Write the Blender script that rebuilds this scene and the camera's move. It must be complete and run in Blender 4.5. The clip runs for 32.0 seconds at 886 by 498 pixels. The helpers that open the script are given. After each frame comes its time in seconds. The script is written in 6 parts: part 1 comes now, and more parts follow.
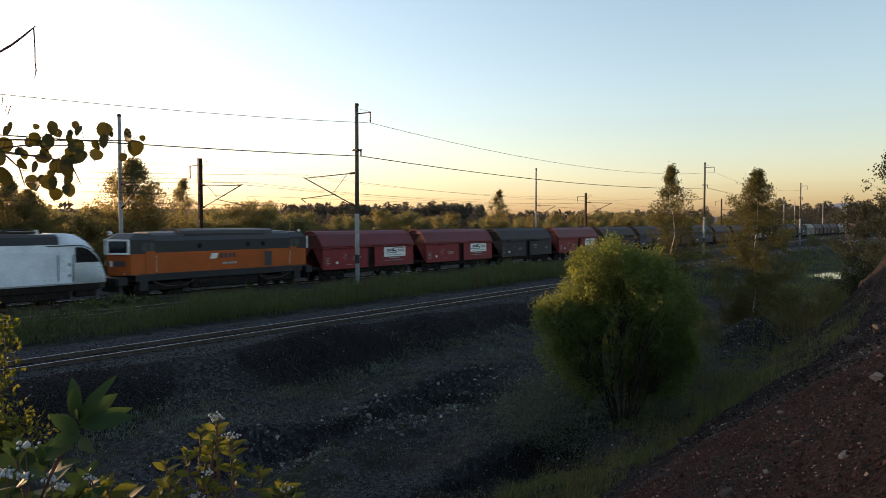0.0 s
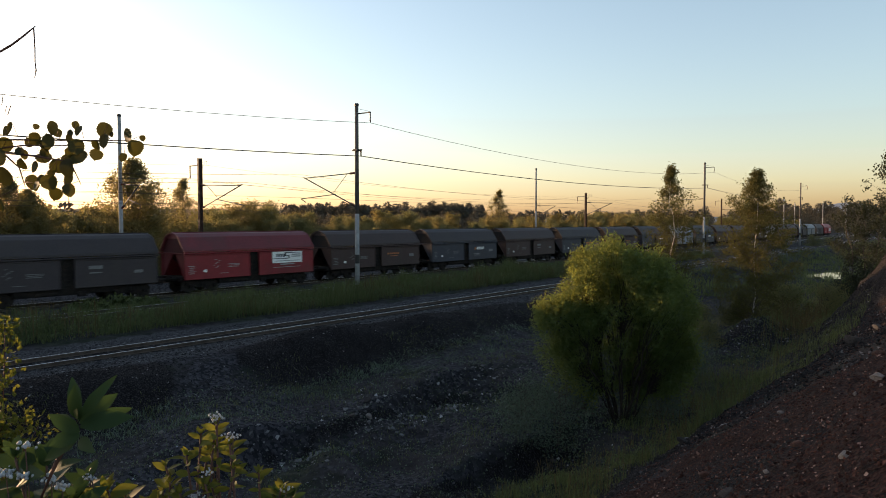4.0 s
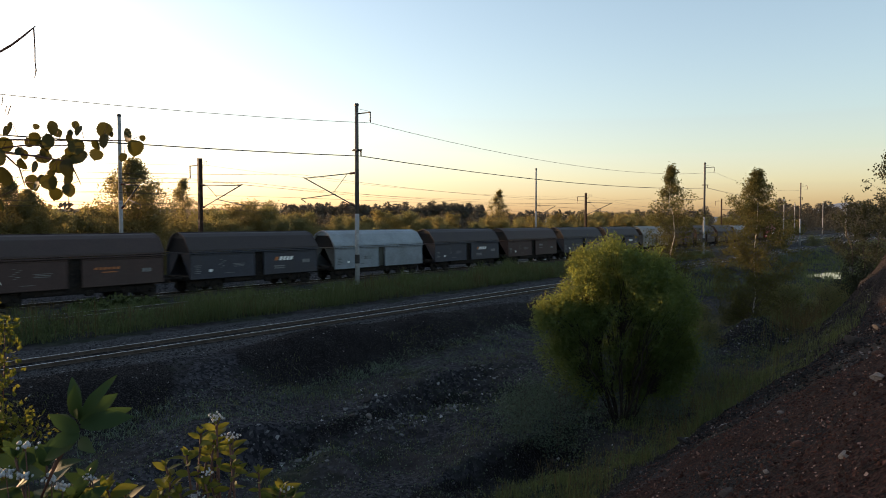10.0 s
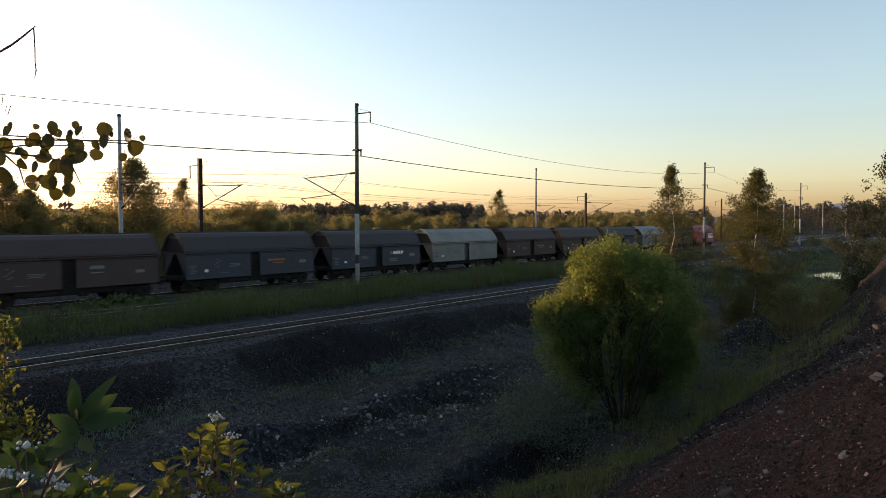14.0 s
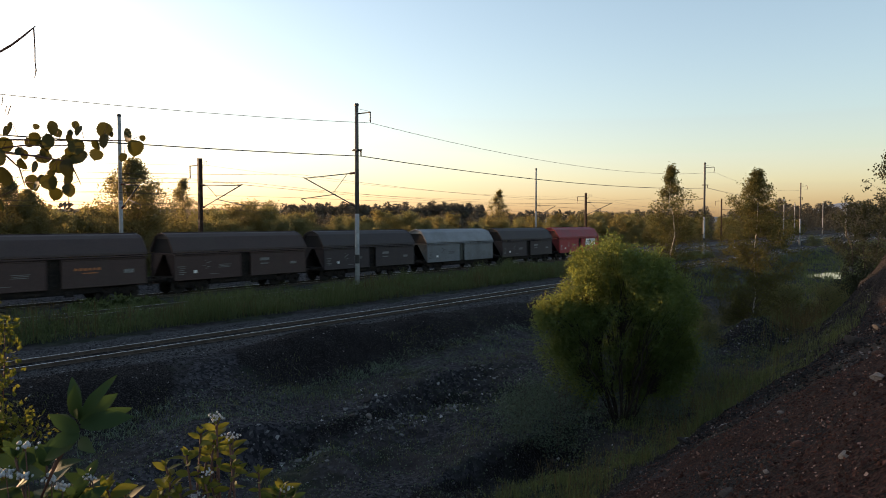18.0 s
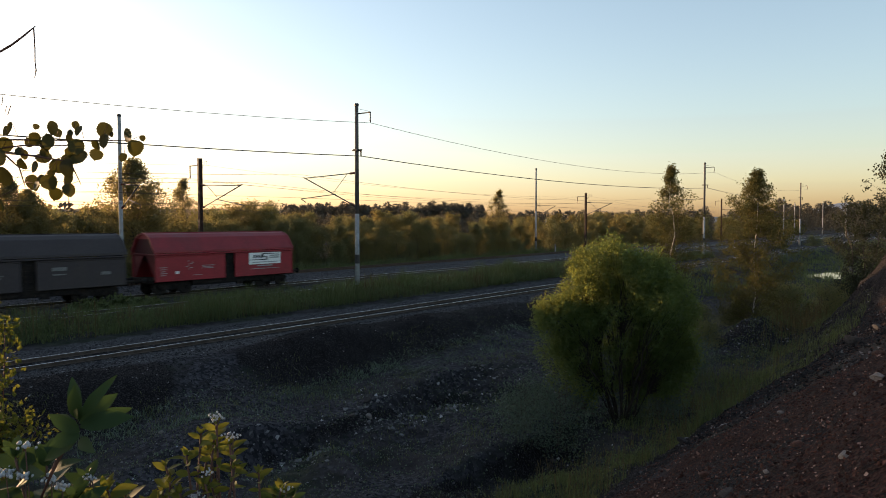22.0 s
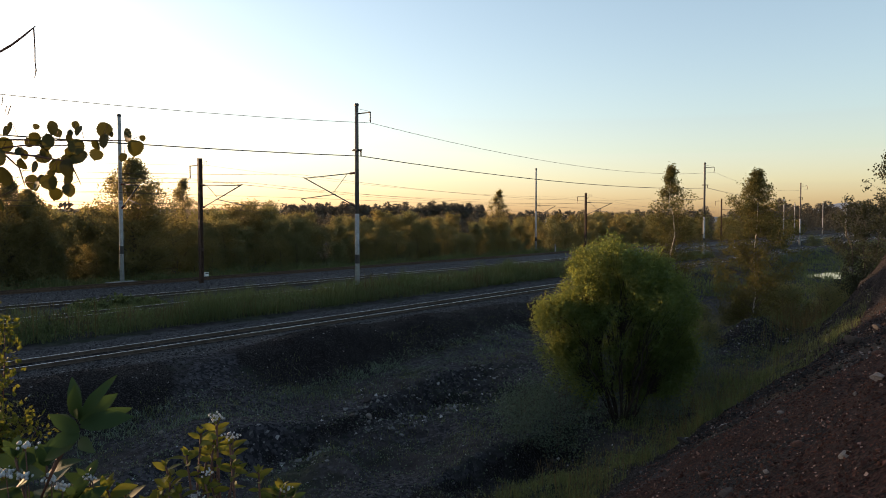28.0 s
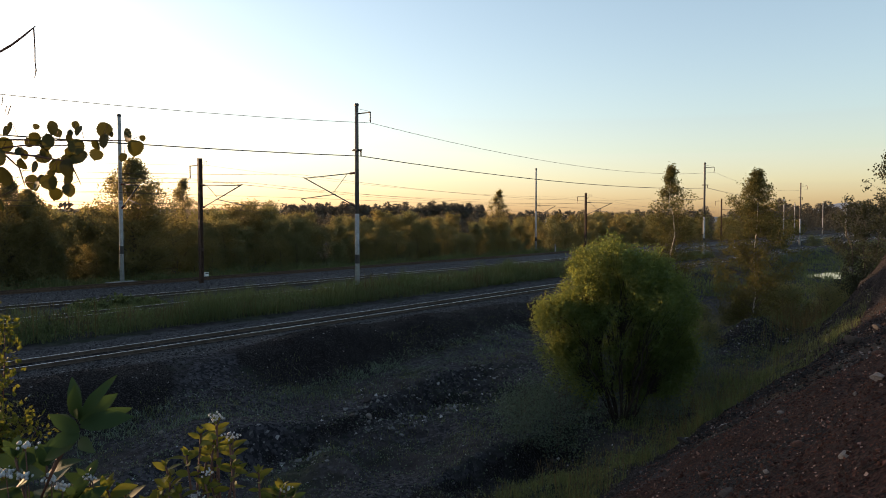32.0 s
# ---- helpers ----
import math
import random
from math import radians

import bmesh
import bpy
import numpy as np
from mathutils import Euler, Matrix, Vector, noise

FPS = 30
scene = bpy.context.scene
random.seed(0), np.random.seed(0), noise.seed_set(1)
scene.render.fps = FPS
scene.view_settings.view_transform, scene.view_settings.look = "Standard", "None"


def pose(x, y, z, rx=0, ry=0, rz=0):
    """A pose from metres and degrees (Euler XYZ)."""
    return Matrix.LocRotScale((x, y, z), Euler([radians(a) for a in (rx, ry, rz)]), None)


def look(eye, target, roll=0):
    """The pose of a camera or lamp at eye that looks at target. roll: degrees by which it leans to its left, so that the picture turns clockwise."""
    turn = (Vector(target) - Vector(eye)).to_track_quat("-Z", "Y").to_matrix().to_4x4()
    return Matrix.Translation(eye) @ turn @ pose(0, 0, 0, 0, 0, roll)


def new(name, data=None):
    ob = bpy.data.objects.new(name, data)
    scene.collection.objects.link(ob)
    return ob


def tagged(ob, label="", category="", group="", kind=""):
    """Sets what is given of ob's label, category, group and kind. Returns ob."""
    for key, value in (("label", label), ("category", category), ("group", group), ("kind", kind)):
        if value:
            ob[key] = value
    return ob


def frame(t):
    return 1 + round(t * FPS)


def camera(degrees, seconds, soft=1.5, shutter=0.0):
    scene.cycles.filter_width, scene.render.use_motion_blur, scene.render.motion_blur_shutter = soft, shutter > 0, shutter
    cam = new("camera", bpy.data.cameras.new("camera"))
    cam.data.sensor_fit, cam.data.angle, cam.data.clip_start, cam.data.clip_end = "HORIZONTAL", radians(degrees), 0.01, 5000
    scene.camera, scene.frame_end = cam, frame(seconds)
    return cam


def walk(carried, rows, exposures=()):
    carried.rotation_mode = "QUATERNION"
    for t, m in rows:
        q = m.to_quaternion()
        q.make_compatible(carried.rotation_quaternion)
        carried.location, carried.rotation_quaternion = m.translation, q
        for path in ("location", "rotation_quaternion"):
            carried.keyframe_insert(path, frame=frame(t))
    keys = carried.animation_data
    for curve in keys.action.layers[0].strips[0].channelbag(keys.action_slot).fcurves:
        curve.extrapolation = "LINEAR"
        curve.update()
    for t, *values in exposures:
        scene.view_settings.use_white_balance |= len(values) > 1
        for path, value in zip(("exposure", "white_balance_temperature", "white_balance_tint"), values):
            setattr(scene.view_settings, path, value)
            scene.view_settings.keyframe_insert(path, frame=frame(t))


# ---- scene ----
cam = camera(64.78, 32.0, soft=0.9, shutter=0.4)
EYE = (0.0, 0.0, 4.72)
VIEW = pose(*EYE, 90 - 2.242, 0, 0)
walk(cam, [(0.0, VIEW), (32.0, VIEW)], exposures=[(0.0, 1.72, 7000, 21.5), (32.0, 1.72, 7000, 21.5)])

# ---- light: the sun stands low beyond the woods, to the west of the line ----
SUN_AZ, SUN_EL = radians(-61), radians(4.6)   # from +Y towards +X; height
world = bpy.data.worlds.new("world")
scene.world = world
world.use_nodes = True
wn, wl = world.node_tree.nodes, world.node_tree.links
sky = wn.new("ShaderNodeTexSky")
sky.sky_type, sky.sun_disc = "NISHITA", False
sky.sun_elevation, sky.sun_rotation = SUN_EL, SUN_AZ
sky.air_density, sky.dust_density, sky.ozone_density, sky.altitude = 1.0, 1.45, 2.0, 200
haze = wn.new("ShaderNodeHueSaturation")
haze.inputs["Saturation"].default_value, haze.inputs["Hue"].default_value = 0.86, 0.488
wl.new(sky.outputs[0], haze.inputs["Color"])
wl.new(haze.outputs[0], wn["Background"].inputs["Color"])
wn["Background"].inputs["Strength"].default_value = 0.15
sun = new("sun", bpy.data.lights.new("sun", "SUN"))
sun.data.energy, sun.data.angle, sun.data.color = 3.1, radians(0.6), (1.0, 0.70, 0.40)
TO_SUN = Vector((math.sin(SUN_AZ) * math.cos(SUN_EL), math.cos(SUN_AZ) * math.cos(SUN_EL), math.sin(SUN_EL)))
sun.matrix_world = look(TO_SUN * 100, (0, 0, 0))
# ---- the line: a gently curved railway. s runs along it; lat runs across it towards the camera, on a slant of SLANT metres a metre ----
X0, Y0, PHI, K0, K1 = -14.288, 50.631, 0.90343, 2.911e-4, -2.891e-6
SLANT, ACROSS = 0.2247, 0.9724
S_LO, S_HI, DS = -30.0, 250.0, 0.5
_sv = np.arange(S_LO, S_HI + DS, DS)
_hd = PHI + K0 * _sv + K1 * _sv ** 2 / 2
_cx = np.concatenate([[0], np.cumsum(np.cos((_hd[1:] + _hd[:-1]) / 2) * DS)])
_cy = np.concatenate([[0], np.cumsum(np.sin((_hd[1:] + _hd[:-1]) / 2) * DS)])
_i0 = int(round(-S_LO / DS))
_cx, _cy = _cx - _cx[_i0] + X0, _cy - _cy[_i0] + Y0


def head(s):
    return np.interp(s, _sv, _hd)


def line(s, lat):
    """Plan place of a point at s along the line and lat across it."""
    s, lat = np.asarray(s, float), np.asarray(lat, float)
    s, lat = s - SLANT * lat, ACROSS * lat
    c = np.clip(s, S_LO, S_HI)
    th = np.interp(c, _sv, _hd)
    e = s - c
    return (np.interp(c, _sv, _cx) + e * np.cos(th) + lat * np.sin(th),
            np.interp(c, _sv, _cy) + e * np.sin(th) - lat * np.cos(th))


def lattice(x, y, seed=0):
    """Smooth value noise, 0 to 1, on arrays."""
    xi, yi = np.floor(x), np.floor(y)
    fx, fy = x - xi, y - yi
    fx, fy = fx * fx * (3 - 2 * fx), fy * fy * (3 - 2 * fy)

    def h(a, b):
        v = np.sin(a * 127.1 + b * 311.7 + seed * 74.7) * 43758.5453
        return v - np.floor(v)
    return (h(xi, yi) * (1 - fx) + h(xi + 1, yi) * fx) * (1 - fy) + (h(xi, yi + 1) * (1 - fx) + h(xi + 1, yi + 1) * fx) * fy


def fbm(x, y, seed=0, octaves=4):
    v, a, t = 0, 0.5, 0
    for k in range(octaves):
        v = v + a * lattice(x * 2 ** k, y * 2 ** k, seed + k)
        t, a = t + a, a / 2
    return v / t


def step01(a, b, v):
    q = np.clip((v - a) / (b - a), 0, 1)
    return q * q * (3 - 2 * q)


# cross-section of the land: lat, height over the rail heads
PROFILE = ((-3000, -0.879), (-30, -0.879), (-15.5, -0.66), (-13.6, -0.396), (-12.4, -0.193), (2.6, -0.193), (4.2, -0.229), (7.6, -0.229), (9.6, -0.528), (11.6, -0.835), (16.1, -0.853), (16.9, -1.011), (19.6, -2.067), (22.0, -2.199), (31.5, -2.506), (35.0, -2.594), (36.2, -2.023), (43.3, 2.946), (45.0, 3.474), (48.0, 4.045), (56, 4.573), (3000, 4.573))
_pl, _pz = np.array([a for a, b in PROFILE], float), np.array([b for a, b in PROFILE], float)


# coal and rubble mounds: s, lat, length, width, height
MOUNDS = ((-3.6, 17.9, 3.8, 1.3, 0.95), (3.2, 18.0, 2.6, 1.2, 0.45), (11.5, 18.4, 3.0, 1.3, 0.5), (-16.5, 18.2, 3.5, 1.3, 0.5), (20.5, 32.6, 4.6, 1.9, 1.25), (30.0, 33.2, 4.0, 1.6, 0.8), (24.0, 41.0, 6.5, 5.0, 3.1))


def land(s, lat):
    """Height of the ground."""
    s, lat = np.asarray(s, float), np.asarray(lat, float)
    z = np.interp(lat, _pl, _pz)
    # the heap is broken and uneven; mounds stand on the dirt floor
    rough = step01(16.3, 18, lat)
    heap = step01(35, 38, lat)
    wob = (fbm(s * 0.16, lat * 0.2, 3) - 0.5) * 1.0 * rough * (1 - 0.55 * heap)
    wob = wob + (fbm(s * 0.7, lat * 0.7, 9) - 0.5) * 0.34 * rough
    wob = wob + (fbm(s * 3.1, lat * 3.1, 17, 3) - 0.5) * 0.10 * rough
    wob = wob + (np.abs(fbm(s * 0.45, lat * 1.1, 27) - 0.5) - 0.12) * 0.7 * heap
    z = z + wob * 0.88
    # coal bank under the branch line bulges out
    z = z + 0.55 * step01(15.9, 17.5, lat) * (1 - step01(19.5, 22, lat)) * (fbm(s * 0.13 + 4, lat * 0.05, 21) - 0.35)
    # two worn steps in the floor, each ends of itself
    e1 = step01(-17, -12, s) * (1 - step01(0.5, 4, s))
    l1 = 24.6 + 1.2 * (fbm(s * 0.25, s * 0, 31) - 0.5)
    e1 = e1 * np.clip(2.6 * fbm(s * 0.4 + 7, lat * 0.25, 37) - 0.65, 0.1, 1.1)
    z = z - 0.75 * e1 * step01(l1 - 0.1, l1 + 0.75, lat) * (1 - step01(l1 + 2.5, l1 + 7, lat)) + 0.25 * e1 * step01(l1 - 2.5, l1 - 0.3, lat) * (1 - step01(l1, l1 + .8, lat))
    e2 = step01(-16, -9, s) * (1 - step01(-3.2, -1, s)) * np.clip(2.4 * fbm(s * 0.45 + 3, lat * 0.25, 39) - 0.5, 0.2, 1.05)
    l2 = 31.0 + 0.8 * (fbm(s * 0.3, s * 0, 35) - 0.5)
    z = z - 0.9 * e2 * step01(l2 - 0.1, l2 + 0.6, lat) * (1 - step01(l2 + 1.6, l2 + 4.2, lat))
    for s0, l0, rs, rl, hh in MOUNDS:
        z = z + hh * np.exp(-((s - s0) / rs) ** 2 - ((lat - l0) / rl) ** 2) * (0.75 + 0.5 * fbm(s * 0.9, lat * 0.9, 71))
    # hollow with standing water beyond the birches
    z = z - 0.55 * np.exp(-((s - 80) / 9) ** 2 - ((lat - 26.5) / 3.4) ** 2)
    # outside the working area the land is nearly flat
    z = z + (fbm(s * 0.02, lat * 0.02, 41) - 0.5) * 0.8 * step01(-16, -30, lat)
    return z


def ground_at(s, lat):
    x, y = line(s, lat)
    return Vector((float(x), float(y), float(land(s, lat))))


# ---- mesh tools ----
class Mesh:
    """Collects points and faces of one part."""

    def __init__(self):
        self.v, self.f = [], []

    def add(self, v, f):
        n = len(self.v)
        self.v += [tuple(p) for p in v]
        self.f += [tuple(i + n for i in q) for q in f]
        return self

    def box(self, c, size, b=0.0, m=None):
        """A box with chamfered edges b, at c; m turns it about its centre."""
        h = [d / 2 for d in size]
        b = min(b, min(h) * 0.6)
        v, idx = [], {}
        for sx in (-1, 1):
            for sy in (-1, 1):
                for sz in (-1, 1):
                    sg = (sx, sy, sz)
                    for ax in range(3):
                        p = [sg[i] * (h[i] if i == ax else h[i] - b) for i in range(3)]
                        idx[(sg, ax)] = len(v)
                        v.append(p)
        f = []
        for ax in range(3):
            o1, o2 = (ax + 1) % 3, (ax + 2) % 3
            for sg in (-1, 1):
                q = []
                for a, c2 in ((-1, -1), (1, -1), (1, 1), (-1, 1)):
                    k = [0, 0, 0]
                    k[ax], k[o1], k[o2] = sg, a, c2
                    q.append(idx[(tuple(k), ax)])
                f.append(q if sg > 0 else q[::-1])
        if b > 0:
            for ax in range(3):
                o1, o2 = (ax + 1) % 3, (ax + 2) % 3
                for a in (-1, 1):
                    for c2 in (-1, 1):
                        lo, hi = [0, 0, 0], [0, 0, 0]
                        lo[ax], hi[ax] = -1, 1
                        lo[o1] = hi[o1] = a
                        lo[o2] = hi[o2] = c2
                        q = [idx[(tuple(lo), o1)], idx[(tuple(hi), o1)], idx[(tuple(hi), o2)], idx[(tuple(lo), o2)]]
                        f.append(q if a * c2 < 0 else q[::-1])
            for key in ((x, y, z) for x in (-1, 1) for y in (-1, 1) for z in (-1, 1)):
                q = [idx[(key, 0)], idx[(key, 1)], idx[(key, 2)]]
                f.append(q if key[0] * key[1] * key[2] > 0 else q[::-1])
        c = Vector(c)
        v = [(m @ Vector(p) if m else Vector(p)) + c for p in v]
        return self.add(v, f)

    def prism(self, outline, x0, x1, axis="x", ends=True):
        """An outline of (y, z) pushed along x, or of (x, z) along y."""
        n = len(outline)
        v = []
        for t in (x0, x1):
            for a, z in outline:
                v.append((t, a, z) if axis == "x" else (a, t, z))
        f = [(i, (i + 1) % n, (i + 1) % n + n, i + n) for i in range(n)]
        if ends:
            f += [tuple(range(n))[::-1], tuple(range(n, 2 * n))]
        return self.add(v, f)

    def tube(self, path, r, n=8, close=True):
        """A round bar along a path of points; r is one radius or one for each point."""
        path = [Vector(p) for p in path]
        rs = r if isinstance(r, (list, tuple)) else [r] * len(path)
        v, f = [], []
        for i, p in enumerate(path):
            d = (path[min(i + 1, len(path) - 1)] - path[max(i - 1, 0)]).normalized()
            a = d.cross(Vector((0, 0, 1)) if abs(d.z) < 0.9 else Vector((1, 0, 0))).normalized()
            c = d.cross(a)
            for k in range(n):
                w = 2 * math.pi * k / n
                v.append(p + rs[i] * (math.cos(w) * a + math.sin(w) * c))
        for i in range(len(path) - 1):
            for k in range(n):
                f.append((i * n + k, i * n + (k + 1) % n, (i + 1) * n + (k + 1) % n, (i + 1) * n + k))
        if close:
            f += [tuple(range(n)), tuple(range((len(path) - 1) * n, len(path) * n))[::-1]]
        return self.add(v, f)

    def lathe(self, rings, n=20, axis="y", c=(0, 0, 0)):
        """Rings of (distance along the axis, radius) turned about it."""
        v, f = [], []
        for d, r in rings:
            for k in range(n):
                w = 2 * math.pi * k / n
                a, b = r * math.cos(w), r * math.sin(w)
                v.append({"y": (c[0] + a, c[1] + d, c[2] + b), "z": (c[0] + a, c[1] + b, c[2] + d), "x": (c[0] + d, c[1] + a, c[2] + b)}[axis])
        for i in range(len(rings) - 1):
            for k in range(n):
                f.append((i * n + k, i * n + (k + 1) % n, (i + 1) * n + (k + 1) % n, (i + 1) * n + k))
        f += [tuple(range(n)), tuple(range((len(rings) - 1) * n, len(rings) * n))[::-1]]
        return self.add(v, f)

    def data(self, name, material, smooth=False):
        me = bpy.data.meshes.new(name)
        me.from_pydata(self.v, [], self.f)
        me.materials.append(material)
        bm = bmesh.new()
        bm.from_mesh(me)
        bmesh.ops.recalc_face_normals(bm, faces=bm.faces)
        bm.to_mesh(me)
        bm.free()
        if smooth:
            me.polygons.foreach_set("use_smooth", [True] * len(me.polygons))
        return me


def part(name, bm, material, parent=None, label="", smooth=False, at=None):
    """Links a Mesh (or mesh data) as one object under a thing or part."""
    me = bm if isinstance(bm, bpy.types.Mesh) else bm.data(name, material, smooth)
    ob = new(name, me)
    if parent:
        ob.parent = parent
    if at is not None:
        ob.matrix_basis = at
    if label:
        ob["label"] = label
    return ob


def thing(name, label, category, group="", m=None, kind=""):
    ob = new(name)
    ob.empty_display_size = 0.3
    if m is not None:
        ob.matrix_basis = m
    return tagged(ob, label, category, group, kind)


def sheet(name, v, f, material, smooth=True):
    """Mesh data from arrays of points and of faces with equal corners."""
    v, f = np.asarray(v, float), np.asarray(f, int)
    me = bpy.data.meshes.new(name)
    me.vertices.add(len(v))
    me.vertices.foreach_set("co", v.ravel())
    k = f.shape[1]
    me.loops.add(f.size)
    me.loops.foreach_set("vertex_index", f.ravel())
    me.polygons.add(len(f))
    me.polygons.foreach_set("loop_start", np.arange(len(f)) * k)
    me.update(calc_edges=True)
    me.validate()
    me.materials.append(material)
    me.polygons.foreach_set("use_smooth", np.full(len(f), smooth))
    return me


# ---- materials ----
def mat(name, low, high, rough=0.8, metal=0.0, grain=8.0, bump=0.2, stain=0.0, stain_col=(0.03, 0.025, 0.02), coords="Object", spread=0.0,
        rough2=None, fine=6.0, spec=0.3):
    """A surface with two scales of variation: low and high base colours, grain per metre, stains, bump; spread varies objects."""
    m = bpy.data.materials.new(name)
    m.use_nodes = True
    n, l = m.node_tree.nodes, m.node_tree.links
    bs = n["Principled BSDF"]
    tc = n.new("ShaderNodeTexCoord") if coords == "Object" else n.new("ShaderNodeNewGeometry")
    co = tc.outputs["Object"] if coords == "Object" else tc.outputs["Position"]
    big = n.new("ShaderNodeTexNoise")
    big.inputs["Scale"].default_value, big.inputs["Detail"].default_value = grain, 5
    l.new(co, big.inputs["Vector"])
    small = n.new("ShaderNodeTexNoise")
    small.inputs["Scale"].default_value, small.inputs["Detail"].default_value = grain * fine, 4
    l.new(co, small.inputs["Vector"])
    mixf = n.new("ShaderNodeMath")
    mixf.operation = "MULTIPLY_ADD"
    mixf.inputs[1].default_value = 0.55
    l.new(big.outputs["Fac"], mixf.inputs[0])
    half = n.new("ShaderNodeMath")
    half.operation = "MULTIPLY"
    half.inputs[1].default_value = 0.45
    l.new(small.outputs["Fac"], half.inputs[0])
    l.new(half.outputs[0], mixf.inputs[2])
    ramp = n.new("ShaderNodeValToRGB")
    ramp.color_ramp.elements[0].position, ramp.color_ramp.elements[1].position = 0.36, 0.64
    ramp.color_ramp.elements[0].color, ramp.color_ramp.elements[1].color = (*low, 1), (*high, 1)
    l.new(mixf.outputs[0], ramp.inputs[0])
    col = ramp.outputs["Color"]
    if stain > 0:
        st = n.new("ShaderNodeTexNoise")
        st.inputs["Scale"].default_value, st.inputs["Detail"].default_value, st.inputs["Roughness"].default_value = grain * 0.35, 8, 0.7
        l.new(co, st.inputs["Vector"])
        sr = n.new("ShaderNodeMapRange")
        sr.inputs["From Min"].default_value, sr.inputs["From Max"].default_value = 0.5, 0.68
        sr.inputs["To Max"].default_value = stain
        l.new(st.outputs["Fac"], sr.inputs["Value"])
        mx = n.new("ShaderNodeMix")
        mx.data_type = "RGBA"
        l.new(sr.outputs[0], mx.inputs[0])
        l.new(col, mx.inputs[6])
        mx.inputs[7].default_value = (*stain_col, 1)
        col = mx.outputs[2]
    if spread > 0:
        oi = n.new("ShaderNodeObjectInfo")
        hs = n.new("ShaderNodeHueSaturation")
        mr = n.new("ShaderNodeMapRange")
        mr.inputs["To Min"].default_value, mr.inputs["To Max"].default_value = 1 - spread, 1 + spread
        l.new(oi.outputs["Random"], mr.inputs["Value"])
        l.new(mr.outputs[0], hs.inputs["Value"])
        l.new(col, hs.inputs["Color"])
        col = hs.outputs["Color"]
    l.new(col, bs.inputs["Base Color"])
    rr = n.new("ShaderNodeMapRange")
    rr.inputs["To Min"].default_value, rr.inputs["To Max"].default_value = rough, rough if rough2 is None else rough2
    l.new(big.outputs["Fac"], rr.inputs["Value"])
    l.new(rr.outputs[0], bs.inputs["Roughness"])
    bs.inputs["Metallic"].default_value = metal
    bs.inputs["Specular IOR Level"].default_value = spec
    if bump > 0:
        bp = n.new("ShaderNodeBump")
        bp.inputs["Strength"].default_value, bp.inputs["Distance"].default_value = bump, 0.02
        l.new(small.outputs["Fac"], bp.inputs["Height"])
        l.new(bp.outputs[0], bs.inputs["Normal"])
    return m


def leaf_mat(name, low, high, through_col, share=0.35):
    """Leaves: their colour varies leaf by leaf, and light shines through them."""
    m = bpy.data.materials.new(name)
    m.use_nodes = True
    n, l = m.node_tree.nodes, m.node_tree.links
    bs, out = n["Principled BSDF"], n["Material Output"]
    geo = n.new("ShaderNodeNewGeometry")
    ramp = n.new("ShaderNodeValToRGB")
    ramp.color_ramp.elements[0].color, ramp.color_ramp.elements[1].color = (*low, 1), (*high, 1)
    l.new(geo.outputs["Random Per Island"], ramp.inputs[0])
    l.new(ramp.outputs[0], bs.inputs["Base Color"])
    bs.inputs["Roughness"].default_value = 0.6
    bs.inputs["Specular IOR Level"].default_value = 0.15
    tr = n.new("ShaderNodeBsdfTranslucent")
    tr.inputs["Color"].default_value = (*through_col, 1)
    mx = n.new("ShaderNodeMixShader")
    mx.inputs[0].default_value = share
    l.new(bs.outputs[0], mx.inputs[1])
    l.new(tr.outputs[0], mx.inputs[2])
    l.new(mx.outputs[0], out.inputs["Surface"])
    return m
M_RAIL = mat("rail_steel", (0.030, 0.022, 0.018), (0.07, 0.055, 0.045), 0.6, 0.3, 6, 0.1, 0.5, (0.07, 0.035, 0.02))
M_RAILTOP = mat("rail_head_polished", (0.62, 0.60, 0.57), (0.78, 0.76, 0.73), 0.30, 1.0, 5, 0.02)
M_BRANCHRAIL = mat("rail_side_brown", (0.050, 0.036, 0.028), (0.105, 0.078, 0.062), 0.6, 0.2, 4, 0.15, 0.4, (0.03, 0.02, 0.015))
M_RUSTRAIL = mat("rusty_rail", (0.035, 0.022, 0.016), (0.09, 0.055, 0.035), 0.75, 0.2, 6, 0.2)
M_SLEEPER = mat("sleeper_wood", (0.020, 0.017, 0.015), (0.045, 0.038, 0.033), 0.9, 0, 5, 0.3, 0.6, spread=0.25)
M_CONCRETE = mat("mast_concrete", (0.17, 0.175, 0.18), (0.29, 0.30, 0.30), 0.85, 0, 4, 0.15, 0.35, (0.16, 0.15, 0.14))
M_DARKCONC = mat("mast_dark", (0.065, 0.058, 0.055), (0.12, 0.11, 0.105), 0.85, 0, 4, 0.15, 0.35, (0.04, 0.035, 0.03))
M_RUSTMAST = mat("mast_rusty_steel", (0.028, 0.016, 0.012), (0.07, 0.036, 0.025), 0.75, 0.2, 5, 0.2, 0.4)
M_BLACK = mat("black_paint", (0.012, 0.012, 0.013), (0.03, 0.03, 0.03), 0.5, 0, 6, 0.1)
M_BANDRED = mat("warning_red", (0.16, 0.03, 0.02), (0.25, 0.05, 0.035), 0.6, 0, 9, 0.1, 0.4)
M_GALV = mat("weathered_steel", (0.045, 0.043, 0.042), (0.09, 0.087, 0.085), 0.65, 0.2, 10, 0.1, 0.3)
M_WIRE = mat("wire_copper_dark", (0.05, 0.04, 0.035), (0.09, 0.075, 0.065), 0.6, 0.4, 20, 0)
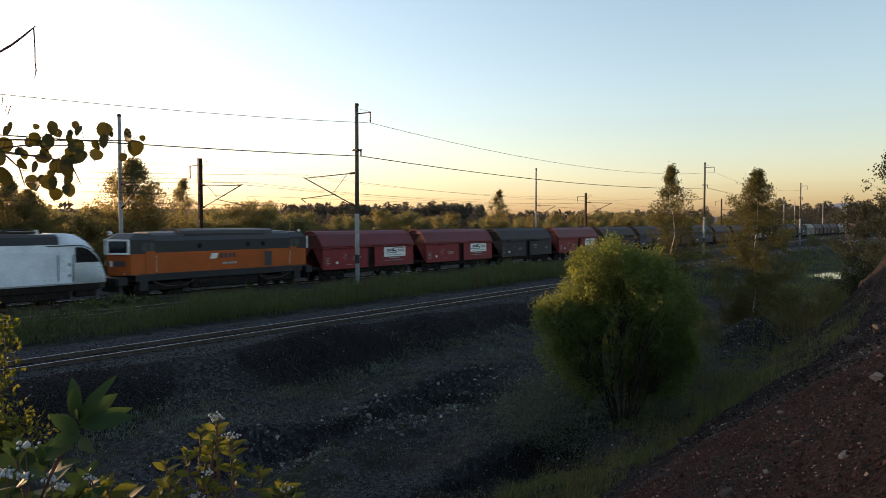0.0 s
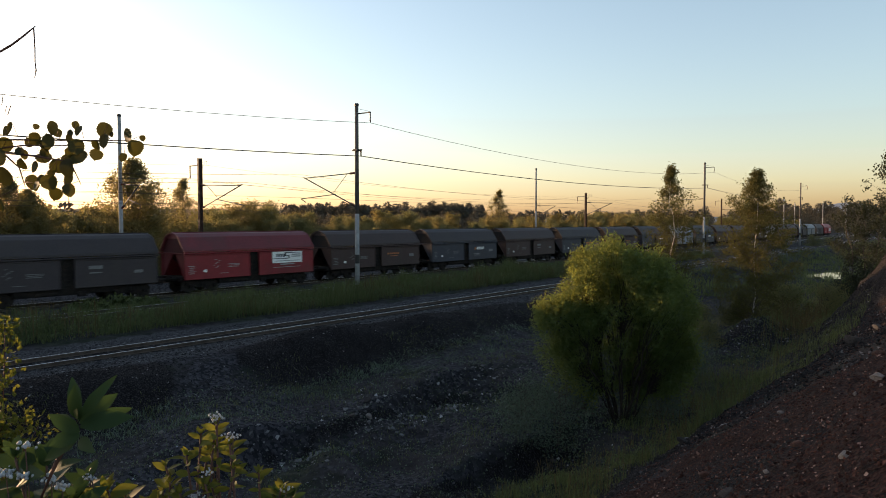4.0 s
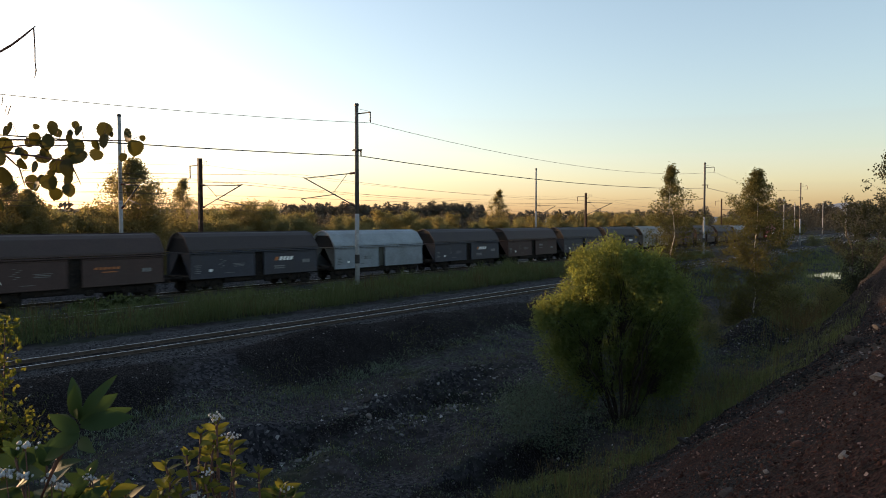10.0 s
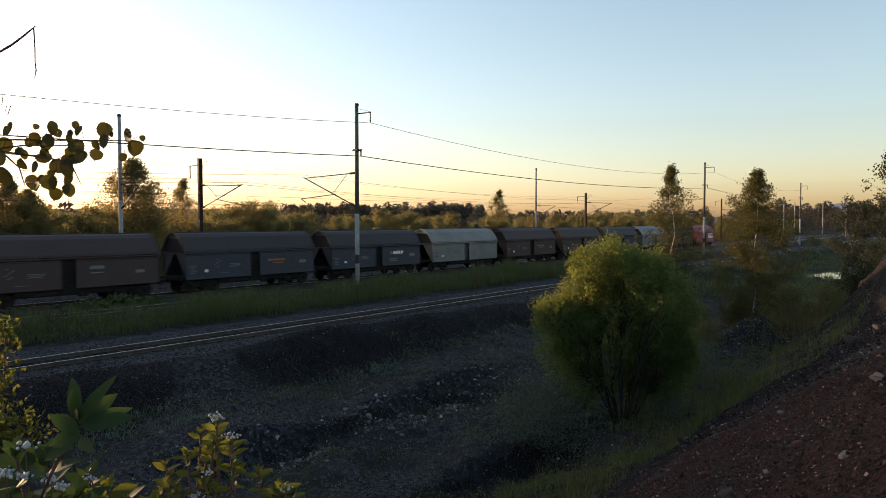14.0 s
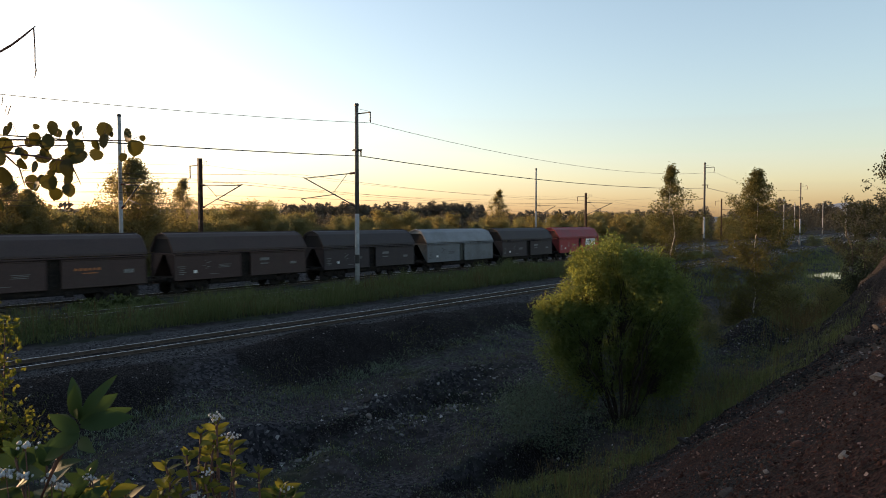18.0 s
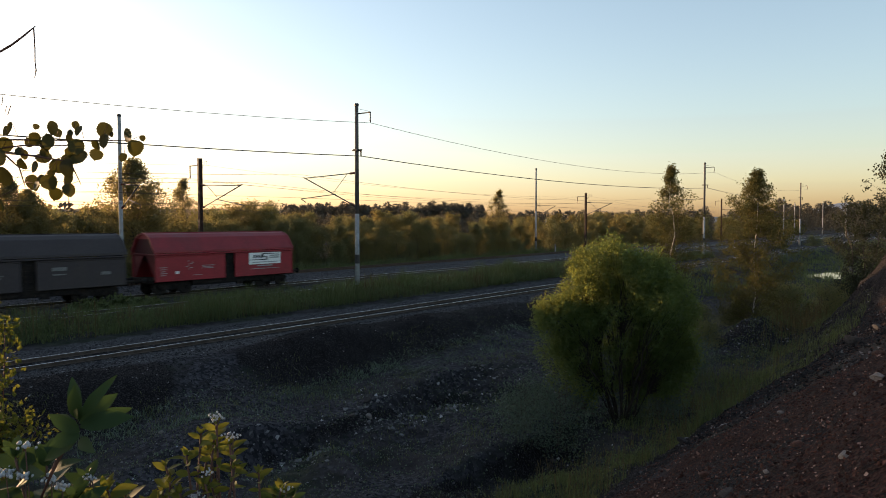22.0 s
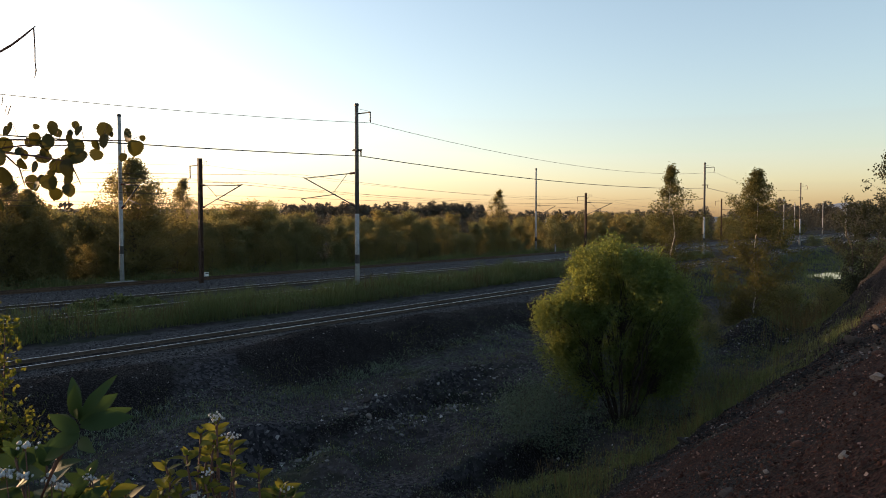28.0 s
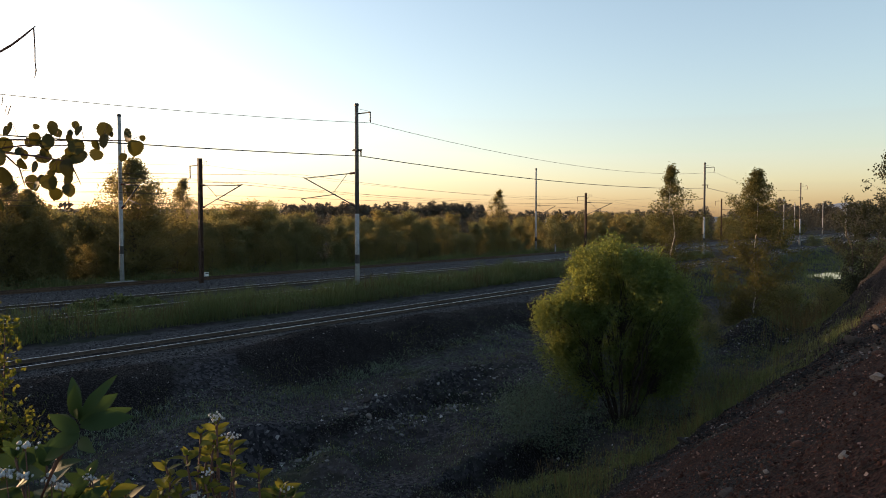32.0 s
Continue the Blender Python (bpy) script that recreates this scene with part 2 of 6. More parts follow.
M_INSUL = mat("insulator_porcelain", (0.06, 0.025, 0.015), (0.10, 0.045, 0.03), 0.2, 0, 8, 0)
M_BOGIE = mat("bogie_grime", (0.009, 0.008, 0.008), (0.026, 0.022, 0.020), 0.85, 0.1, 5, 0.4, 0.4, (0.05, 0.033, 0.024), spec=0.1)
M_WHEEL = mat("wheel_steel", (0.014, 0.012, 0.011), (0.035, 0.029, 0.025), 0.7, 0.2, 6, 0.1)
M_WHITEMARK = mat("white_stencil", (0.62, 0.62, 0.60), (0.80, 0.80, 0.78), 0.6, 0, 12, 0.05, 0.3, (0.3, 0.29, 0.27))
M_FAINT = mat("worn_stencil", (0.10, 0.10, 0.10), (0.20, 0.20, 0.20), 0.7, 0, 12, 0.05, 0.6, (0.05, 0.05, 0.05))
M_GREYMARK = mat("faded_stencil", (0.22, 0.22, 0.22), (0.36, 0.36, 0.35), 0.7, 0, 12, 0.05, 0.5, (0.10, 0.10, 0.10))
M_ORANGEMARK = mat("orange_stencil", (0.30, 0.10, 0.04), (0.42, 0.15, 0.05), 0.7, 0, 12, 0.05, 0.5, (0.10, 0.06, 0.05))
M_DARKMARK = mat("dark_stencil", (0.03, 0.032, 0.036), (0.06, 0.062, 0.066), 0.6, 0, 10, 0.05)
M_GLASS = mat("dark_glass", (0.012, 0.013, 0.014), (0.02, 0.021, 0.022), 0.06, 0, 3, 0, spec=0.5)
# cab panes: a lighter base colour stands in for reflected sky
M_CABGLASS = mat("sky_toned_glass", (0.05, 0.052, 0.05), (0.09, 0.09, 0.085), 0.12, 0, 3, 0, spec=0.5)
M_CHROME = mat("bright_handrail", (0.5, 0.5, 0.5), (0.65, 0.65, 0.65), 0.3, 0.6, 10, 0)


def paint(name, c, dirt=0.45, rough=0.5, dirt_col=(0.05, 0.04, 0.033), spread=0.0):
    lo = tuple(v * 0.82 for v in c)
    hi = tuple(min(1, v * 1.15) for v in c)
    return mat(name, lo, hi, rough, 0, 0.9, 0.08, dirt, dirt_col, spread=spread, rough2=rough + 0.2, fine=9)


M_RED = paint("wagon_red", (0.20, 0.017, 0.021), 0.40, 0.45)
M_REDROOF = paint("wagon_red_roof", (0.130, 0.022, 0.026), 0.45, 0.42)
# end-wall paints, darkened so the ends look shaded even in the sun
M_REDEND = paint("wagon_red_shaded_end", (0.060, 0.010, 0.012), 0.55, 0.7, (0.02, 0.015, 0.013))
M_DARKEND = paint("wagon_grimy_shaded_end", (0.017, 0.014, 0.014), 0.5, 0.8, (0.01, 0.009, 0.008))
M_DUST = paint("wagon_coal_grey", (0.038, 0.030, 0.032), 0.5, 0.6)
M_DUSTROOF = paint("wagon_coal_grey_roof", (0.036, 0.029, 0.030), 0.5, 0.55)
M_BLUEGREY = paint("wagon_blue_grey", (0.035, 0.037, 0.048), 0.5, 0.55)
M_BROWN = paint("wagon_brown", (0.050, 0.029, 0.026), 0.5, 0.6)
M_BROWNROOF = paint("wagon_brown_roof", (0.044, 0.029, 0.027), 0.5, 0.55)
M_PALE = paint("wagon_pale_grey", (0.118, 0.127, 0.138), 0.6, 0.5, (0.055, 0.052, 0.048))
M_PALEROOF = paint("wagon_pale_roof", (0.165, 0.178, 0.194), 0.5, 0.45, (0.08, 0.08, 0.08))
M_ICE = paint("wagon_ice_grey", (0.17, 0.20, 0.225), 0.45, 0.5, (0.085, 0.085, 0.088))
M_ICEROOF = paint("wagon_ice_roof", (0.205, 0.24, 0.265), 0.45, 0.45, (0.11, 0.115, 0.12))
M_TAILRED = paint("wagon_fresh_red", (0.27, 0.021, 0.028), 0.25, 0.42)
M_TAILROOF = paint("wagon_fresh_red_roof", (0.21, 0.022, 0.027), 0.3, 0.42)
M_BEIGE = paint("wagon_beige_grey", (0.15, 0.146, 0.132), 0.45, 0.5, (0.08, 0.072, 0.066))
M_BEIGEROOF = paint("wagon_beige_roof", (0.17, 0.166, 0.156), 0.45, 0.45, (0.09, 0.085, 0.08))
M_PALEBAY = paint("wagon_bay_grimy_shaded", (0.062, 0.064, 0.056), 0.6, 0.7, (0.03, 0.028, 0.025))
M_PALEEND = paint("wagon_pale_end", (0.10, 0.104, 0.10), 0.7, 0.7, (0.035, 0.03, 0.027))
M_REDFRAME = paint("wagon_red_frame", (0.13, 0.016, 0.019), 0.5, 0.6, (0.03, 0.02, 0.017))
M_ORANGE = paint("loco_orange", (0.37, 0.078, 0.011), 0.35, 0.4, (0.10, 0.04, 0.015))
M_LOCOGREY = paint("loco_dark_grey", (0.019, 0.020, 0.024), 0.3, 0.4)
M_LOCOROOF = paint("loco_roof_grey", (0.042, 0.043, 0.048), 0.4, 0.34)
M_LOCOWHITE = paint("loco_white", (0.60, 0.66, 0.72), 0.12, 0.3, (0.4, 0.4, 0.4))
M_BARK = mat("bark_dark", (0.035, 0.028, 0.02), (0.10, 0.08, 0.06), 0.9, 0, 9, 0.6)
M_WILLOWBARK = mat("bark_willow", (0.016, 0.012, 0.009), (0.045, 0.034, 0.024), 0.9, 0, 12, 0.5)
M_BIRCH = mat("bark_birch", (0.28, 0.24, 0.20), (0.62, 0.58, 0.52), 0.8, 0, 7, 0.4, 0.85, (0.05, 0.04, 0.035))
M_TWIG = mat("twig_brown", (0.05, 0.025, 0.018), (0.12, 0.055, 0.04), 0.7, 0, 30, 0.2)
M_WILLOW = leaf_mat("leaves_willow", (0.038, 0.076, 0.030), (0.088, 0.145, 0.052), (0.27, 0.28, 0.055), 0.44)
M_BIRCHLEAF = leaf_mat("leaves_birch", (0.024, 0.034, 0.012), (0.060, 0.070, 0.024), (0.19, 0.155, 0.040), 0.36)
M_WOODLEAF = leaf_mat("leaves_wood", (0.062, 0.067, 0.034), (0.105, 0.110, 0.055), (0.29, 0.26, 0.10), 0.45)
M_WOODLEAF2 = leaf_mat("leaves_wood_yellowing", (0.070, 0.068, 0.032), (0.118, 0.112, 0.052), (0.33, 0.265, 0.09), 0.45)
# far leaves are paler and browner, with distance haze mixed into their colour
M_FARLEAF = leaf_mat("leaves_far_woods_hazed", (0.056, 0.056, 0.046), (0.078, 0.076, 0.060), (0.10, 0.085, 0.060), 0.25)
M_ASPEN = leaf_mat("leaves_aspen", (0.014, 0.017, 0.007), (0.042, 0.042, 0.013), (0.10, 0.085, 0.014), 0.22)
M_DOGWOOD = leaf_mat("leaves_dogwood", (0.012, 0.030, 0.011), (0.032, 0.058, 0.020), (0.045, 0.080, 0.018), 0.26)
M_YELLOWLEAF = leaf_mat("leaves_yellow_shrub", (0.026, 0.042, 0.010), (0.095, 0.105, 0.018), (0.18, 0.18, 0.026), 0.36)
M_SAPLING = leaf_mat("leaves_grey_sapling", (0.050, 0.076, 0.056), (0.13, 0.17, 0.13), (0.13, 0.17, 0.08), 0.28)
M_HERB = leaf_mat("leaves_herb", (0.026, 0.042, 0.021), (0.13, 0.165, 0.072), (0.17, 0.20, 0.06), 0.32)
M_POPLAR = leaf_mat("leaves_poplar", (0.016, 0.022, 0.011), (0.040, 0.046, 0.026), (0.07, 0.07, 0.035), 0.28)
M_GRASS = leaf_mat("grass_blades", (0.022, 0.034, 0.017), (0.120, 0.145, 0.064), (0.18, 0.195, 0.055), 0.32)
M_DRYGRASS = leaf_mat("grass_dry", (0.05, 0.044, 0.02), (0.13, 0.10, 0.045), (0.16, 0.11, 0.04), 0.3)
M_BERRY = mat("white_berry", (0.24, 0.26, 0.285), (0.38, 0.40, 0.41), 0.5, 0, 60, 0.1)
M_STONE = mat("slag_stone", (0.028, 0.025, 0.024), (0.075, 0.065, 0.061), 0.9, 0, 14, 0.5, 0.3, spread=0.4)
M_PALESTONE = mat("pale_stone", (0.095, 0.082, 0.073), (0.18, 0.155, 0.14), 0.9, 0, 12, 0.4, 0.3, (0.12, 0.10, 0.09), spread=0.25)
M_REDSTONE = mat("burnt_slag_stone", (0.045, 0.021, 0.015), (0.095, 0.046, 0.032), 0.9, 0, 12, 0.5, 0.3, spread=0.4)
M_COALSTONE = mat("coal_stone", (0.02, 0.02, 0.021), (0.06, 0.06, 0.062), 0.8, 0, 12, 0.5, spread=0.4)


def ground_mat():
    """Earth, ballast, coal dust and burnt slag, each laid where its mask says."""
    m = bpy.data.materials.new("ground")
    m.use_nodes = True
    n, l = m.node_tree.nodes, m.node_tree.links
    bs = n["Principled BSDF"]
    geo = n.new("ShaderNodeNewGeometry")

    def tex(scale, detail=6, kind="noise"):
        t = n.new("ShaderNodeTexNoise" if kind == "noise" else "ShaderNodeTexVoronoi")
        t.inputs["Scale"].default_value = scale
        if kind == "noise":
            t.inputs["Detail"].default_value = detail
        l.new(geo.outputs["Position"], t.inputs["Vector"])
        return t

    def ramp(src, a, b, c0, c1):
        r = n.new("ShaderNodeValToRGB")
        r.color_ramp.elements[0].position, r.color_ramp.elements[1].position = a, b
        r.color_ramp.elements[0].color, r.color_ramp.elements[1].color = (*c0, 1), (*c1, 1)
        l.new(src, r.inputs[0])
        return r.outputs[0]

    def mix(fac, a, b):
        x = n.new("ShaderNodeMix")
        x.data_type = "RGBA"
        l.new(fac, x.inputs[0])
        l.new(a, x.inputs[6])
        l.new(b, x.inputs[7])
        return x.outputs[2]
    cells, cells2, med, wide, gritn = tex(9, kind="v"), tex(26, kind="v"), tex(2.2), tex(0.35), tex(40, 3)
    # single stones: a random shade for each cell
    sep = n.new("ShaderNodeSeparateColor")
    l.new(cells2.outputs["Color"], sep.inputs[0])
    sep2 = n.new("ShaderNodeSeparateColor")
    l.new(cells.outputs["Color"], sep2.inputs[0])
    earth = ramp(med.outputs["Fac"], 0.35, 0.65, (0.022, 0.0195, 0.0195), (0.054, 0.048, 0.049))
    moss = ramp(med.outputs["Fac"], 0.35, 0.7, (0.018, 0.022, 0.016), (0.040, 0.046, 0.031))
    wmask = ramp(wide.outputs["Fac"], 0.45, 0.62, (0, 0, 0), (1, 1, 1))
    earth = mix(wmask, earth, moss)
    ballast = ramp(sep.outputs[0], 0.1, 0.95, (0.027, 0.026, 0.028), (0.095, 0.092, 0.096))
    coal = ramp(sep.outputs[1], 0.55, 1.0, (0.0105, 0.0085, 0.0085), (0.045, 0.040, 0.041))
    grey = ramp(sep2.outputs[0], 0.3, 1.0, (0.020, 0.019, 0.0215), (0.074, 0.070, 0.079))
    slag = ramp(sep.outputs[2], 0.2, 1.0, (0.016, 0.0092, 0.0080), (0.052, 0.026, 0.0205))
    slag = mix(ramp(wide.outputs["Fac"], 0.5, 0.66, (0, 0, 0), (1, 1, 1)), slag, coal)
    col = earth
    for key, c in (("gravel", grey), ("ballast", ballast), ("coal", coal), ("slag", slag)):
        at = n.new("ShaderNodeAttribute")
        at.attribute_name = key
        ad = n.new("ShaderNodeMath")
        ad.operation = "MULTIPLY_ADD"
        ad.inputs[1].default_value, ad.inputs[2].default_value = 1.0, -0.5
        l.new(med.outputs["Fac"], ad.inputs[0])
        s2 = n.new("ShaderNodeMath")
        s2.operation = "ADD"
        l.new(at.outputs["Fac"], s2.inputs[0])
        l.new(ad.outputs[0], s2.inputs[1])
        mr = n.new("ShaderNodeMapRange")
        mr.inputs["From Min"].default_value, mr.inputs["From Max"].default_value = 0.38, 0.62
        l.new(s2.outputs[0], mr.inputs["Value"])
        col = mix(mr.outputs[0], col, c)
    l.new(col, bs.inputs["Base Color"])
    bs.inputs["Roughness"].default_value = 0.92
    bs.inputs["Specular IOR Level"].default_value = 0.08
    bp = n.new("ShaderNodeBump")
    bp.inputs["Strength"].default_value, bp.inputs["Distance"].default_value = 0.8, 0.05
    hs = n.new("ShaderNodeMath")
    hs.operation = "ADD"
    l.new(cells2.outputs["Distance"], hs.inputs[0])
    l.new(gritn.outputs["Fac"], hs.inputs[1])
    l.new(hs.outputs[0], bp.inputs["Height"])
    l.new(bp.outputs[0], bs.inputs["Normal"])
    return m


M_GROUND = ground_mat()
M_WATER = mat("still_water", (0.03, 0.035, 0.04), (0.05, 0.055, 0.06), 0.03, 0, 2, 0.01, spec=0.6)
# ---- ground: one sheet out to the horizon, fine near the camera ----
def axis(stops):
    """Values along stops of (from, to, stride)."""
    out = []
    for a, b, d in stops:
        out += list(np.arange(a, b, d))
    return np.array(out + [stops[-1][1]])


def build_ground():
    sv = axis([(-900, -200, 70), (-200, -40, 8), (-40, -24, 0.8), (-24, 12, 0.16), (12, 40, 0.35), (40, 110, 1.0), (110, 300, 4), (300, 2300, 80)])
    lv = axis([(-1500, -200, 100), (-200, -40, 10), (-40, -14, 1.3), (-14, 15.5, 0.4), (15.5, 36, 0.2), (36, 45.4, 0.12), (45.4, 60, 1), (60, 1200, 60)])
    s, lat = np.meshgrid(sv, lv, indexing="ij")
    x, y = line(s, lat)
    z = land(s, lat)
    ns, nl = s.shape
    idx = np.arange(ns * nl).reshape(ns, nl)
    f = np.stack([idx[:-1, :-1], idx[1:, :-1], idx[1:, 1:], idx[:-1, 1:]], -1).reshape(-1, 4)[:, ::-1]
    me = sheet("ground", np.stack([x, y, z], -1).reshape(-1, 3), f, M_GROUND)
    e = (fbm(s * 0.5, lat * 0.5, 51) - 0.5) * 1.4
    heaps = sum(np.exp(-((s - a) / (b * 1.15)) ** 4 - ((lat - c) / (d * 1.25)) ** 4) for a, c, b, d, _ in MOUNDS)
    masks = {
        "ballast": np.maximum(step01(-13.2, -12.4, lat) * (1 - step01(2.6, 3.4, lat)), step01(3.9, 4.4, lat) * (1 - step01(7.6, 8.2, lat))) +
                   step01(10.4 + e * .5, 11.4 + e * .5, lat) * (1 - step01(16.2, 17.4, lat)),
        # first term only darkens the strip between the branch rails; then the mounds
        "coal": 1.0 * step01(13.1, 13.4, lat) * (1 - step01(14.9, 15.2, lat)) + heaps
                + 1.7 * fbm(s * 0.4, lat * 0.5, 59) * step01(16.8, 17.4, lat) * (1 - step01(20.4, 21.6, lat)) * (0.15 + 0.85 * (1 - np.exp(-((s + 11.0) / 3.0) ** 2)) * (1 - 0.6 * step01(3, 8, s)))
                # shade on the two worn steps, put in with the coal colour
                + 1.3 * (fbm(s * 0.6, lat * 0.8, 57) - 0.12) * step01(24.4, 25, lat) * (1 - step01(25.6, 26.4, lat)) * step01(-17, -12, s) * (1 - step01(0.5, 4, s))
                + 1.6 * fbm(s * 0.6, lat * 0.8, 58) * step01(30.8, 31.4, lat) * (1 - step01(32.6, 33.8, lat)) * step01(-16, -9, s) * (1 - step01(-3.2, 0, s))
                + step01(-3, 4, s) * step01(36.5, 37.5, lat) * (0.6 + 0.5 * fbm(s * 0.5, lat * 0.5, 63))
                + 0.8 * step01(35.4, 36.2, lat) * (1 - step01(37.4 + e, 38.6 + e, lat)),
        "gravel": step01(16.0, 17, lat + e) * (1 - step01(31, 33, lat + e)) * (0.18 + 0.75 * fbm(s * .3, lat * .4, 61)),
        "slag": (1 - np.clip(heaps * 1.3, 0, 1)) * step01(37.4, 38.8, lat + e) * (0.05 + 0.95 * step01(1, -11, s)),
    }
    for key, v in masks.items():
        at = me.attributes.new(key, "FLOAT", "POINT")
        at.data.foreach_set("value", np.clip(v, 0, 1).ravel())
    tagged(new("ground", me), "dark trackside land of ballast, coal dust and burnt slag", "ground", kind="structure")


build_ground()


# ---- tracks ----
RAIL = ((-0.036, 0), (0.036, 0), (0.036, -0.035), (0.012, -0.05), (0.010, -0.125), (0.07, -0.145), (0.07, -0.16), (-0.07, -0.16), (-0.07, -0.145), (-0.010, -0.125), (-0.012, -0.05), (-0.036, -0.035))


def swept(outline, svals, lat, z):
    n = len(outline)
    s = np.asarray(svals)[:, None]
    a = np.array([o[0] for o in outline])[None]
    b = np.array([o[1] for o in outline])[None]
    x, y = line(np.broadcast_to(s, (len(svals), n)), lat + np.broadcast_to(a, (len(svals), n)))
    v = np.stack([x, y, z + np.broadcast_to(b, x.shape)], -1).reshape(-1, 3)
    m = Mesh()
    f = []
    for i in range(len(svals) - 1):
        for k in range(n):
            f.append((i * n + k, i * n + (k + 1) % n, (i + 1) * n + (k + 1) % n, (i + 1) * n + k))
    return m.add(v, f)


def railway(label, lat, z, foot, s0, s1, run, sleepers, sl_from):
    top = thing("railway_track", label, "railway track", "tracks of the line", kind="")
    sv = axis([(s0, -30, 30), (-30, 250, 2.5), (250, s1, 60)])
    for side in (-1, 1):
        rail = part("rail", swept(RAIL, sv, lat + side * 0.7535, z), foot, top, smooth=False)
        strip = ((-0.036, -0.016), (-0.027, -0.001), (-0.012, 0.004), (0.012, 0.004), (0.027, -0.001), (0.036, -0.016), (0.03, -0.02), (-0.03, -0.02))
        part("running_surface", swept(strip, sv, lat + side * 0.7535, z), run, rail, "worn bright running surface", smooth=True)
    block = Mesh().box((0, 0, 0), (0.26, 2.5, 0.16), 0.03).data("sleeper", M_SLEEPER)
    for k in range(sleepers):
        s = sl_from + k * 0.62
        x, y = line(s, lat)
        part("sleeper", block, None, top, at=Matrix.LocRotScale((x, y, z - 0.25 - 0.02 * ((k * 37) % 5) / 5), Euler((0, 0, float(head(s)))), None))
    return top


railway("main line track with bright worn rails on grey ballast", 0.0, 0.0, M_RAIL, -560, 520, M_RAILTOP, 110, -22)
railway("rusty far track beside the woods", -10.2, 0.0, M_RUSTRAIL, -560, 520, M_RUSTRAIL, 60, -22)
railway("side track partly hidden by tall grass", 6.1, 0.0, M_RAIL, -560, 520, M_RAILTOP, 70, -22)
railway("branch track with narrow bright rails above a coal bank", 14.1, -0.66, M_BRANCHRAIL, -560, 520, M_RAILTOP, 140, -24)


# ---- masts ----
def wire(name, pts, r, label, sag=0.0, steps=16, material=None):
    """A line hung through points, with sag between them."""
    path = []
    for a, b in zip(pts[:-1], pts[1:]):
        a, b = Vector(a), Vector(b)
        for k in range(steps):
            u = k / steps
            p = a.lerp(b, u)
            p.z -= sag * 4 * u * (1 - u) * ((b - a).length / 65) ** 2
            path.append(p)
    path.append(Vector(pts[-1]))
    return tagged(part(name, Mesh().tube(path, r, 5), material or M_WIRE, smooth=True), label, "overhead wire", "overhead wires")


def at_line(s, lat, z):
    x, y = line(s, lat)
    return Vector((float(x), float(y), z))


def insulator(a, b, r, parent):
    a, b = Vector(a), Vector(b)
    m = Mesh()
    path, rs = [], []
    n = 7
    for k in range(n * 2 + 1):
        path.append(a.lerp(b, k / (n * 2)))
        rs.append(r if k % 2 else r * 0.45)
    return part("insulator", m.tube(path, rs, 8), M_INSUL, parent, "brown ribbed insulator", smooth=True)


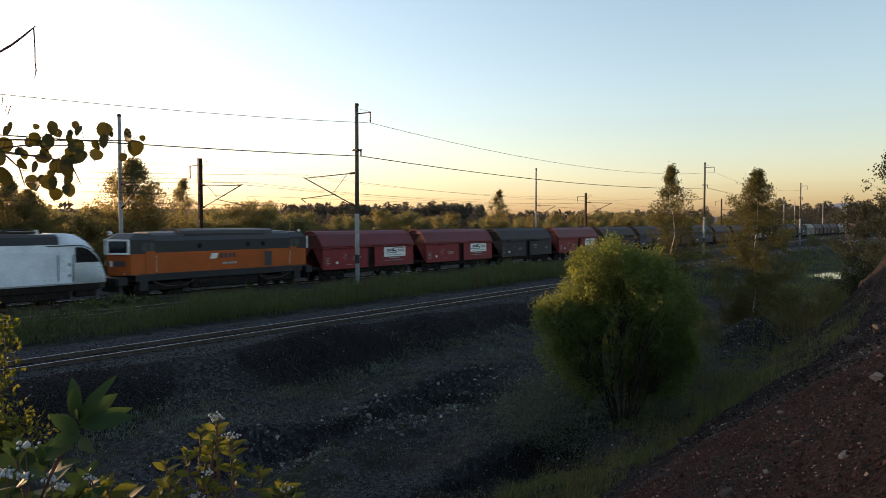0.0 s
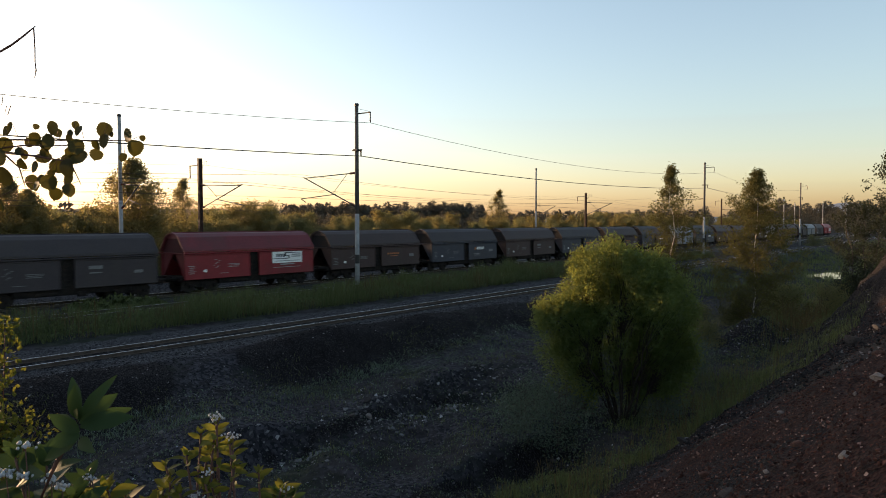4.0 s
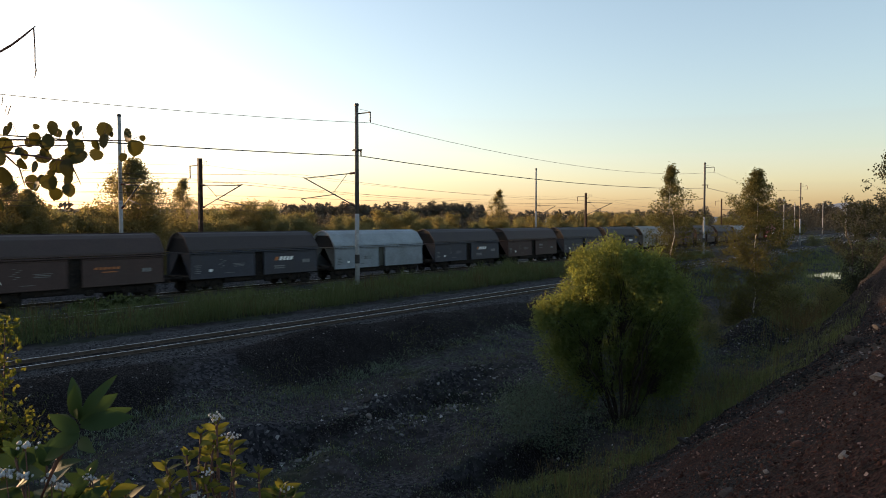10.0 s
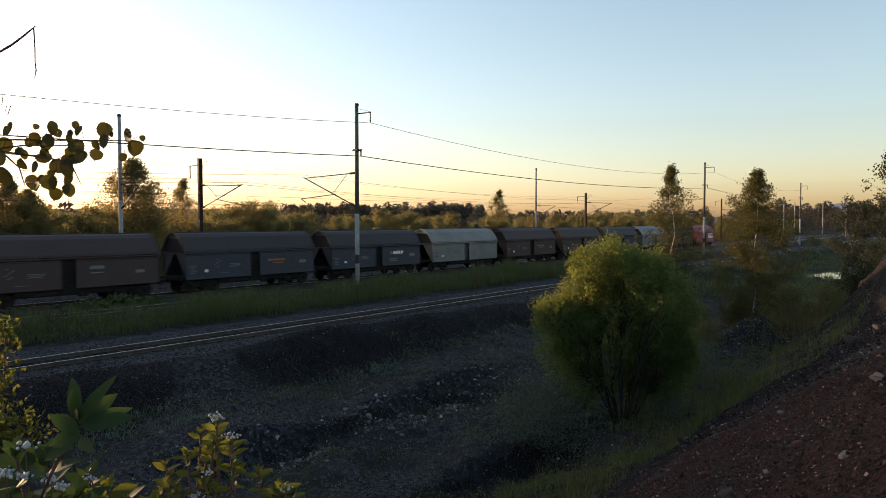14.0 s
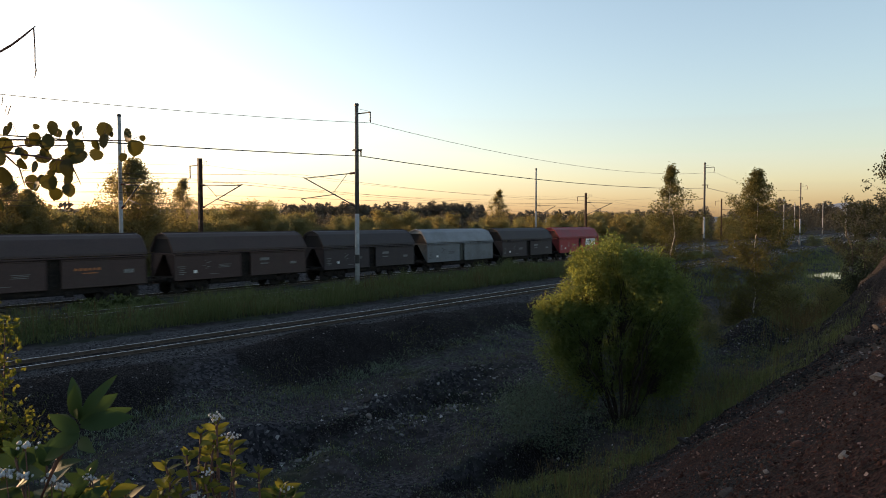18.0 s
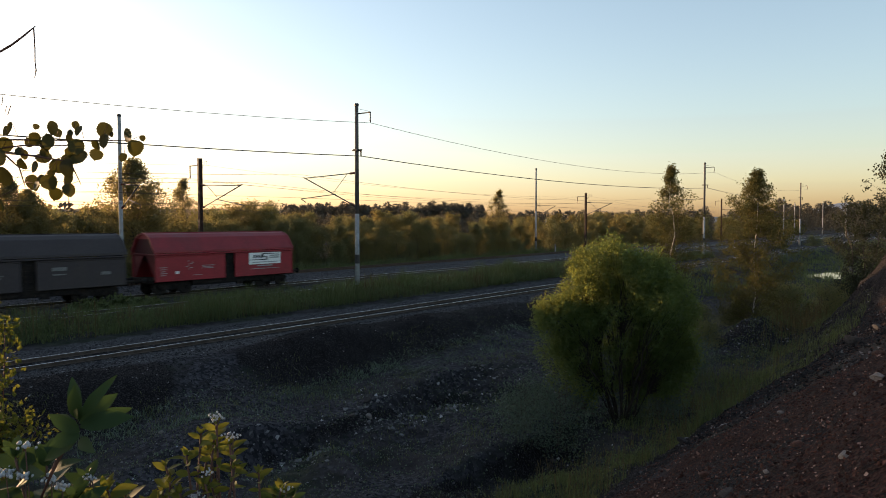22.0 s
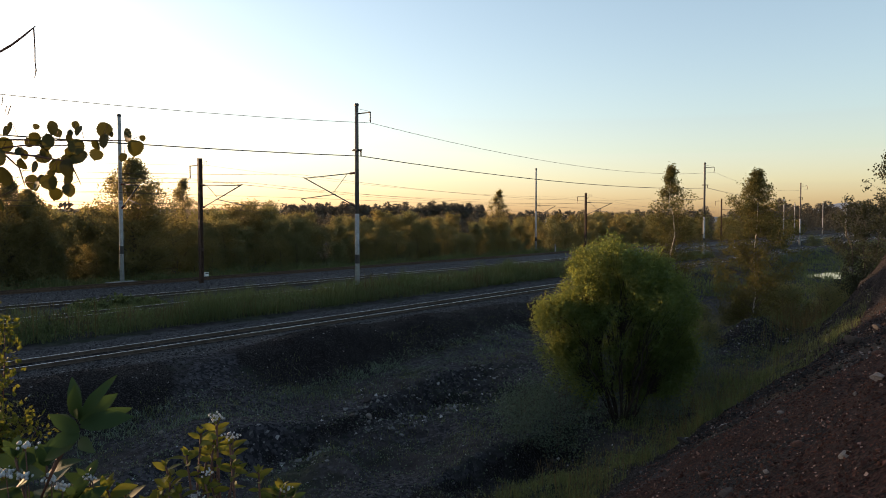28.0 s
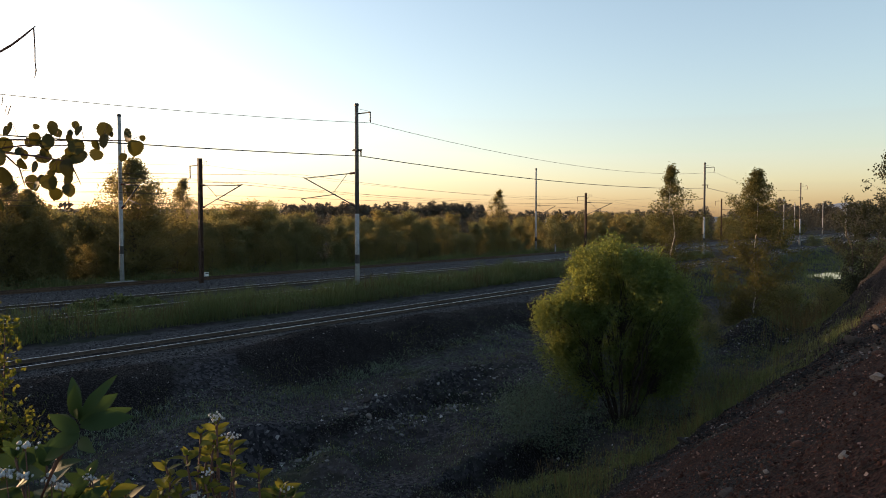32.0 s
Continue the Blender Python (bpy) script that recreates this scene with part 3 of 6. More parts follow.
def mast(s, lat, base, top, kind, arm=None, band=2.3, foundation=False, low_arm=0):
    """A catenary mast in its own space: +Y points away from the camera across the line."""
    rusty = kind == "rusty"
    label = {"rusty": "rust-brown steel catenary mast with a bracket arm over the track", "tall": "tall pale concrete catenary mast with a black band",
             "plain": "pale concrete mast beside the woods"}[kind]
    x, y = line(s, lat)
    ob = thing("catenary_mast", label, "catenary mast", "masts along the line", pose(float(x), float(y), base, 0, 0, math.degrees(float(head(s)))))
    h = top - base
    r0, r1 = (0.17, 0.14) if rusty else (0.175, 0.13)
    if rusty:
        shaft = Mesh()
        for sx in (-1, 1):
            shaft.box((sx * 0.13, 0, h / 2 - 0.15), (0.07, 0.24, h + 0.3), 0.012)
        shaft.box((0, 0, h / 2 - 0.15), (0.20, 0.02, h + 0.3))
        k = 0.4
        while k < h:
            shaft.box((0, 0.125, k), (0.30, 0.015, 0.10), 0)
            shaft.box((0, -0.125, k), (0.30, 0.015, 0.10), 0)
            k += 0.75
        part("shaft", shaft, M_RUSTMAST, ob)
        part("collar", Mesh().box((0, 0, 2.7), (0.36, 0.30, 0.24), 0.03), M_RUSTMAST, ob)
    else:
        cut = h * (0.42 if kind == "tall" else 0.5)
        f = r0 + (r1 - r0) * cut / h
        part("shaft", Mesh().lathe([(-0.4, r0), (cut, f)], 14, "z"), M_CONCRETE, ob, smooth=True)
        # tall masts: upper shaft in a darker tone than the lower
        part("upper_shaft", Mesh().lathe([(cut, f), (h, r1)], 14, "z"), M_DARKCONC if kind == "tall" else M_CONCRETE, ob, "darker upper shaft" if kind == "tall" else "", smooth=True)
        part("cap", Mesh().lathe([(h, r1 * 1.25), (h + 0.16, r1 * 1.25), (h + 0.2, r1 * 0.8)], 14, "z"), M_BLACK, ob)
        if band:
            f = r0 + (r1 - r0) * band / h
            part("band", Mesh().lathe([(band - 0.32, f + 0.015), (band + 0.32, f + 0.012)], 14, "z"), M_BLACK, ob, "black painted band")
    if foundation:
        part("foundation", Mesh().box((0, 0, -0.02), (2.2, 1.3, 0.44), 0.05), M_CONCRETE, ob, "wide concrete foundation block")
    if arm:
        reach, ztube, zroot, zsteady = arm
        d = 1 if reach > 0 else -1
        y0 = d * 0.17
        part("strut_tube", Mesh().tube([(0, y0, zroot), (0, reach, ztube)], 0.045, 8), M_GALV, ob, smooth=True)
        part("tie_rod", Mesh().tube([(0, y0, ztube + 0.12), (0, reach * 0.97, ztube - 0.05)], 0.035, 8), M_GALV, ob, smooth=True)
        q = zroot + (ztube - zroot) * 0.40
        part("steady_arm", Mesh().tube([(0, reach * 0.38, q), (0, reach * 1.06, zsteady), (0.0, reach * 0.96, zsteady - 0.28)], 0.035, 6), M_GALV, ob, smooth=True)
        part("brace", Mesh().tube([(0, reach * 0.18, ztube + 0.05), (0, reach * 0.42, q + 0.15)], 0.022, 6), M_GALV, ob, smooth=True)
        insulator((0, y0, ztube + 0.12), (0, y0 + d * 0.55, ztube + 0.10), 0.085, ob)
        insulator((0, y0, zroot), (0, y0 + d * 0.42, zroot + (ztube - zroot) * 0.42 / abs(reach)), 0.085, ob)
    if kind == "tall":
        part("feeder_arm", Mesh().box((0, -0.68, h - 0.55), (0.08, 1.4, 0.08), 0.01), M_GALV, ob)
        part("feeder_tie", Mesh().tube([(0, -0.15, h - 0.2), (0, -1.32, h - 0.50)], 0.012, 5), M_GALV, ob)
        insulator((0, -1.35, h - 0.55), (0, -1.35, h - 1.28), 0.06, ob)
        part("lower_arm", Mesh().box((0, -0.05, h - 3.12), (0.10, 0.95, 0.09), 0.01), M_GALV, ob)
        insulator((0, -0.42, h - 3.16), (0, -0.42, h - 3.56), 0.07, ob)
        part("clamp", Mesh().box((0, 0, h - 3.12), (0.42, 0.40, 0.14), 0.02), M_GALV, ob)
    if rusty:
        part("rear_arm", Mesh().box((0, 0.72, h - 0.55), (0.08, 1.5, 0.07), 0.01), M_GALV, ob)
        insulator((0, 1.4, h - 0.55), (0, 1.4, h - 1.55), 0.07, ob)
        part("front_bracket", Mesh().tube([(0, -0.15, h - 0.35), (0, -0.95, h - 0.30), (0, -0.95, h - 0.6)], 0.02, 5), M_GALV, ob)
        part("bracket_stay", Mesh().tube([(0, -0.15, h - 1.0), (0, -0.7, h - 0.35)], 0.014, 5), M_GALV, ob)
    return ob


TALL = [(-66.0, 6.85, -0.26, 12.93), (6.2, 6.85, -0.26, 12.95), (76.8, 9.6, -0.35, 13.28), (143.4, 10.4, -0.35, 13.19)]
RUSTY = [(-68.0, -7.0, -0.22, 9.67), (-0.8, -7.2, -0.22, 9.74), (64.3, -5.6, -0.22, 9.06), (134.7, -5.6, -0.22, 10.03)]
for s, lat, b, t in TALL:
    mast(s, lat, b, t, "tall", (lat * ACROSS * 0.86, 8.35, 6.1, 6.73))
for s, lat, b, t in RUSTY:
    mast(s, lat, b, t, "rusty", (lat * ACROSS * 0.78, 7.7, 6.0, 6.15))
mast(-5.7, -13.0, -0.31, 13.12, "plain", (-3.0, 7.9, 6.1, 6.3), 2.75, True)
mast(67.5, -18.0, -0.53, 13.49, "plain", (-3.8, 7.9, 6.1, 6.3), 2.3)
for s, lat, t in ((195.4, -5.0, 11.9), (233.8, -10.5, 11.2), (265.1, -7.4, 12.3), (223.2, 8.0, 12.3)):
    mast(s, lat, -0.26, t, "plain", None, 2.3)

A = [at_line(s + 1.39 * SLANT, lat + 1.39, t - 1.30) for s, lat, b, t in TALL]
wire("feeder_wire", A, 0.016, "thin feeder wire hung from mast to mast", 1.19)
A = [at_line(s + 0.43 * SLANT, lat + 0.43, t - 3.57) for s, lat, b, t in TALL]
wire("supply_cable", A, 0.031, "thick dark supply cable hung from mast to mast", 0.66)
for k, (sup, zm) in enumerate((([(s - lat * SLANT, 0.14 * lat, 8.3) for i, (s, lat, *_) in enumerate(TALL)], 0), ([(s - lat * SLANT, 0.2 * lat, 7.65) for i, (s, lat, *_) in enumerate(RUSTY)], 0))):
    P = [at_line(*q) for q in sup]
    wire("messenger_wire", P, 0.012, "messenger wire over the main track", 0.8)
    C = [at_line(s, la * 0.6, 6.55 if k == 0 else 5.95) for s, la, z in sup]
    wire("contact_wire", C, 0.010, "contact wire over the main track", 0.05)
A = [at_line(s - 1.4 * SLANT, lat - 1.44, t - 1.55) for s, lat, b, t in RUSTY]
wire("rear_wire", A, 0.011, "thin wire behind the rusty masts", 0.8)
A = [at_line(s + 0.95 * SLANT, lat + 0.98, t - 0.6) for s, lat, b, t in RUSTY]
wire("front_wire", A, 0.008, "thin wire along the rusty masts", 0.8)
for dz in (8.45, 7.0, 6.15):
    wire("far_track_wire", [at_line(-75, -10.5, dz), at_line(-5.7, -10.5, dz), at_line(67.5, -11.5, dz), at_line(134, -10.5, dz)], 0.009, "thin wire over the far track", 0.7)


# ---- small posts by the line ----
def marker_post(s, lat, z, h, w, label, material):
    x, y = line(s, lat)
    ob = thing("marker_post", label, "marker post", "posts by the line", pose(float(x), float(y), z, 0, 0, math.degrees(float(head(s)))))
    part("post", Mesh().box((0, 0, h / 2 - 0.1), (w, w * 0.7, h + 0.2), 0.03), material, ob)
    part("plate", Mesh().box((0, -w * 0.36, h * 0.82), (w * 0.8, 0.012, h * 0.18), 0.004), M_BLACK, ob)


marker_post(64.9, -12.0, -0.22, 1.32, 0.20, "short pale concrete marker post on the ballast edge", M_CONCRETE)
marker_post(2.3, -13.7, -0.40, 0.55, 0.38, "small white marker stone by the far track", M_WHITEMARK)
# ---- the train; each vehicle in its own space: +X to the rear, +Y away from the camera, z from the rail heads ----
TRAIN = []          # (thing, place along the line at 11 s)
CACHE = {}


def cached(key, make, material, smooth=False):
    k = (key, material.name)
    if k not in CACHE:
        CACHE[k] = make().data(key, material, smooth)
    return CACHE[k]


def mirror_x(build):
    """The same part at both ends."""
    m = Mesh()
    for d in (1, -1):
        build(m, d)
    return m


def wheelset(parent, x, r):
    ax = part("axle", cached("axle", lambda: Mesh().tube([(0, -0.95, 0), (0, 0.95, 0)], 0.085, 10), M_BOGIE, True), None, parent, at=pose(x, 0, r))
    for y in (-1, 1):
        part("wheel", cached("wheel%.2f" % r, lambda: Mesh().lathe([(-0.070, r * 0.3), (-0.075, r * 0.82), (-0.068, r * 0.84), (-0.065, r), (0.045, r * 0.99), (0.050, r + 0.03), (0.07, r + 0.03), (0.07, r * .35)], 24, "y"), M_WHEEL, True),
             None, parent, at=pose(x, y * 0.7535, r) @ pose(0, 0, 0, 0, 0, 180 if y > 0 else 0))
    return ax


def bogie(parent, x, base=1.8, r=0.46):
    b = thing("bogie", "", "")
    b.parent, b.matrix_basis = parent, pose(x, 0, 0)

    for y in (-1, 1):
        part("bogie_side", cached("bogie_side%.1f%d" % (base, y), lambda: Mesh().prism([(-base / 2 - 0.32, 0.50), (-base / 2 - 0.30, 0.72), (-0.55, 0.80), (0.55, 0.80), (base / 2 + 0.30, 0.72), (base / 2 + 0.32, 0.50),
             (base / 2 - 0.22, 0.44), (0.45, 0.36), (-0.45, 0.36), (-base / 2 + 0.22, 0.44)], y * 1.02 - 0.05, y * 1.02 + 0.05, "y"), M_BOGIE), None, b)
        for dx in (-1, 1):
            part("axle_box", cached("axle_box%.1f%.2f%d%d" % (base, r, y, dx), lambda: Mesh().box((dx * base / 2, y * 1.09, r), (0.28, 0.12, 0.26), 0.04), M_BOGIE), None, b)

    def mid():
        m = Mesh().box((0, 0, 0.66), (0.5, 2.2, 0.28), 0.03)
        for y in (-1, 1):
            for dx in (-0.14, 0.14):
                m.tube([(dx, y * 1.08, 0.40), (dx, y * 1.08, 0.74)], 0.06, 8)
        return m
    part("bolster", cached("bolster", mid, M_BOGIE), None, b)

    for dx in (-1, 1):
        wheelset(b, dx * base / 2, r)
    return b


def buffers(ob, xe, z=1.06):
    for d in (-1, 1):
        for y in (-1, 1):
            part("buffer", cached("buffer", lambda: Mesh().lathe([(0, 0.13), (0.30, 0.12), (0.30, 0.085), (0.56, 0.085), (0.57, 0.23), (0.62, 0.22), (0.63, 0.1)], 14, "x"), M_BOGIE), None, ob,
                 at=pose(d * (xe - 0.63), y * 0.875, z) @ pose(0, 0, 0, 0, 0, 0 if d > 0 else 180))
        part("coupling", cached("coupling", lambda: Mesh().box((0.22, 0, 0), (0.5, 0.10, 0.14), 0.03).box((0.45, 0, -0.16), (0.10, 0.07, 0.4), 0.03), M_BOGIE), None, ob,
             at=pose(d * (xe - 0.6), 0, z - 0.05) @ pose(0, 0, 0, 0, 0, 0 if d > 0 else 180))


def marks(ob, key, boxes, material, label=""):
    """Flat stencils on the near side: boxes of (x, z, width, height, y)."""
    def make():
        m = Mesh()
        for x, z, w, h, y in boxes:
            m.box((x, y, z), (w, 0.008, h), 0.0)
        return m
    return tagged(part("marking", cached(key, make, material), None, ob, label), kind="stuff")


HALF, TOP, LOW = 5.5, 4.47, 0.893
# one side of the hood, from the eave to the ridge
HOOD = [(-1.41, 3.08), (-1.40, 3.20), (-0.84, 4.10), (-0.78, 4.16), (-0.42, 4.36)]


def hopper_wagon(label, body, roof, look_of):
    ob = thing("hopper_wagon", label, "freight wagon", "coal hopper wagons of the train")
    # side flaps: two long panels a side, leaning out slightly towards their foot, with stiff edges
    for y in (-1, 1):
        for x0, x1 in ((-HALF + 0.06, -0.36), (0.40, HALF - 0.06)):
            def panel(x0=x0, x1=x1, y=y):
                m = Mesh()
                m.prism([(y * 1.44, 1.02), (y * 1.40, 2.86), (y * 1.34, 2.86), (y * 1.38, 1.02)], x0, x1)
                m.box(((x0 + x1) / 2, y * 1.435, 1.06), (x1 - x0, 0.07, 0.09), 0.015)
                m.box(((x0 + x1) / 2, y * 1.41, 2.80), (x1 - x0, 0.06, 0.08), 0.015)
                for e in (x0 + 0.04, x1 - 0.04):
                    m.box((e, y * 1.425, 1.95), (0.07, 0.06, 1.75), 0.015, Matrix.Rotation(y * 0.022, 3, "X"))
                return m
            part("side_flap", cached("flap%d%d" % (y, x0 < 0), panel, body), None, ob)

    for y in (-1, 1):
        def bay(y=y):
            m = Mesh()
            m.box((0.02, y * 1.24, 1.95), (0.80, 0.06, 1.9), 0.01)
            for z in (1.2, 1.55, 1.9, 2.25, 2.6):
                m.tube([(-0.2, y * 1.36, z), (0.24, y * 1.36, z)], 0.018, 6)
            for e in (-0.2, 0.24):
                m.tube([(e, y * 1.36, 1.05), (e, y * 1.36, 2.85)], 0.02, 6)
            return m
        # bay colour is darker than the body, to hold the recess's shade
        part("ladder_bay", cached("bay%d" % y, bay, M_PALEBAY if body in (M_PALE, M_BEIGE, M_ICE) else M_BOGIE), None, ob, "recessed bay with a ladder, toned dark for shade")
        part("eave_beam", cached("eave%d" % y, lambda y=y: Mesh().box((0, y * 1.43, 2.94), (2 * HALF + 0.04, 0.14, 0.10), 0.02).box((0, y * 1.40, 3.06), (2 * HALF + 0.02, 0.10, 0.06), 0.015), body), None, ob)

    def shell():
        half = HOOD
        out = half + [(0, TOP)] + [(-a, z) for a, z in half[::-1]]
        inn = [(a * 0.965, z - 0.04) for a, z in out][::-1]
        m = Mesh()
        m.prism(out + inn, -HALF, HALF)
        return m
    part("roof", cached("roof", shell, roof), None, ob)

    def ribs():
        m = Mesh()
        for x in (-HALF + 0.05, HALF - 0.05):
            half = [(a * 1.012, z + 0.02) for a, z in HOOD]
            out = half + [(0, TOP + 0.022)] + [(-a, z) for a, z in half[::-1]]
            inn = [(a * 0.93, z - 0.06) for a, z in out][::-1]
            m.prism(out + inn, x - 0.07, x + 0.07)
        m.box((0, 0, TOP + 0.015), (2 * HALF - 0.2, 0.10, 0.05), 0.01)
        return m
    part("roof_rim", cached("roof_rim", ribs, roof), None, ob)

    for d in (-1, 1):
        x = d * (HALF - 0.22)
        # gable and hopper end get the paint with shade in its colour
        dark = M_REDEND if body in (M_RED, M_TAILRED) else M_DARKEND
        frame_paint = M_PALEEND if body in (M_PALE, M_BEIGE, M_ICE) else M_REDFRAME if body in (M_RED, M_TAILRED) else body
        half = [(-1.35, 2.98)] + [(a * 0.955, z - 0.045) for a, z in HOOD[1:]]
        gable = half + [(-a, z) for a, z in half[::-1]]
        brow = [(-0.80, 4.03), (-0.79, 4.12), (-0.40, 4.33), (0, TOP - 0.03), (0.40, 4.33), (0.79, 4.12), (0.80, 4.03)]
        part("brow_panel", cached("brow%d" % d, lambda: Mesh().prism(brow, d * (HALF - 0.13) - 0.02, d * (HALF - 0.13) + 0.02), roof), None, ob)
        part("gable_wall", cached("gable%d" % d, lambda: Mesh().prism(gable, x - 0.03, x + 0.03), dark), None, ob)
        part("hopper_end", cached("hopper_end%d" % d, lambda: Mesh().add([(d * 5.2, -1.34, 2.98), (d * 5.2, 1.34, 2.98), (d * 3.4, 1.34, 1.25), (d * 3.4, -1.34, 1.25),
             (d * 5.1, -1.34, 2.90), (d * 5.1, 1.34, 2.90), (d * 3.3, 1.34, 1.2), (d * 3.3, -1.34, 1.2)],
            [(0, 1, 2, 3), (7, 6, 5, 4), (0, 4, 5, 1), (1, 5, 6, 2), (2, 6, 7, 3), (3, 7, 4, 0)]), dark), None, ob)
        for y in (-1, 1):
            part("corner_post", cached("corner_post%d%d" % (d, y), lambda: Mesh().box((d * 5.32, y * 1.28, 2.05), (0.16, 0.14, 1.85), 0.02), frame_paint), None, ob)
            part("end_strut", cached("end_strut%d%d" % (d, y), lambda: Mesh().tube([(d * 5.35, y * 1.2, 1.25), (d * 5.30, y * 0.18, 2.9)], 0.06, 6), frame_paint), None, ob)
            part("end_plate", cached("end_plate%d%d" % (d, y), lambda: Mesh().prism([(y * 1.30, 1.25), (y * 1.30, 2.90), (y * 0.14, 2.90)], d * 5.33 - 0.015, d * 5.33 + 0.015), frame_paint), None, ob)
            part("step", cached("step%d%d" % (d, y), lambda: Mesh().tube([(d * 5.6, y * 1.3, 0.55), (d * 5.6, y * 1.3, 1.1)], 0.02, 6).box((d * 5.6, y * 1.3, 0.55), (0.34, 0.2, 0.03), 0.005), M_BOGIE), None, ob)
        part("end_beam", cached("end_beam%d" % d, lambda: Mesh().box((d * 5.33, 0, 2.92), (0.14, 2.6, 0.12), 0.02), frame_paint), None, ob)
        part("headstock", cached("headstock%d" % d, lambda: Mesh().box((d * 5.55, 0, 1.08), (0.18, 2.5, 0.34), 0.03), M_BOGIE), None, ob)
        part("platform", cached("platform%d" % d, lambda: Mesh().box((d * 5.1, 0, 1.22), (0.8, 2.3, 0.05), 0.01), M_BOGIE), None, ob)
        part("side_sill", cached("side_sill%d" % d, lambda: Mesh().box((0, d * 1.1, 1.02), (11.0, 0.16, 0.16), 0.02), M_BOGIE), None, ob)
    part("centre_sill", cached("centre_sill", lambda: Mesh().box((0, 0, 0.98), (11.0, 0.5, 0.22), 0.02), M_BOGIE), None, ob)

    # chute is widened and lowered to put shade between the bogies
    def chute():
        m = Mesh()
        m.prism([(-1.30, 1.05), (-0.25, 2.0), (0.25, 2.0), (1.30, 1.05), (1.2, 0.62), (0.5, 0.50), (-0.5, 0.50), (-1.2, 0.62)], -2.75, 2.75)
        return m
    part("chute", cached("chute", chute, M_BOGIE), None, ob)
    part("brake_cylinder", cached("brake_cylinder", lambda: Mesh().tube([(-1.6, -1.15, 0.72), (-0.5, -1.15, 0.72)], 0.15, 10), M_BOGIE), None, ob)
    part("brake_box", cached("brake_box", lambda: Mesh().box((0.9, -1.18, 0.62), (0.5, 0.22, 0.34), 0.03), M_BOGIE), None, ob)
    for x in (-3.9, 3.9):
        bogie(ob, x).scale = (1, 1, 1 / LOW)
    buffers(ob, 6.36, 1.15)
    ob.scale = (1, 1, LOW)
    # writing: unreadable lines as bars, and the square plate
    y = -1.448
    part("square_plate", cached("square_plate", lambda: Mesh().box((-3.95, -1.455, 1.62), (0.24, 0.02, 0.20), 0.004), M_WHITEMARK), None, ob, "small white square plate")
    ink = {"sign": M_GREYMARK, "grey": M_FAINT, "logo": M_FAINT, "orange": M_FAINT, "pale": M_DARKMARK}[look_of]
    rows = [(-4.95 + 0.05 * (k % 2), 2.02 - 0.14 * k, 0.50 - 0.11 * (k % 3), 0.045, y) for k in range(5)]
    rows += [(-3.15 + 0.11 * ((k * 3) % 4) - 0.03 * k, 2.42 - 0.10 * k, 0.10 + 0.05 * (k % 3), 0.045, y) for k in range(7)]
    rows += [(-1.7, 2.05, 0.95, 0.04, y), (-1.7, 1.95, 0.80, 0.035, y), (-1.75, 1.85, 0.85, 0.035, y), (-2.5, 1.38, 0.7, 0.03, y)]
    marks(ob, "rows_left", rows, ink)
    if look_of == "sign":
        part("sign_board", cached("sign_board", lambda: Mesh().box((2.92, -1.465, 2.36), (2.75, 0.03, 0.92), 0.006), M_WHITEMARK), None, ob, "white sign board with dark lettering bars")
        yy = -1.485
        # plain shapes in the place of the trade mark
        dark = [(1.95 + 0.21 * k, 2.52, 0.14, 0.26, yy) for k in range(4)]
        dark += [(2.20, 2.26, 1.20, 0.055, yy), (2.95, 2.72, 0.62, 0.07, yy), (2.72, 2.60, 0.12, 0.26, yy), (2.88, 2.46, 0.42, 0.08, yy), (3.06, 2.35, 0.12, 0.22, yy), (2.82, 2.26, 0.5, 0.07, yy), (3.70, 2.72, 0.95, 0.05, yy)]
        marks(ob, "sign_dark", dark, M_DARKMARK)
        marks(ob, "sign_grey", [(3.72, 2.56, 0.85, 0.10, yy), (3.72, 2.40, 0.9, 0.10, yy), (2.95, 2.06, 2.3, 0.06, yy)], M_GREYMARK)
        marks(ob, "rows_under", [(2.92, 1.78, 1.35, 0.09, y), (2.92, 1.55, 2.55, 0.04, y)], M_GREYMARK)
    elif look_of == "logo":
        # plain slanted bars in the place of the trade mark
        def bars(x0, n, w):
            m = Mesh()
            for k in range(n):
                x = x0 + k * w * 1.35
                m.add([(x, y - .004, 2.12), (x + w, y - .004, 2.12), (x + w + 0.12, y - .004, 2.42), (x + 0.12, y - .004, 2.42),
                       (x, y + .01, 2.12), (x + w, y + .01, 2.12), (x + w + 0.12, y + .01, 2.42), (x + 0.12, y + .01, 2.42)], [(0, 1, 2, 3), (4, 7, 6, 5), (0, 4, 5, 1), (2, 6, 7, 3), (1, 5, 6, 2), (3, 7, 4, 0)])
            return m
        part("logo_shape", cached("logo_white", lambda: bars(1.75, 4, 0.24), M_WHITEMARK), None, ob, "white slanted bars")
        part("logo_bar", cached("logo_orange", lambda: bars(1.35, 1, 0.26), M_ORANGEMARK), None, ob, "faded orange bar")
        marks(ob, "logo_rows", [(1.8, 1.66, 0.95, 0.10, y), (1.8, 1.50, 0.95, 0.08, y), (4.3, 1.98, 0.7, 0.30, y)], M_FAINT)
    elif look_of == "orange":
        marks(ob, "orange_rows", [(1.2 + 0.26 * k, 2.20, 0.18, 0.16, y) for k in range(6)] + [(2.0, 1.95, 0.9, 0.06, y)], M_ORANGEMARK)
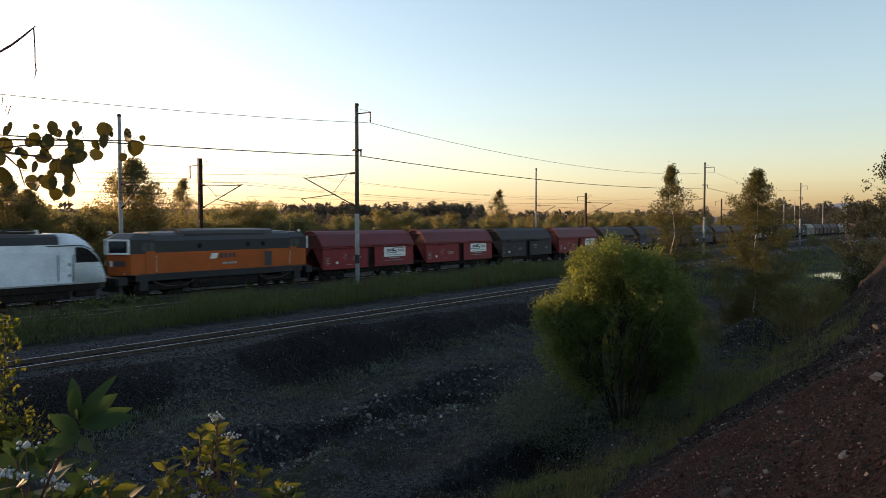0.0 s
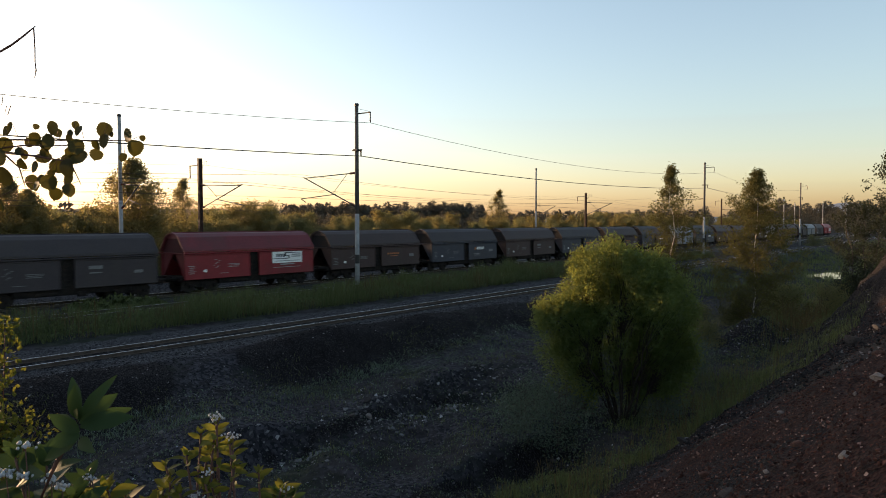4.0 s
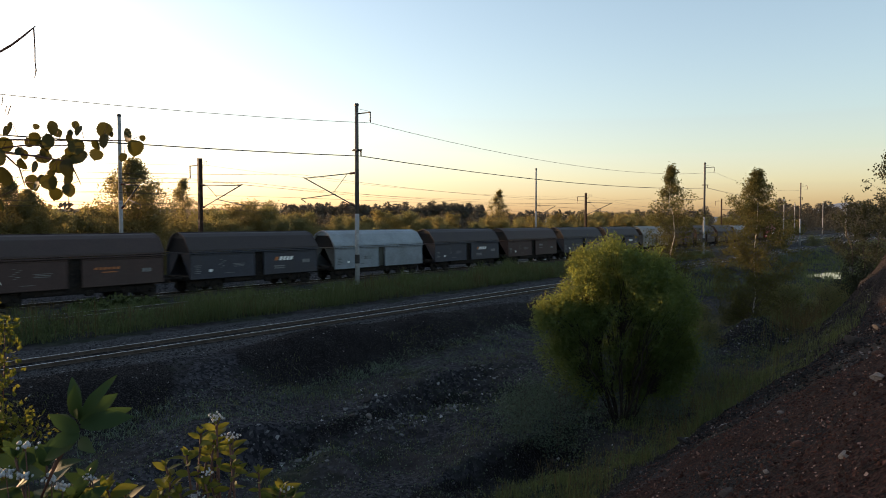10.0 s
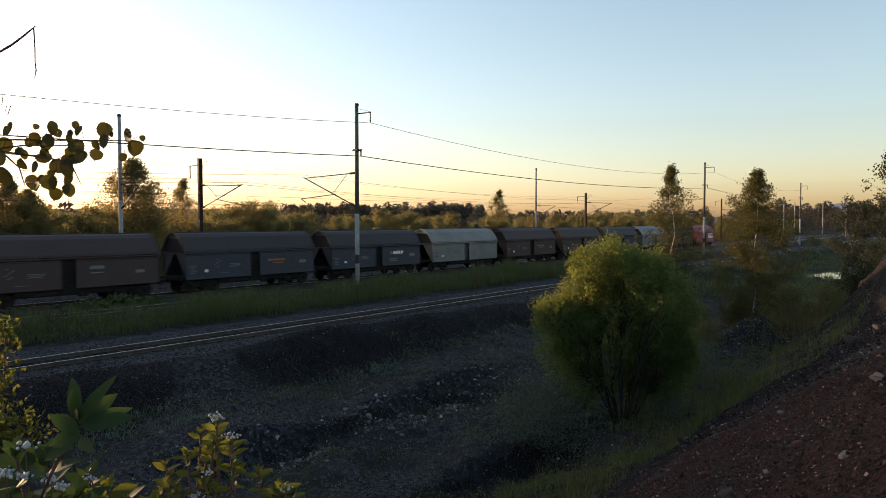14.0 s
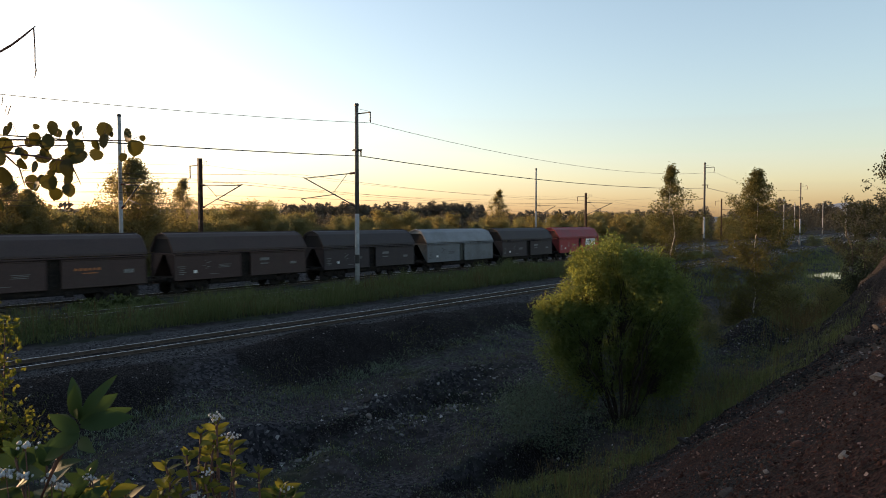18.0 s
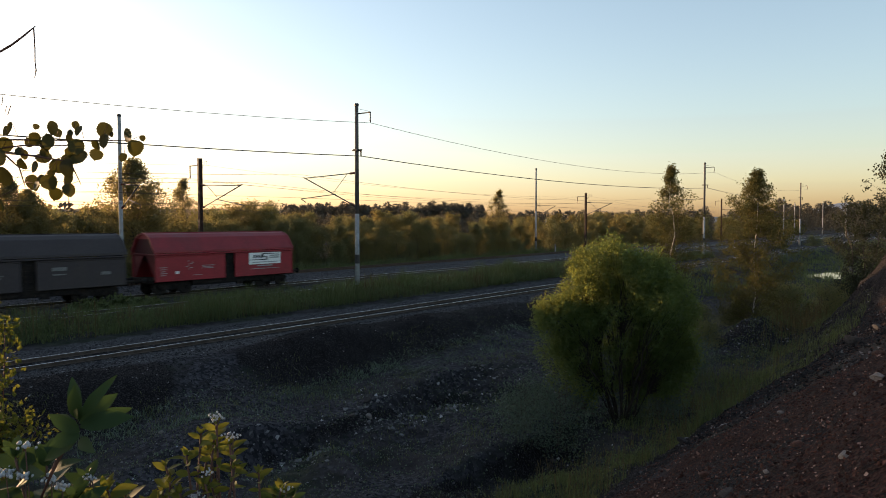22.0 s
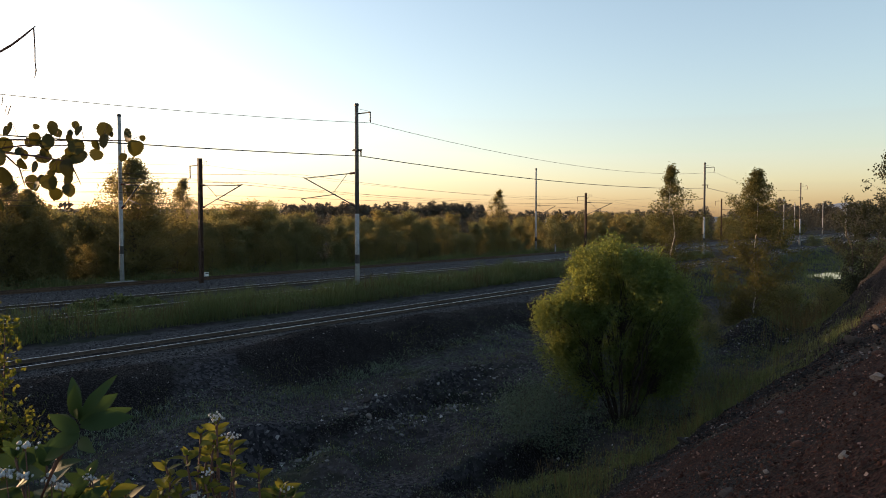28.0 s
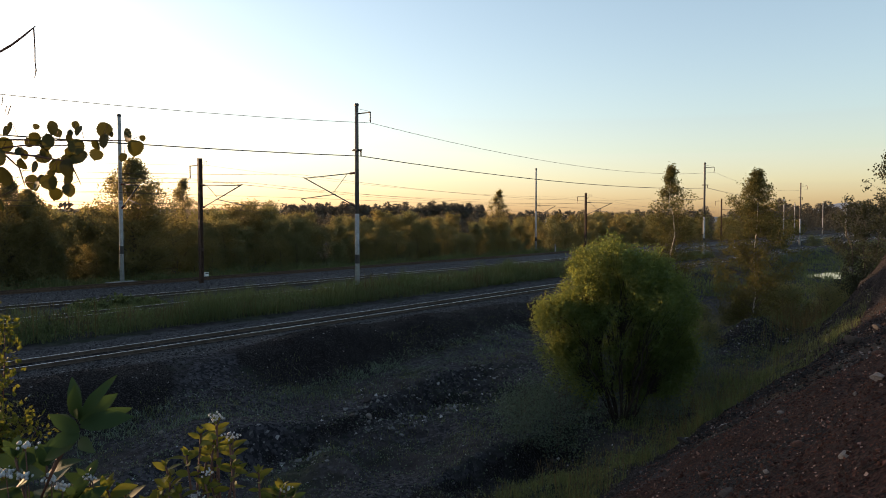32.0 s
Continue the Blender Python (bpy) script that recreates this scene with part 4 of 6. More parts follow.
        marks(ob, "grey_rows2", [(4.3, 1.96, 0.6, 0.26, y)], M_FAINT)
    elif look_of == "grey":
        marks(ob, "grey_rows", [(1.6, 2.3, 0.8, 0.22, y), (1.6, 1.95, 0.7, 0.08, y), (4.2, 1.9, 0.55, 0.2, y)], M_FAINT)
    return ob


RED = ("red hopper wagon with a domed roof and a white sign board", M_RED, M_REDROOF, "sign")
DARK = ("coal-grimed dark grey hopper wagon with faded stencils", M_DUST, M_DUSTROOF, "grey")
LOGO = ("dark blue-grey hopper wagon with white slanted bars", M_BLUEGREY, M_DUSTROOF, "logo")
BLUE = ("grimy blue-grey hopper wagon with faded orange stencils", M_BLUEGREY, M_DUSTROOF, "orange")
BROWN = ("dirty brown hopper wagon with faded stencils", M_BROWN, M_BROWNROOF, "grey")
BROWN2 = ("dirty brown hopper wagon with faded orange stencils", M_BROWN, M_BROWNROOF, "orange")
PALE = ("pale blue-grey hopper wagon with streaked paint", M_PALE, M_PALEROOF, "pale")
TAILRED = ("bright red tail-end hopper wagon with a white sign board", M_TAILRED, M_TAILROOF, "sign")
ICE = ("light ice-grey hopper wagon with grimy ends darkened for shade", M_ICE, M_ICEROOF, "pale")
BEIGE = ("pale beige-grey hopper wagon with streaked paint", M_BEIGE, M_BEIGEROOF, "pale")
# from the tail of the train to its head
ORDER = [TAILRED, DARK, PALE, DARK, BROWN, BROWN2, BEIGE, LOGO, BLUE, BROWN, LOGO, ICE, LOGO, BROWN2, BLUE, BROWN, LOGO, BROWN2, RED, DARK, RED, RED]
PITCH, TAIL = 12.74, 140.17
for k, kind in enumerate(ORDER):
    TRAIN.append((hopper_wagon(*kind), TAIL - PITCH * k))


def diesel_loco():
    ob = thing("diesel_locomotive", "orange and dark grey diesel locomotive with goggle-shaped cab windows", "locomotive", "locomotives of the train")
    L, W = 7.65, 1.48

    def band(z0, z1, w0, w1, xa, xb):
        return Mesh().prism([(-w0, z0), (-w1, z1), (w1, z1), (w0, z0)], xa, xb)
    part("frame_beam", Mesh().box((0, 0, 1.25), (2 * L - 2.2, 2.9, 0.48), 0.04), M_LOCOGREY, ob)
    part("body_side", band(1.48, 2.78, W, W, -5.35, 5.35), M_ORANGE, ob)
    part("upper_side", band(2.78, 3.50, W, W - 0.02, -5.35, 5.35), M_LOCOGREY, ob)
    part("roof", Mesh().prism([(-1.48, 3.50), (-1.30, 3.86), (-0.95, 4.02), (-0.5, 4.08), (0.5, 4.08), (0.95, 4.02), (1.30, 3.86), (1.48, 3.50)], -5.4, 5.4), M_LOCOROOF, ob)
    part("roof_hood", Mesh().prism([(-1.32, 3.66), (-1.24, 4.14), (-0.9, 4.24), (0.9, 4.24), (1.24, 4.14), (1.32, 3.66)], -3.4, 3.9), M_LOCOROOF, ob)
    part("roof_grille", Mesh().box((0, -1.30, 3.86), (6.3, 0.06, 0.16), 0.01), M_BLACK, ob, "dark air intake slot")
    louvre = Mesh()
    for k in range(9):
        for y in (-1, 1):
            louvre.box((-0.3, y * (W + 0.006), 1.66 + 0.12 * k), (8.3, 0.03, 0.035), 0.006)
    part("louvre", louvre, M_ORANGE, ob, "orange side ribs")
    part("side_door", Mesh().box((3.35, -W - 0.01, 2.1), (0.62, 0.03, 1.05), 0.01), M_DARKMARK, ob, "dark side grille")
    for x in (-2.2, 1.6, 2.9):
        part("porthole", Mesh().lathe([(0, 0.17), (0.03, 0.17)], 16, "y", (x, -W - 0.02, 3.15)), M_GLASS, ob)
    for d in (-1, 1):
        # cab: in plan a wedge with its ridge in the middle, each half with one big windscreen
        a, c, e = 5.35, L - 0.75, L - 0.05

        def wedge(z0, z1, c0, c1, e0, e1, w0=W, w1=W - 0.02):
            m = Mesh()
            low = [(a, -w0), (c0, -w0), (e0, -0.12), (e0, 0.12), (c0, w0), (a, w0)]
            top = [(a, -w1), (c1, -w1), (e1, -0.12), (e1, 0.12), (c1, w1), (a, w1)]
            v = [(d * x, y, z0) for x, y in low] + [(d * x, y, z1) for x, y in top]
            return m.add(v, [(k, (k + 1) % 6, (k + 1) % 6 + 6, k + 6) for k in range(6)] + [tuple(range(6)), tuple(range(6, 12))])
        cf = part("cab_front", wedge(1.42, 2.74, c - 0.05, c - 0.02, e - 0.12, e - 0.02), M_ORANGE, ob)
        cu = part("cab_upper", wedge(2.74, 3.60, c - 0.02, c + 0.05, e - 0.02, e + 0.06), M_LOCOGREY, ob)
        part("cab_roof", wedge(3.60, 3.98, c + 0.10, c - 0.5, e + 0.12, e - 0.65, W, 1.12), M_LOCOROOF, ob)
        for y in (-1, 1):
            # the screen plane runs from the ridge to the corner
            p0, p1 = Vector((d * (e + 0.02), y * 0.10, 3.17)), Vector((d * (c + 0.03), y * (W - 0.0), 3.17))
            mid, along = (p0 + p1) / 2, (p1 - p0).normalized()
            ln = (p1 - p0).length
            rot = Matrix((along, along.cross(Vector((0, 0, 1))), Vector((0, 0, 1)))).transposed()
            out = rot @ Vector((0, 1, 0))
            if out.x * d < 0:
                out = -out
            part("windscreen", Mesh().box(mid + out * 0.02, (ln - 0.18, 0.05, 0.72), 0.01, rot), M_GLASS, cu)
            for dx, dz, w, h in ((0, 0.41, ln, 0.11), (0, -0.41, ln, 0.11), (ln / 2 - 0.05, 0, 0.11, 0.9), (-ln / 2 + 0.05, 0, 0.11, 0.9)):
                part("windscreen_rim", Mesh().box(mid + out * 0.05 + along * dx + Vector((0, 0, dz)), (w, 0.10, h), 0.02, rot), M_WHITEMARK, cu, "white windscreen rim")
            for k in range(5):
                part("logo_bar", Mesh().box(mid + out * 0.03 + along * (-0.5 + 0.22 * k) - Vector((0, 0, 1.02)), (0.15, 0.03, 0.34), 0.0, rot), M_WHITEMARK if k == 0 else M_DARKMARK, cf)
            for x, w in ((5.98, 0.42), (5.5, 0.34)):
                part("cab_window", Mesh().box((d * x, y * (W - 0.01), 3.14), (w, 0.05, 0.5), 0.02), M_CABGLASS, cu)
        part("headlamp", Mesh().lathe([(0, 0.12), (d * 0.16, 0.13), (d * 0.18, 0.10)], 16, "x", (d * (L - 0.35), 0, 4.0)), M_CHROME, ob)
        part("nose_lamp", Mesh().box((d * (L - 0.72), -0.95, 1.55), (0.3, 0.2, 0.14), 0.02), M_CHROME, ob)
        part("plough", Mesh().box((d * (L - 0.25), 0, 0.62), (0.10, 2.3, 0.5), 0.03), M_LOCOGREY, ob)
        part("bufferbeam", Mesh().box((d * (L - 0.35), 0, 1.08), (0.6, 2.7, 0.5), 0.04), M_LOCOGREY, ob)
        part("cab_step", Mesh().box((d * 6.05, -1.36, 0.78), (0.55, 0.22, 0.72), 0.03), M_LOCOGREY, ob)
        part("cab_door", Mesh().box((d * 5.62, -1.497, 2.2), (0.62, 0.03, 1.35), 0.01), M_ORANGE, ob)
        part("handrail", Mesh().tube([(d * 5.25, -1.54, 1.6), (d * 5.25, -1.56, 2.6)], 0.02, 6), M_CHROME, ob)
        part("footboard_rail", Mesh().tube([(d * 5.4, -1.42, 0.98), (d * 4.6, -1.42, 0.66), (d * 3.2, -1.42, 0.62), (d * 2.6, -1.42, 0.95)], 0.028, 6), M_GALV, ob)
        bogie(ob, d * 4.6, 2.4, 0.5)
    part("fuel_tank", Mesh().box((0, 0, 0.70), (5.2, 2.6, 0.72), 0.08), M_BOGIE, ob)
    for d in (-1, 1):
        part("bogie_cover", Mesh().box((d * 4.6, -1.2, 0.62), (3.5, 0.14, 0.42), 0.05), M_BOGIE, ob)
    part("air_tank", Mesh().tube([(-2.2, -1.2, 0.72), (-1.2, -1.2, 0.72)], 0.2, 12), M_BOGIE, ob)
    part("sill_line", Mesh().box((0, -W + 0.02, 1.46), (2 * L - 0.9, 0.06, 0.05), 0.01), M_LOCOROOF, ob)
    y = -W - 0.03
    part("marking", Mesh().add([(-1.45, y, 2.25), (-0.95, y, 2.25), (-0.78, y, 2.62), (-1.28, y, 2.62), (-1.45, y + .02, 2.25), (-0.95, y + .02, 2.25), (-0.78, y + .02, 2.62), (-1.28, y + .02, 2.62)],
                               [(0, 1, 2, 3), (4, 7, 6, 5), (0, 4, 5, 1), (1, 5, 6, 2), (2, 6, 7, 3), (3, 7, 4, 0)]), M_WHITEMARK, ob, "white slanted bar")
    marks(ob, "loco_bars", [(-0.55 + 0.33 * k, 2.44, 0.22, 0.32, y) for k in range(4)], M_DARKMARK)
    marks(ob, "loco_rows", [(0.1, 1.92, 1.1, 0.13, y)], M_GREYMARK)
    buffers(ob, L + 0.12)
    return ob


def electric_loco():
    ob = thing("electric_locomotive", "white electric locomotive with a rounded nose and dark side window", "locomotive", "locomotives of the train")
    L, W = 9.3, 1.49
    side = [(-W, 1.12), (-W, 2.9), (-1.44, 3.30), (1.44, 3.30), (W, 2.9), (W, 1.12)]
    part("body", Mesh().prism(side, -7.3, 7.3), M_LOCOWHITE, ob)
    part("roof", Mesh().prism([(-1.42, 3.30), (-1.30, 3.72), (-1.0, 3.86), (1.0, 3.86), (1.30, 3.72), (1.42, 3.30)], -6.6, 6.6), M_LOCOGREY, ob, "dark roof shrouds")
    for d in (-1, 1):
        # nose: rings that shrink towards the front; a low skirt, windscreen raked back, white brow over it
        rings = [(6.65, 1.00, 3.92, W, 1.12), (7.3, 1.00, 3.90, W, 1.12), (7.7, 1.00, 3.84, W, 1.12), (8.15, 0.99, 3.58, W, 1.12), (8.55, 0.97, 3.18, W, 1.12), (8.9, 0.94, 2.62, W * 0.98, 1.12), (9.12, 0.90, 2.0, W * 0.93, 1.12), (9.25, 0.86, 1.5, W * 0.88, 1.12)]
        v, f = [], []
        for x, sh, zt, w, zb in rings:
            top = zt
            sec = [(-w, zb), (-w, zb + (top - zb) * 0.55), (-w * 0.97, zb + (top - zb) * 0.78), (-w * 0.80, top - 0.10), (-w * 0.55, top), (w * 0.55, top), (w * 0.80, top - 0.10), (w * 0.97, zb + (top - zb) * 0.78), (w, zb + (top - zb) * 0.55), (w, zb)]
            v += [(d * x, a, z) for a, z in sec]
        n = 10
        for i in range(len(rings) - 1):
            for k in range(n):
                f.append((i * n + k, i * n + (k + 1) % n, (i + 1) * n + (k + 1) % n, (i + 1) * n + k))
        f += [tuple(range(n)), tuple(range((len(rings) - 1) * n, len(rings) * n))]
        part("nose", Mesh().add(v, f), M_LOCOWHITE, ob, smooth=True)
        for y in (-1, 1):
            yy = y * (W + 0.012)
            win = [(7.45, 2.30), (7.45, 3.16), (7.9, 3.13), (8.28, 2.96), (8.58, 2.68), (8.84, 2.30)]
            part("side_window", Mesh().prism([(d * a, z) for a, z in win], yy - 0.012, yy + 0.012, "y"), M_GLASS, ob, "dark side window sweeping to the nose")
            arc = [(5.9, 3.20), (7.45, 3.22), (7.92, 3.19), (8.32, 3.02), (8.64, 2.72), (8.92, 2.28)]
            part("visor_line", Mesh().prism([(d * a, z + 0.055) for a, z in arc] + [(d * a, z) for a, z in arc[::-1]], yy - 0.01, yy + 0.014, "y"), M_BLACK, ob, "black line sweeping over the side window")
            part("door", Mesh().box((d * 6.9, yy, 2.15), (0.72, 0.02, 1.95), 0.008), M_LOCOWHITE, ob)
            for e in (6.5, 7.32):
                part("handrail", Mesh().tube([(d * e, y * (W + 0.06), 1.3), (d * e, y * (W + 0.06), 2.75)], 0.022, 6), M_GALV, ob)
            for z in (1.6, 2.2):
                part("vent", Mesh().lathe([(0, 0.10), (0.02, 0.10)], 12, "y", (d * 7.12, yy - 0.02, z)), M_GREYMARK, ob)
            part("mirror", Mesh().box((d * 8.85, y * (W + 0.02), 2.05), (0.28, 0.12, 0.06), 0.02), M_WHITEMARK, ob)
        part("windscreen", Mesh().add([(d * 8.05, -1.1, 3.60), (d * 8.05, 1.1, 3.60), (d * 8.95, 1.15, 2.52), (d * 8.95, -1.15, 2.52), (d * 8.05, -1.1, 3.72), (d * 8.05, 1.1, 3.72), (d * 9.0, 1.15, 2.58), (d * 9.0, -1.15, 2.58)],
                                      [(0, 1, 2, 3), (4, 7, 6, 5), (0, 4, 5, 1), (1, 5, 6, 2), (2, 6, 7, 3), (3, 7, 4, 0)]), M_GLASS, ob)
        part("bufferbeam", Mesh().box((d * 9.05, 0, 0.98), (0.4, 2.6, 0.42), 0.06), M_LOCOGREY, ob)
        bogie(ob, d * 4.95, 2.6, 0.6).scale = (1, 1, 1 / 1.035)
        part("pantograph_base", Mesh().box((d * 4.8, 0, 3.98), (1.8, 1.5, 0.10), 0.02).tube([(d * 4.0, 0, 4.05), (d * 5.6, 0, 4.15)], 0.05, 6), M_LOCOGREY, ob)
        part("roof_insulator", Mesh().lathe([(3.84, 0.14), (4.02, 0.10), (4.12, 0.12)], 10, "z", (d * 5.75, -0.6, 0)), M_WHITEMARK, ob)
    part("skirt", Mesh().box((0, 0, 0.93), (17.6, 2.8, 0.42), 0.04), M_BOGIE, ob)
    for d in (-1, 1):
        part("bogie_cover", Mesh().box((d * 4.95, -1.22, 0.58), (4.6, 0.16, 0.52), 0.06), M_BOGIE, ob)
        part("battery_box", Mesh().box((d * 8.1, -1.05, 0.62), (1.2, 0.5, 0.5), 0.06), M_BOGIE, ob)
    part("sill", Mesh().box((0, -W - 0.01, 1.17), (14.4, 0.04, 0.07), 0.01), M_GREYMARK, ob)
    part("transformer", Mesh().box((0, 0, 0.65), (5.2, 2.6, 0.6), 0.06), M_BOGIE, ob)
    buffers(ob, L + 0.28)
    ob.scale = (1, 1, 1.035)
    return ob


TRAIN.append((diesel_loco(), -141.42))
TRAIN.append((electric_loco(), -159.0))
# ---- plants ----
def rng(seed):
    return np.random.default_rng(seed)


def unit(v):
    return v / np.maximum(np.linalg.norm(v, axis=-1, keepdims=True), 1e-9)


def leaf_quads(c, length, width, seed, droop=0.0, outward=None):
    """Points and faces of pointed leaves at the places c, each bent along its rib (two quads)."""
    r = rng(seed)
    n = len(c)
    d = unit(r.normal(size=(n, 3)))
    d[:, 2] -= droop
    if outward is not None:
        d += outward
    d = unit(d)
    side = unit(np.cross(d, unit(r.normal(size=(n, 3)))))
    up = np.cross(side, d)
    ln = (length * r.uniform(0.65, 1.3, n))[:, None]
    wd = (width * r.uniform(0.7, 1.25, n))[:, None]
    a = c
    b = c + d * ln
    m = c + d * ln * 0.45 - up * wd * 0.25
    l = c + d * ln * 0.45 + side * wd * 0.5
    q = c + d * ln * 0.45 - side * wd * 0.5
    v = np.stack([a, l, b, m, q], 1).reshape(-1, 3)
    i = np.arange(n)[:, None] * 5
    f = np.concatenate([i + np.array([[0, 3, 2, 1]]), i + np.array([[0, 4, 2, 3]])], 0)
    return v, f


def cloud(centres, spread, count, seed, flat=1.0):
    """count places scattered round each centre."""
    r = rng(seed)
    c = np.repeat(np.asarray(centres, float), count, 0)
    o = r.normal(size=c.shape) * spread
    o[:, 2] *= flat
    return c + o


def limb(m, a, b, r0, r1, seed, bend=0.12, steps=5, rise=0.0):
    """A crooked branch; returns its points."""
    r = random.Random(seed)
    a, b = Vector(a), Vector(b)
    ln = (b - a).length
    path = []
    for k in range(steps + 1):
        u = k / steps
        p = a.lerp(b, u)
        w = math.sin(math.pi * u) * bend * ln
        p += Vector((r.uniform(-1, 1), r.uniform(-1, 1), r.uniform(-0.6, 0.6))) * w * 0.5
        p.z += rise * math.sin(math.pi * u) * ln
        path.append(p)
    m.tube(path, [r0 + (r1 - r0) * k / steps for k in range(steps + 1)], 6)
    return path


def crown_tree(seed, h, shape, trunk_r, nlimb, per, leaf, lw, leafmat, barkmat, first=0.15, tuft=0.30, droop=0.2, stems=1, sub=5, lift=0.35, uneven=0.55, bias=1.25):
    """Mesh data of a tree: trunk with limbs, and leaves in tufts at the branch ends. shape(u): crown radius at the share u of its height."""
    r = random.Random(seed)
    wood, twigs = Mesh(), Mesh()
    tips = []
    for st in range(stems):
        a = 2 * math.pi * st / stems + r.random()
        lean = 0.0 if stems == 1 else 0.16 * h
        top = Vector((math.cos(a) * lean + r.uniform(-.02, .02) * h, math.sin(a) * lean + r.uniform(-.02, .02) * h, h * (1 if st == 0 else r.uniform(0.75, 0.97))))
        start = Vector((math.cos(a), math.sin(a), 0)) * (0.0 if stems == 1 else 0.12 * (h / 6))
        start.z = -0.25
        path = limb(wood, start, top, trunk_r * (1 if stems == 1 else 0.6), trunk_r * 0.12, seed * 31 + st, 0.06, 9)
        for k in range(nlimb // stems):
            u = first + (1 - first) * ((k + r.random()) / (nlimb // stems)) ** bias
            w = r.uniform(0, 2 * math.pi)
            rad = shape(u) * r.uniform(uneven, 1.08)
            # the end lies on the crown's outline, the root lower down the stem
            e = max(u - rad * lift * r.uniform(0.5, 1.4) / h, first * 0.6)
            i = min(int(e * 9), 8)
            p = path[i].lerp(path[i + 1], e * 9 - i)
            q = Vector((p.x * 0.6 + math.cos(w) * rad, p.y * 0.6 + math.sin(w) * rad, u * h + r.uniform(-0.02, 0.02) * h))
            br = limb(twigs, p, q, max(trunk_r * 0.30 * (1 - u * 0.7), 0.012), 0.006, seed * 77 + st * 100 + k, 0.16, 4, 0.05)
            for j in range(sub):
                e = br[2 + j % 2].lerp(br[3 + j % 2], r.random())
                e = e + Vector((r.uniform(-1, 1), r.uniform(-1, 1), r.uniform(-0.8, 0.6))) * (0.22 * rad + 0.12)
                tips.append(e)
            tips.append(br[4])
    pts = cloud(np.array([tuple(t) for t in tips]), tuft, per, seed, 0.8)
    v, f = leaf_quads(pts, leaf, lw, seed + 5, droop)
    return (wood.data("trunk", barkmat, True), twigs.data("branches", M_BARK, True)), sheet("crown", v, f, leafmat, False)


def plant(name, label, category, group, wood, crown, m, size=1.0):
    ob = thing(name, label, category, group, m)
    ob.scale = (size, size, size)
    part("trunk", wood[0], None, ob)
    tagged(part("branch", wood[1], None, ob), kind="stuff")
    part("crown", crown, None, ob)
    return ob


# the willow bush on the dirt floor
def willow():
    r = rng(11)
    wood, twig, tips = Mesh(), Mesh(), []
    base = Vector((6.6, 25.55, -2.55))
    # rounded masses of the crown: centre, half axes, twigs, share of inner twigs
    lobes = (((0.45, 0, 4.0), (1.85, 2.0, 1.9), 150, 0.5), ((-0.6, 0, 5.35), (1.1, 1.3, 1.15), 84, 0.3), ((0.7, 0.1, 5.0), (1.4, 1.4, 1.2), 90, 0.3),
             ((1.6, 0, 3.4), (1.1, 1.4, 1.65), 100, 0.4), ((-2.4, -0.2, 3.5), (0.9, 1.0, 0.92), 76, 0.4), ((-1.3, 0, 4.35), (0.85, 1.1, 1.0), 64, 0.3), ((-1.5, -0.3, 3.3), (0.8, 0.9, 0.9), 44, 0.6),
             ((-2.0, 0.1, 2.4), (1.0, 1.1, 0.9), 40, 0.7), ((1.7, 0.3, 2.0), (1.15, 1.2, 1.2), 84, 0.7), ((0.2, 1.3, 2.2), (1.6, 0.7, 1.4), 44, 0.8),
             ((-1.2, 0.5, 1.4), (1.3, 1.0, 0.9), 46, 0.8), ((1.2, 0.7, 1.1), (1.5, 1.0, 0.8), 50, 0.8))
    for c, ax, n, inner in lobes:
        d = unit(r.normal(size=(n, 3)))
        d[:, 2] = np.where((d[:, 2] < 0) & (r.random(n) < 0.4), -d[:, 2], d[:, 2])
        rad = (1.0 - inner * r.random(n) ** 2.0) * (0.8 + 0.42 * fbm(d[:, 0] * 2.3 + c[0] * 3, d[:, 2] * 2.3 + d[:, 1] * 1.7, 5, 2))
        tips += [tuple(q) for q in np.array(c) + d * np.array(ax) * rad[:, None]]
    tips = np.array(tips)
    stems = []
    for k in range(15):
        a = 2 * math.pi * k / 15 + 0.3
        spread = 0.55 + 0.65 * (k % 3)
        q = Vector((0.15 + math.cos(a) * spread * 1.3, math.sin(a) * spread, 3.1 + 0.75 * ((k * 2) % 3)))
        stems.append(limb(wood, (math.cos(a) * 0.2, math.sin(a) * 0.2, -0.3), q, 0.042, 0.016, 300 + k, 0.09, 7))
    stems.append(limb(wood, (-0.15, 0, -0.3), (-2.2, -0.1, 3.4), 0.035, 0.014, 333, 0.10, 7, 0.08))
    for k, q in enumerate(tips):
        tv = Vector(q)
        st = min(stems, key=lambda s: min((p - tv).length for p in s[3:]))
        near = min(range(2, 8), key=lambda i: (st[i] - tv).length + 0.5 * i * (tv.z < 3))
        limb(twig, st[max(near - 2, 2)], tv, 0.012, 0.003, 900 + k, 0.12, 4, 0.05)
    pts = cloud(tips, 0.15, 84, 7, 1.25)
    pts = np.concatenate([pts, cloud(tips * np.array([0.86, 0.86, 0.93]) + np.array([0.05, 0, 0.2]), 0.20, 22, 17, 1.0)])
    pts = pts[pts[:, 2] > 0.3]
    v, f = leaf_quads(pts, 0.125, 0.042, 8, -0.5)
    ob = thing("willow_bush", "broad green willow bush with yellow sunlit tips on the dirt floor", "bush", "", Matrix.Translation(base))
    part("trunk", wood, M_WILLOWBARK, ob, "bundle of thin dark stems", smooth=True)
    tagged(part("twig", twig, M_WILLOWBARK, ob, smooth=True), kind="stuff")
    part("crown", sheet("crown", v, f, M_WILLOW, False), None, ob)


willow()

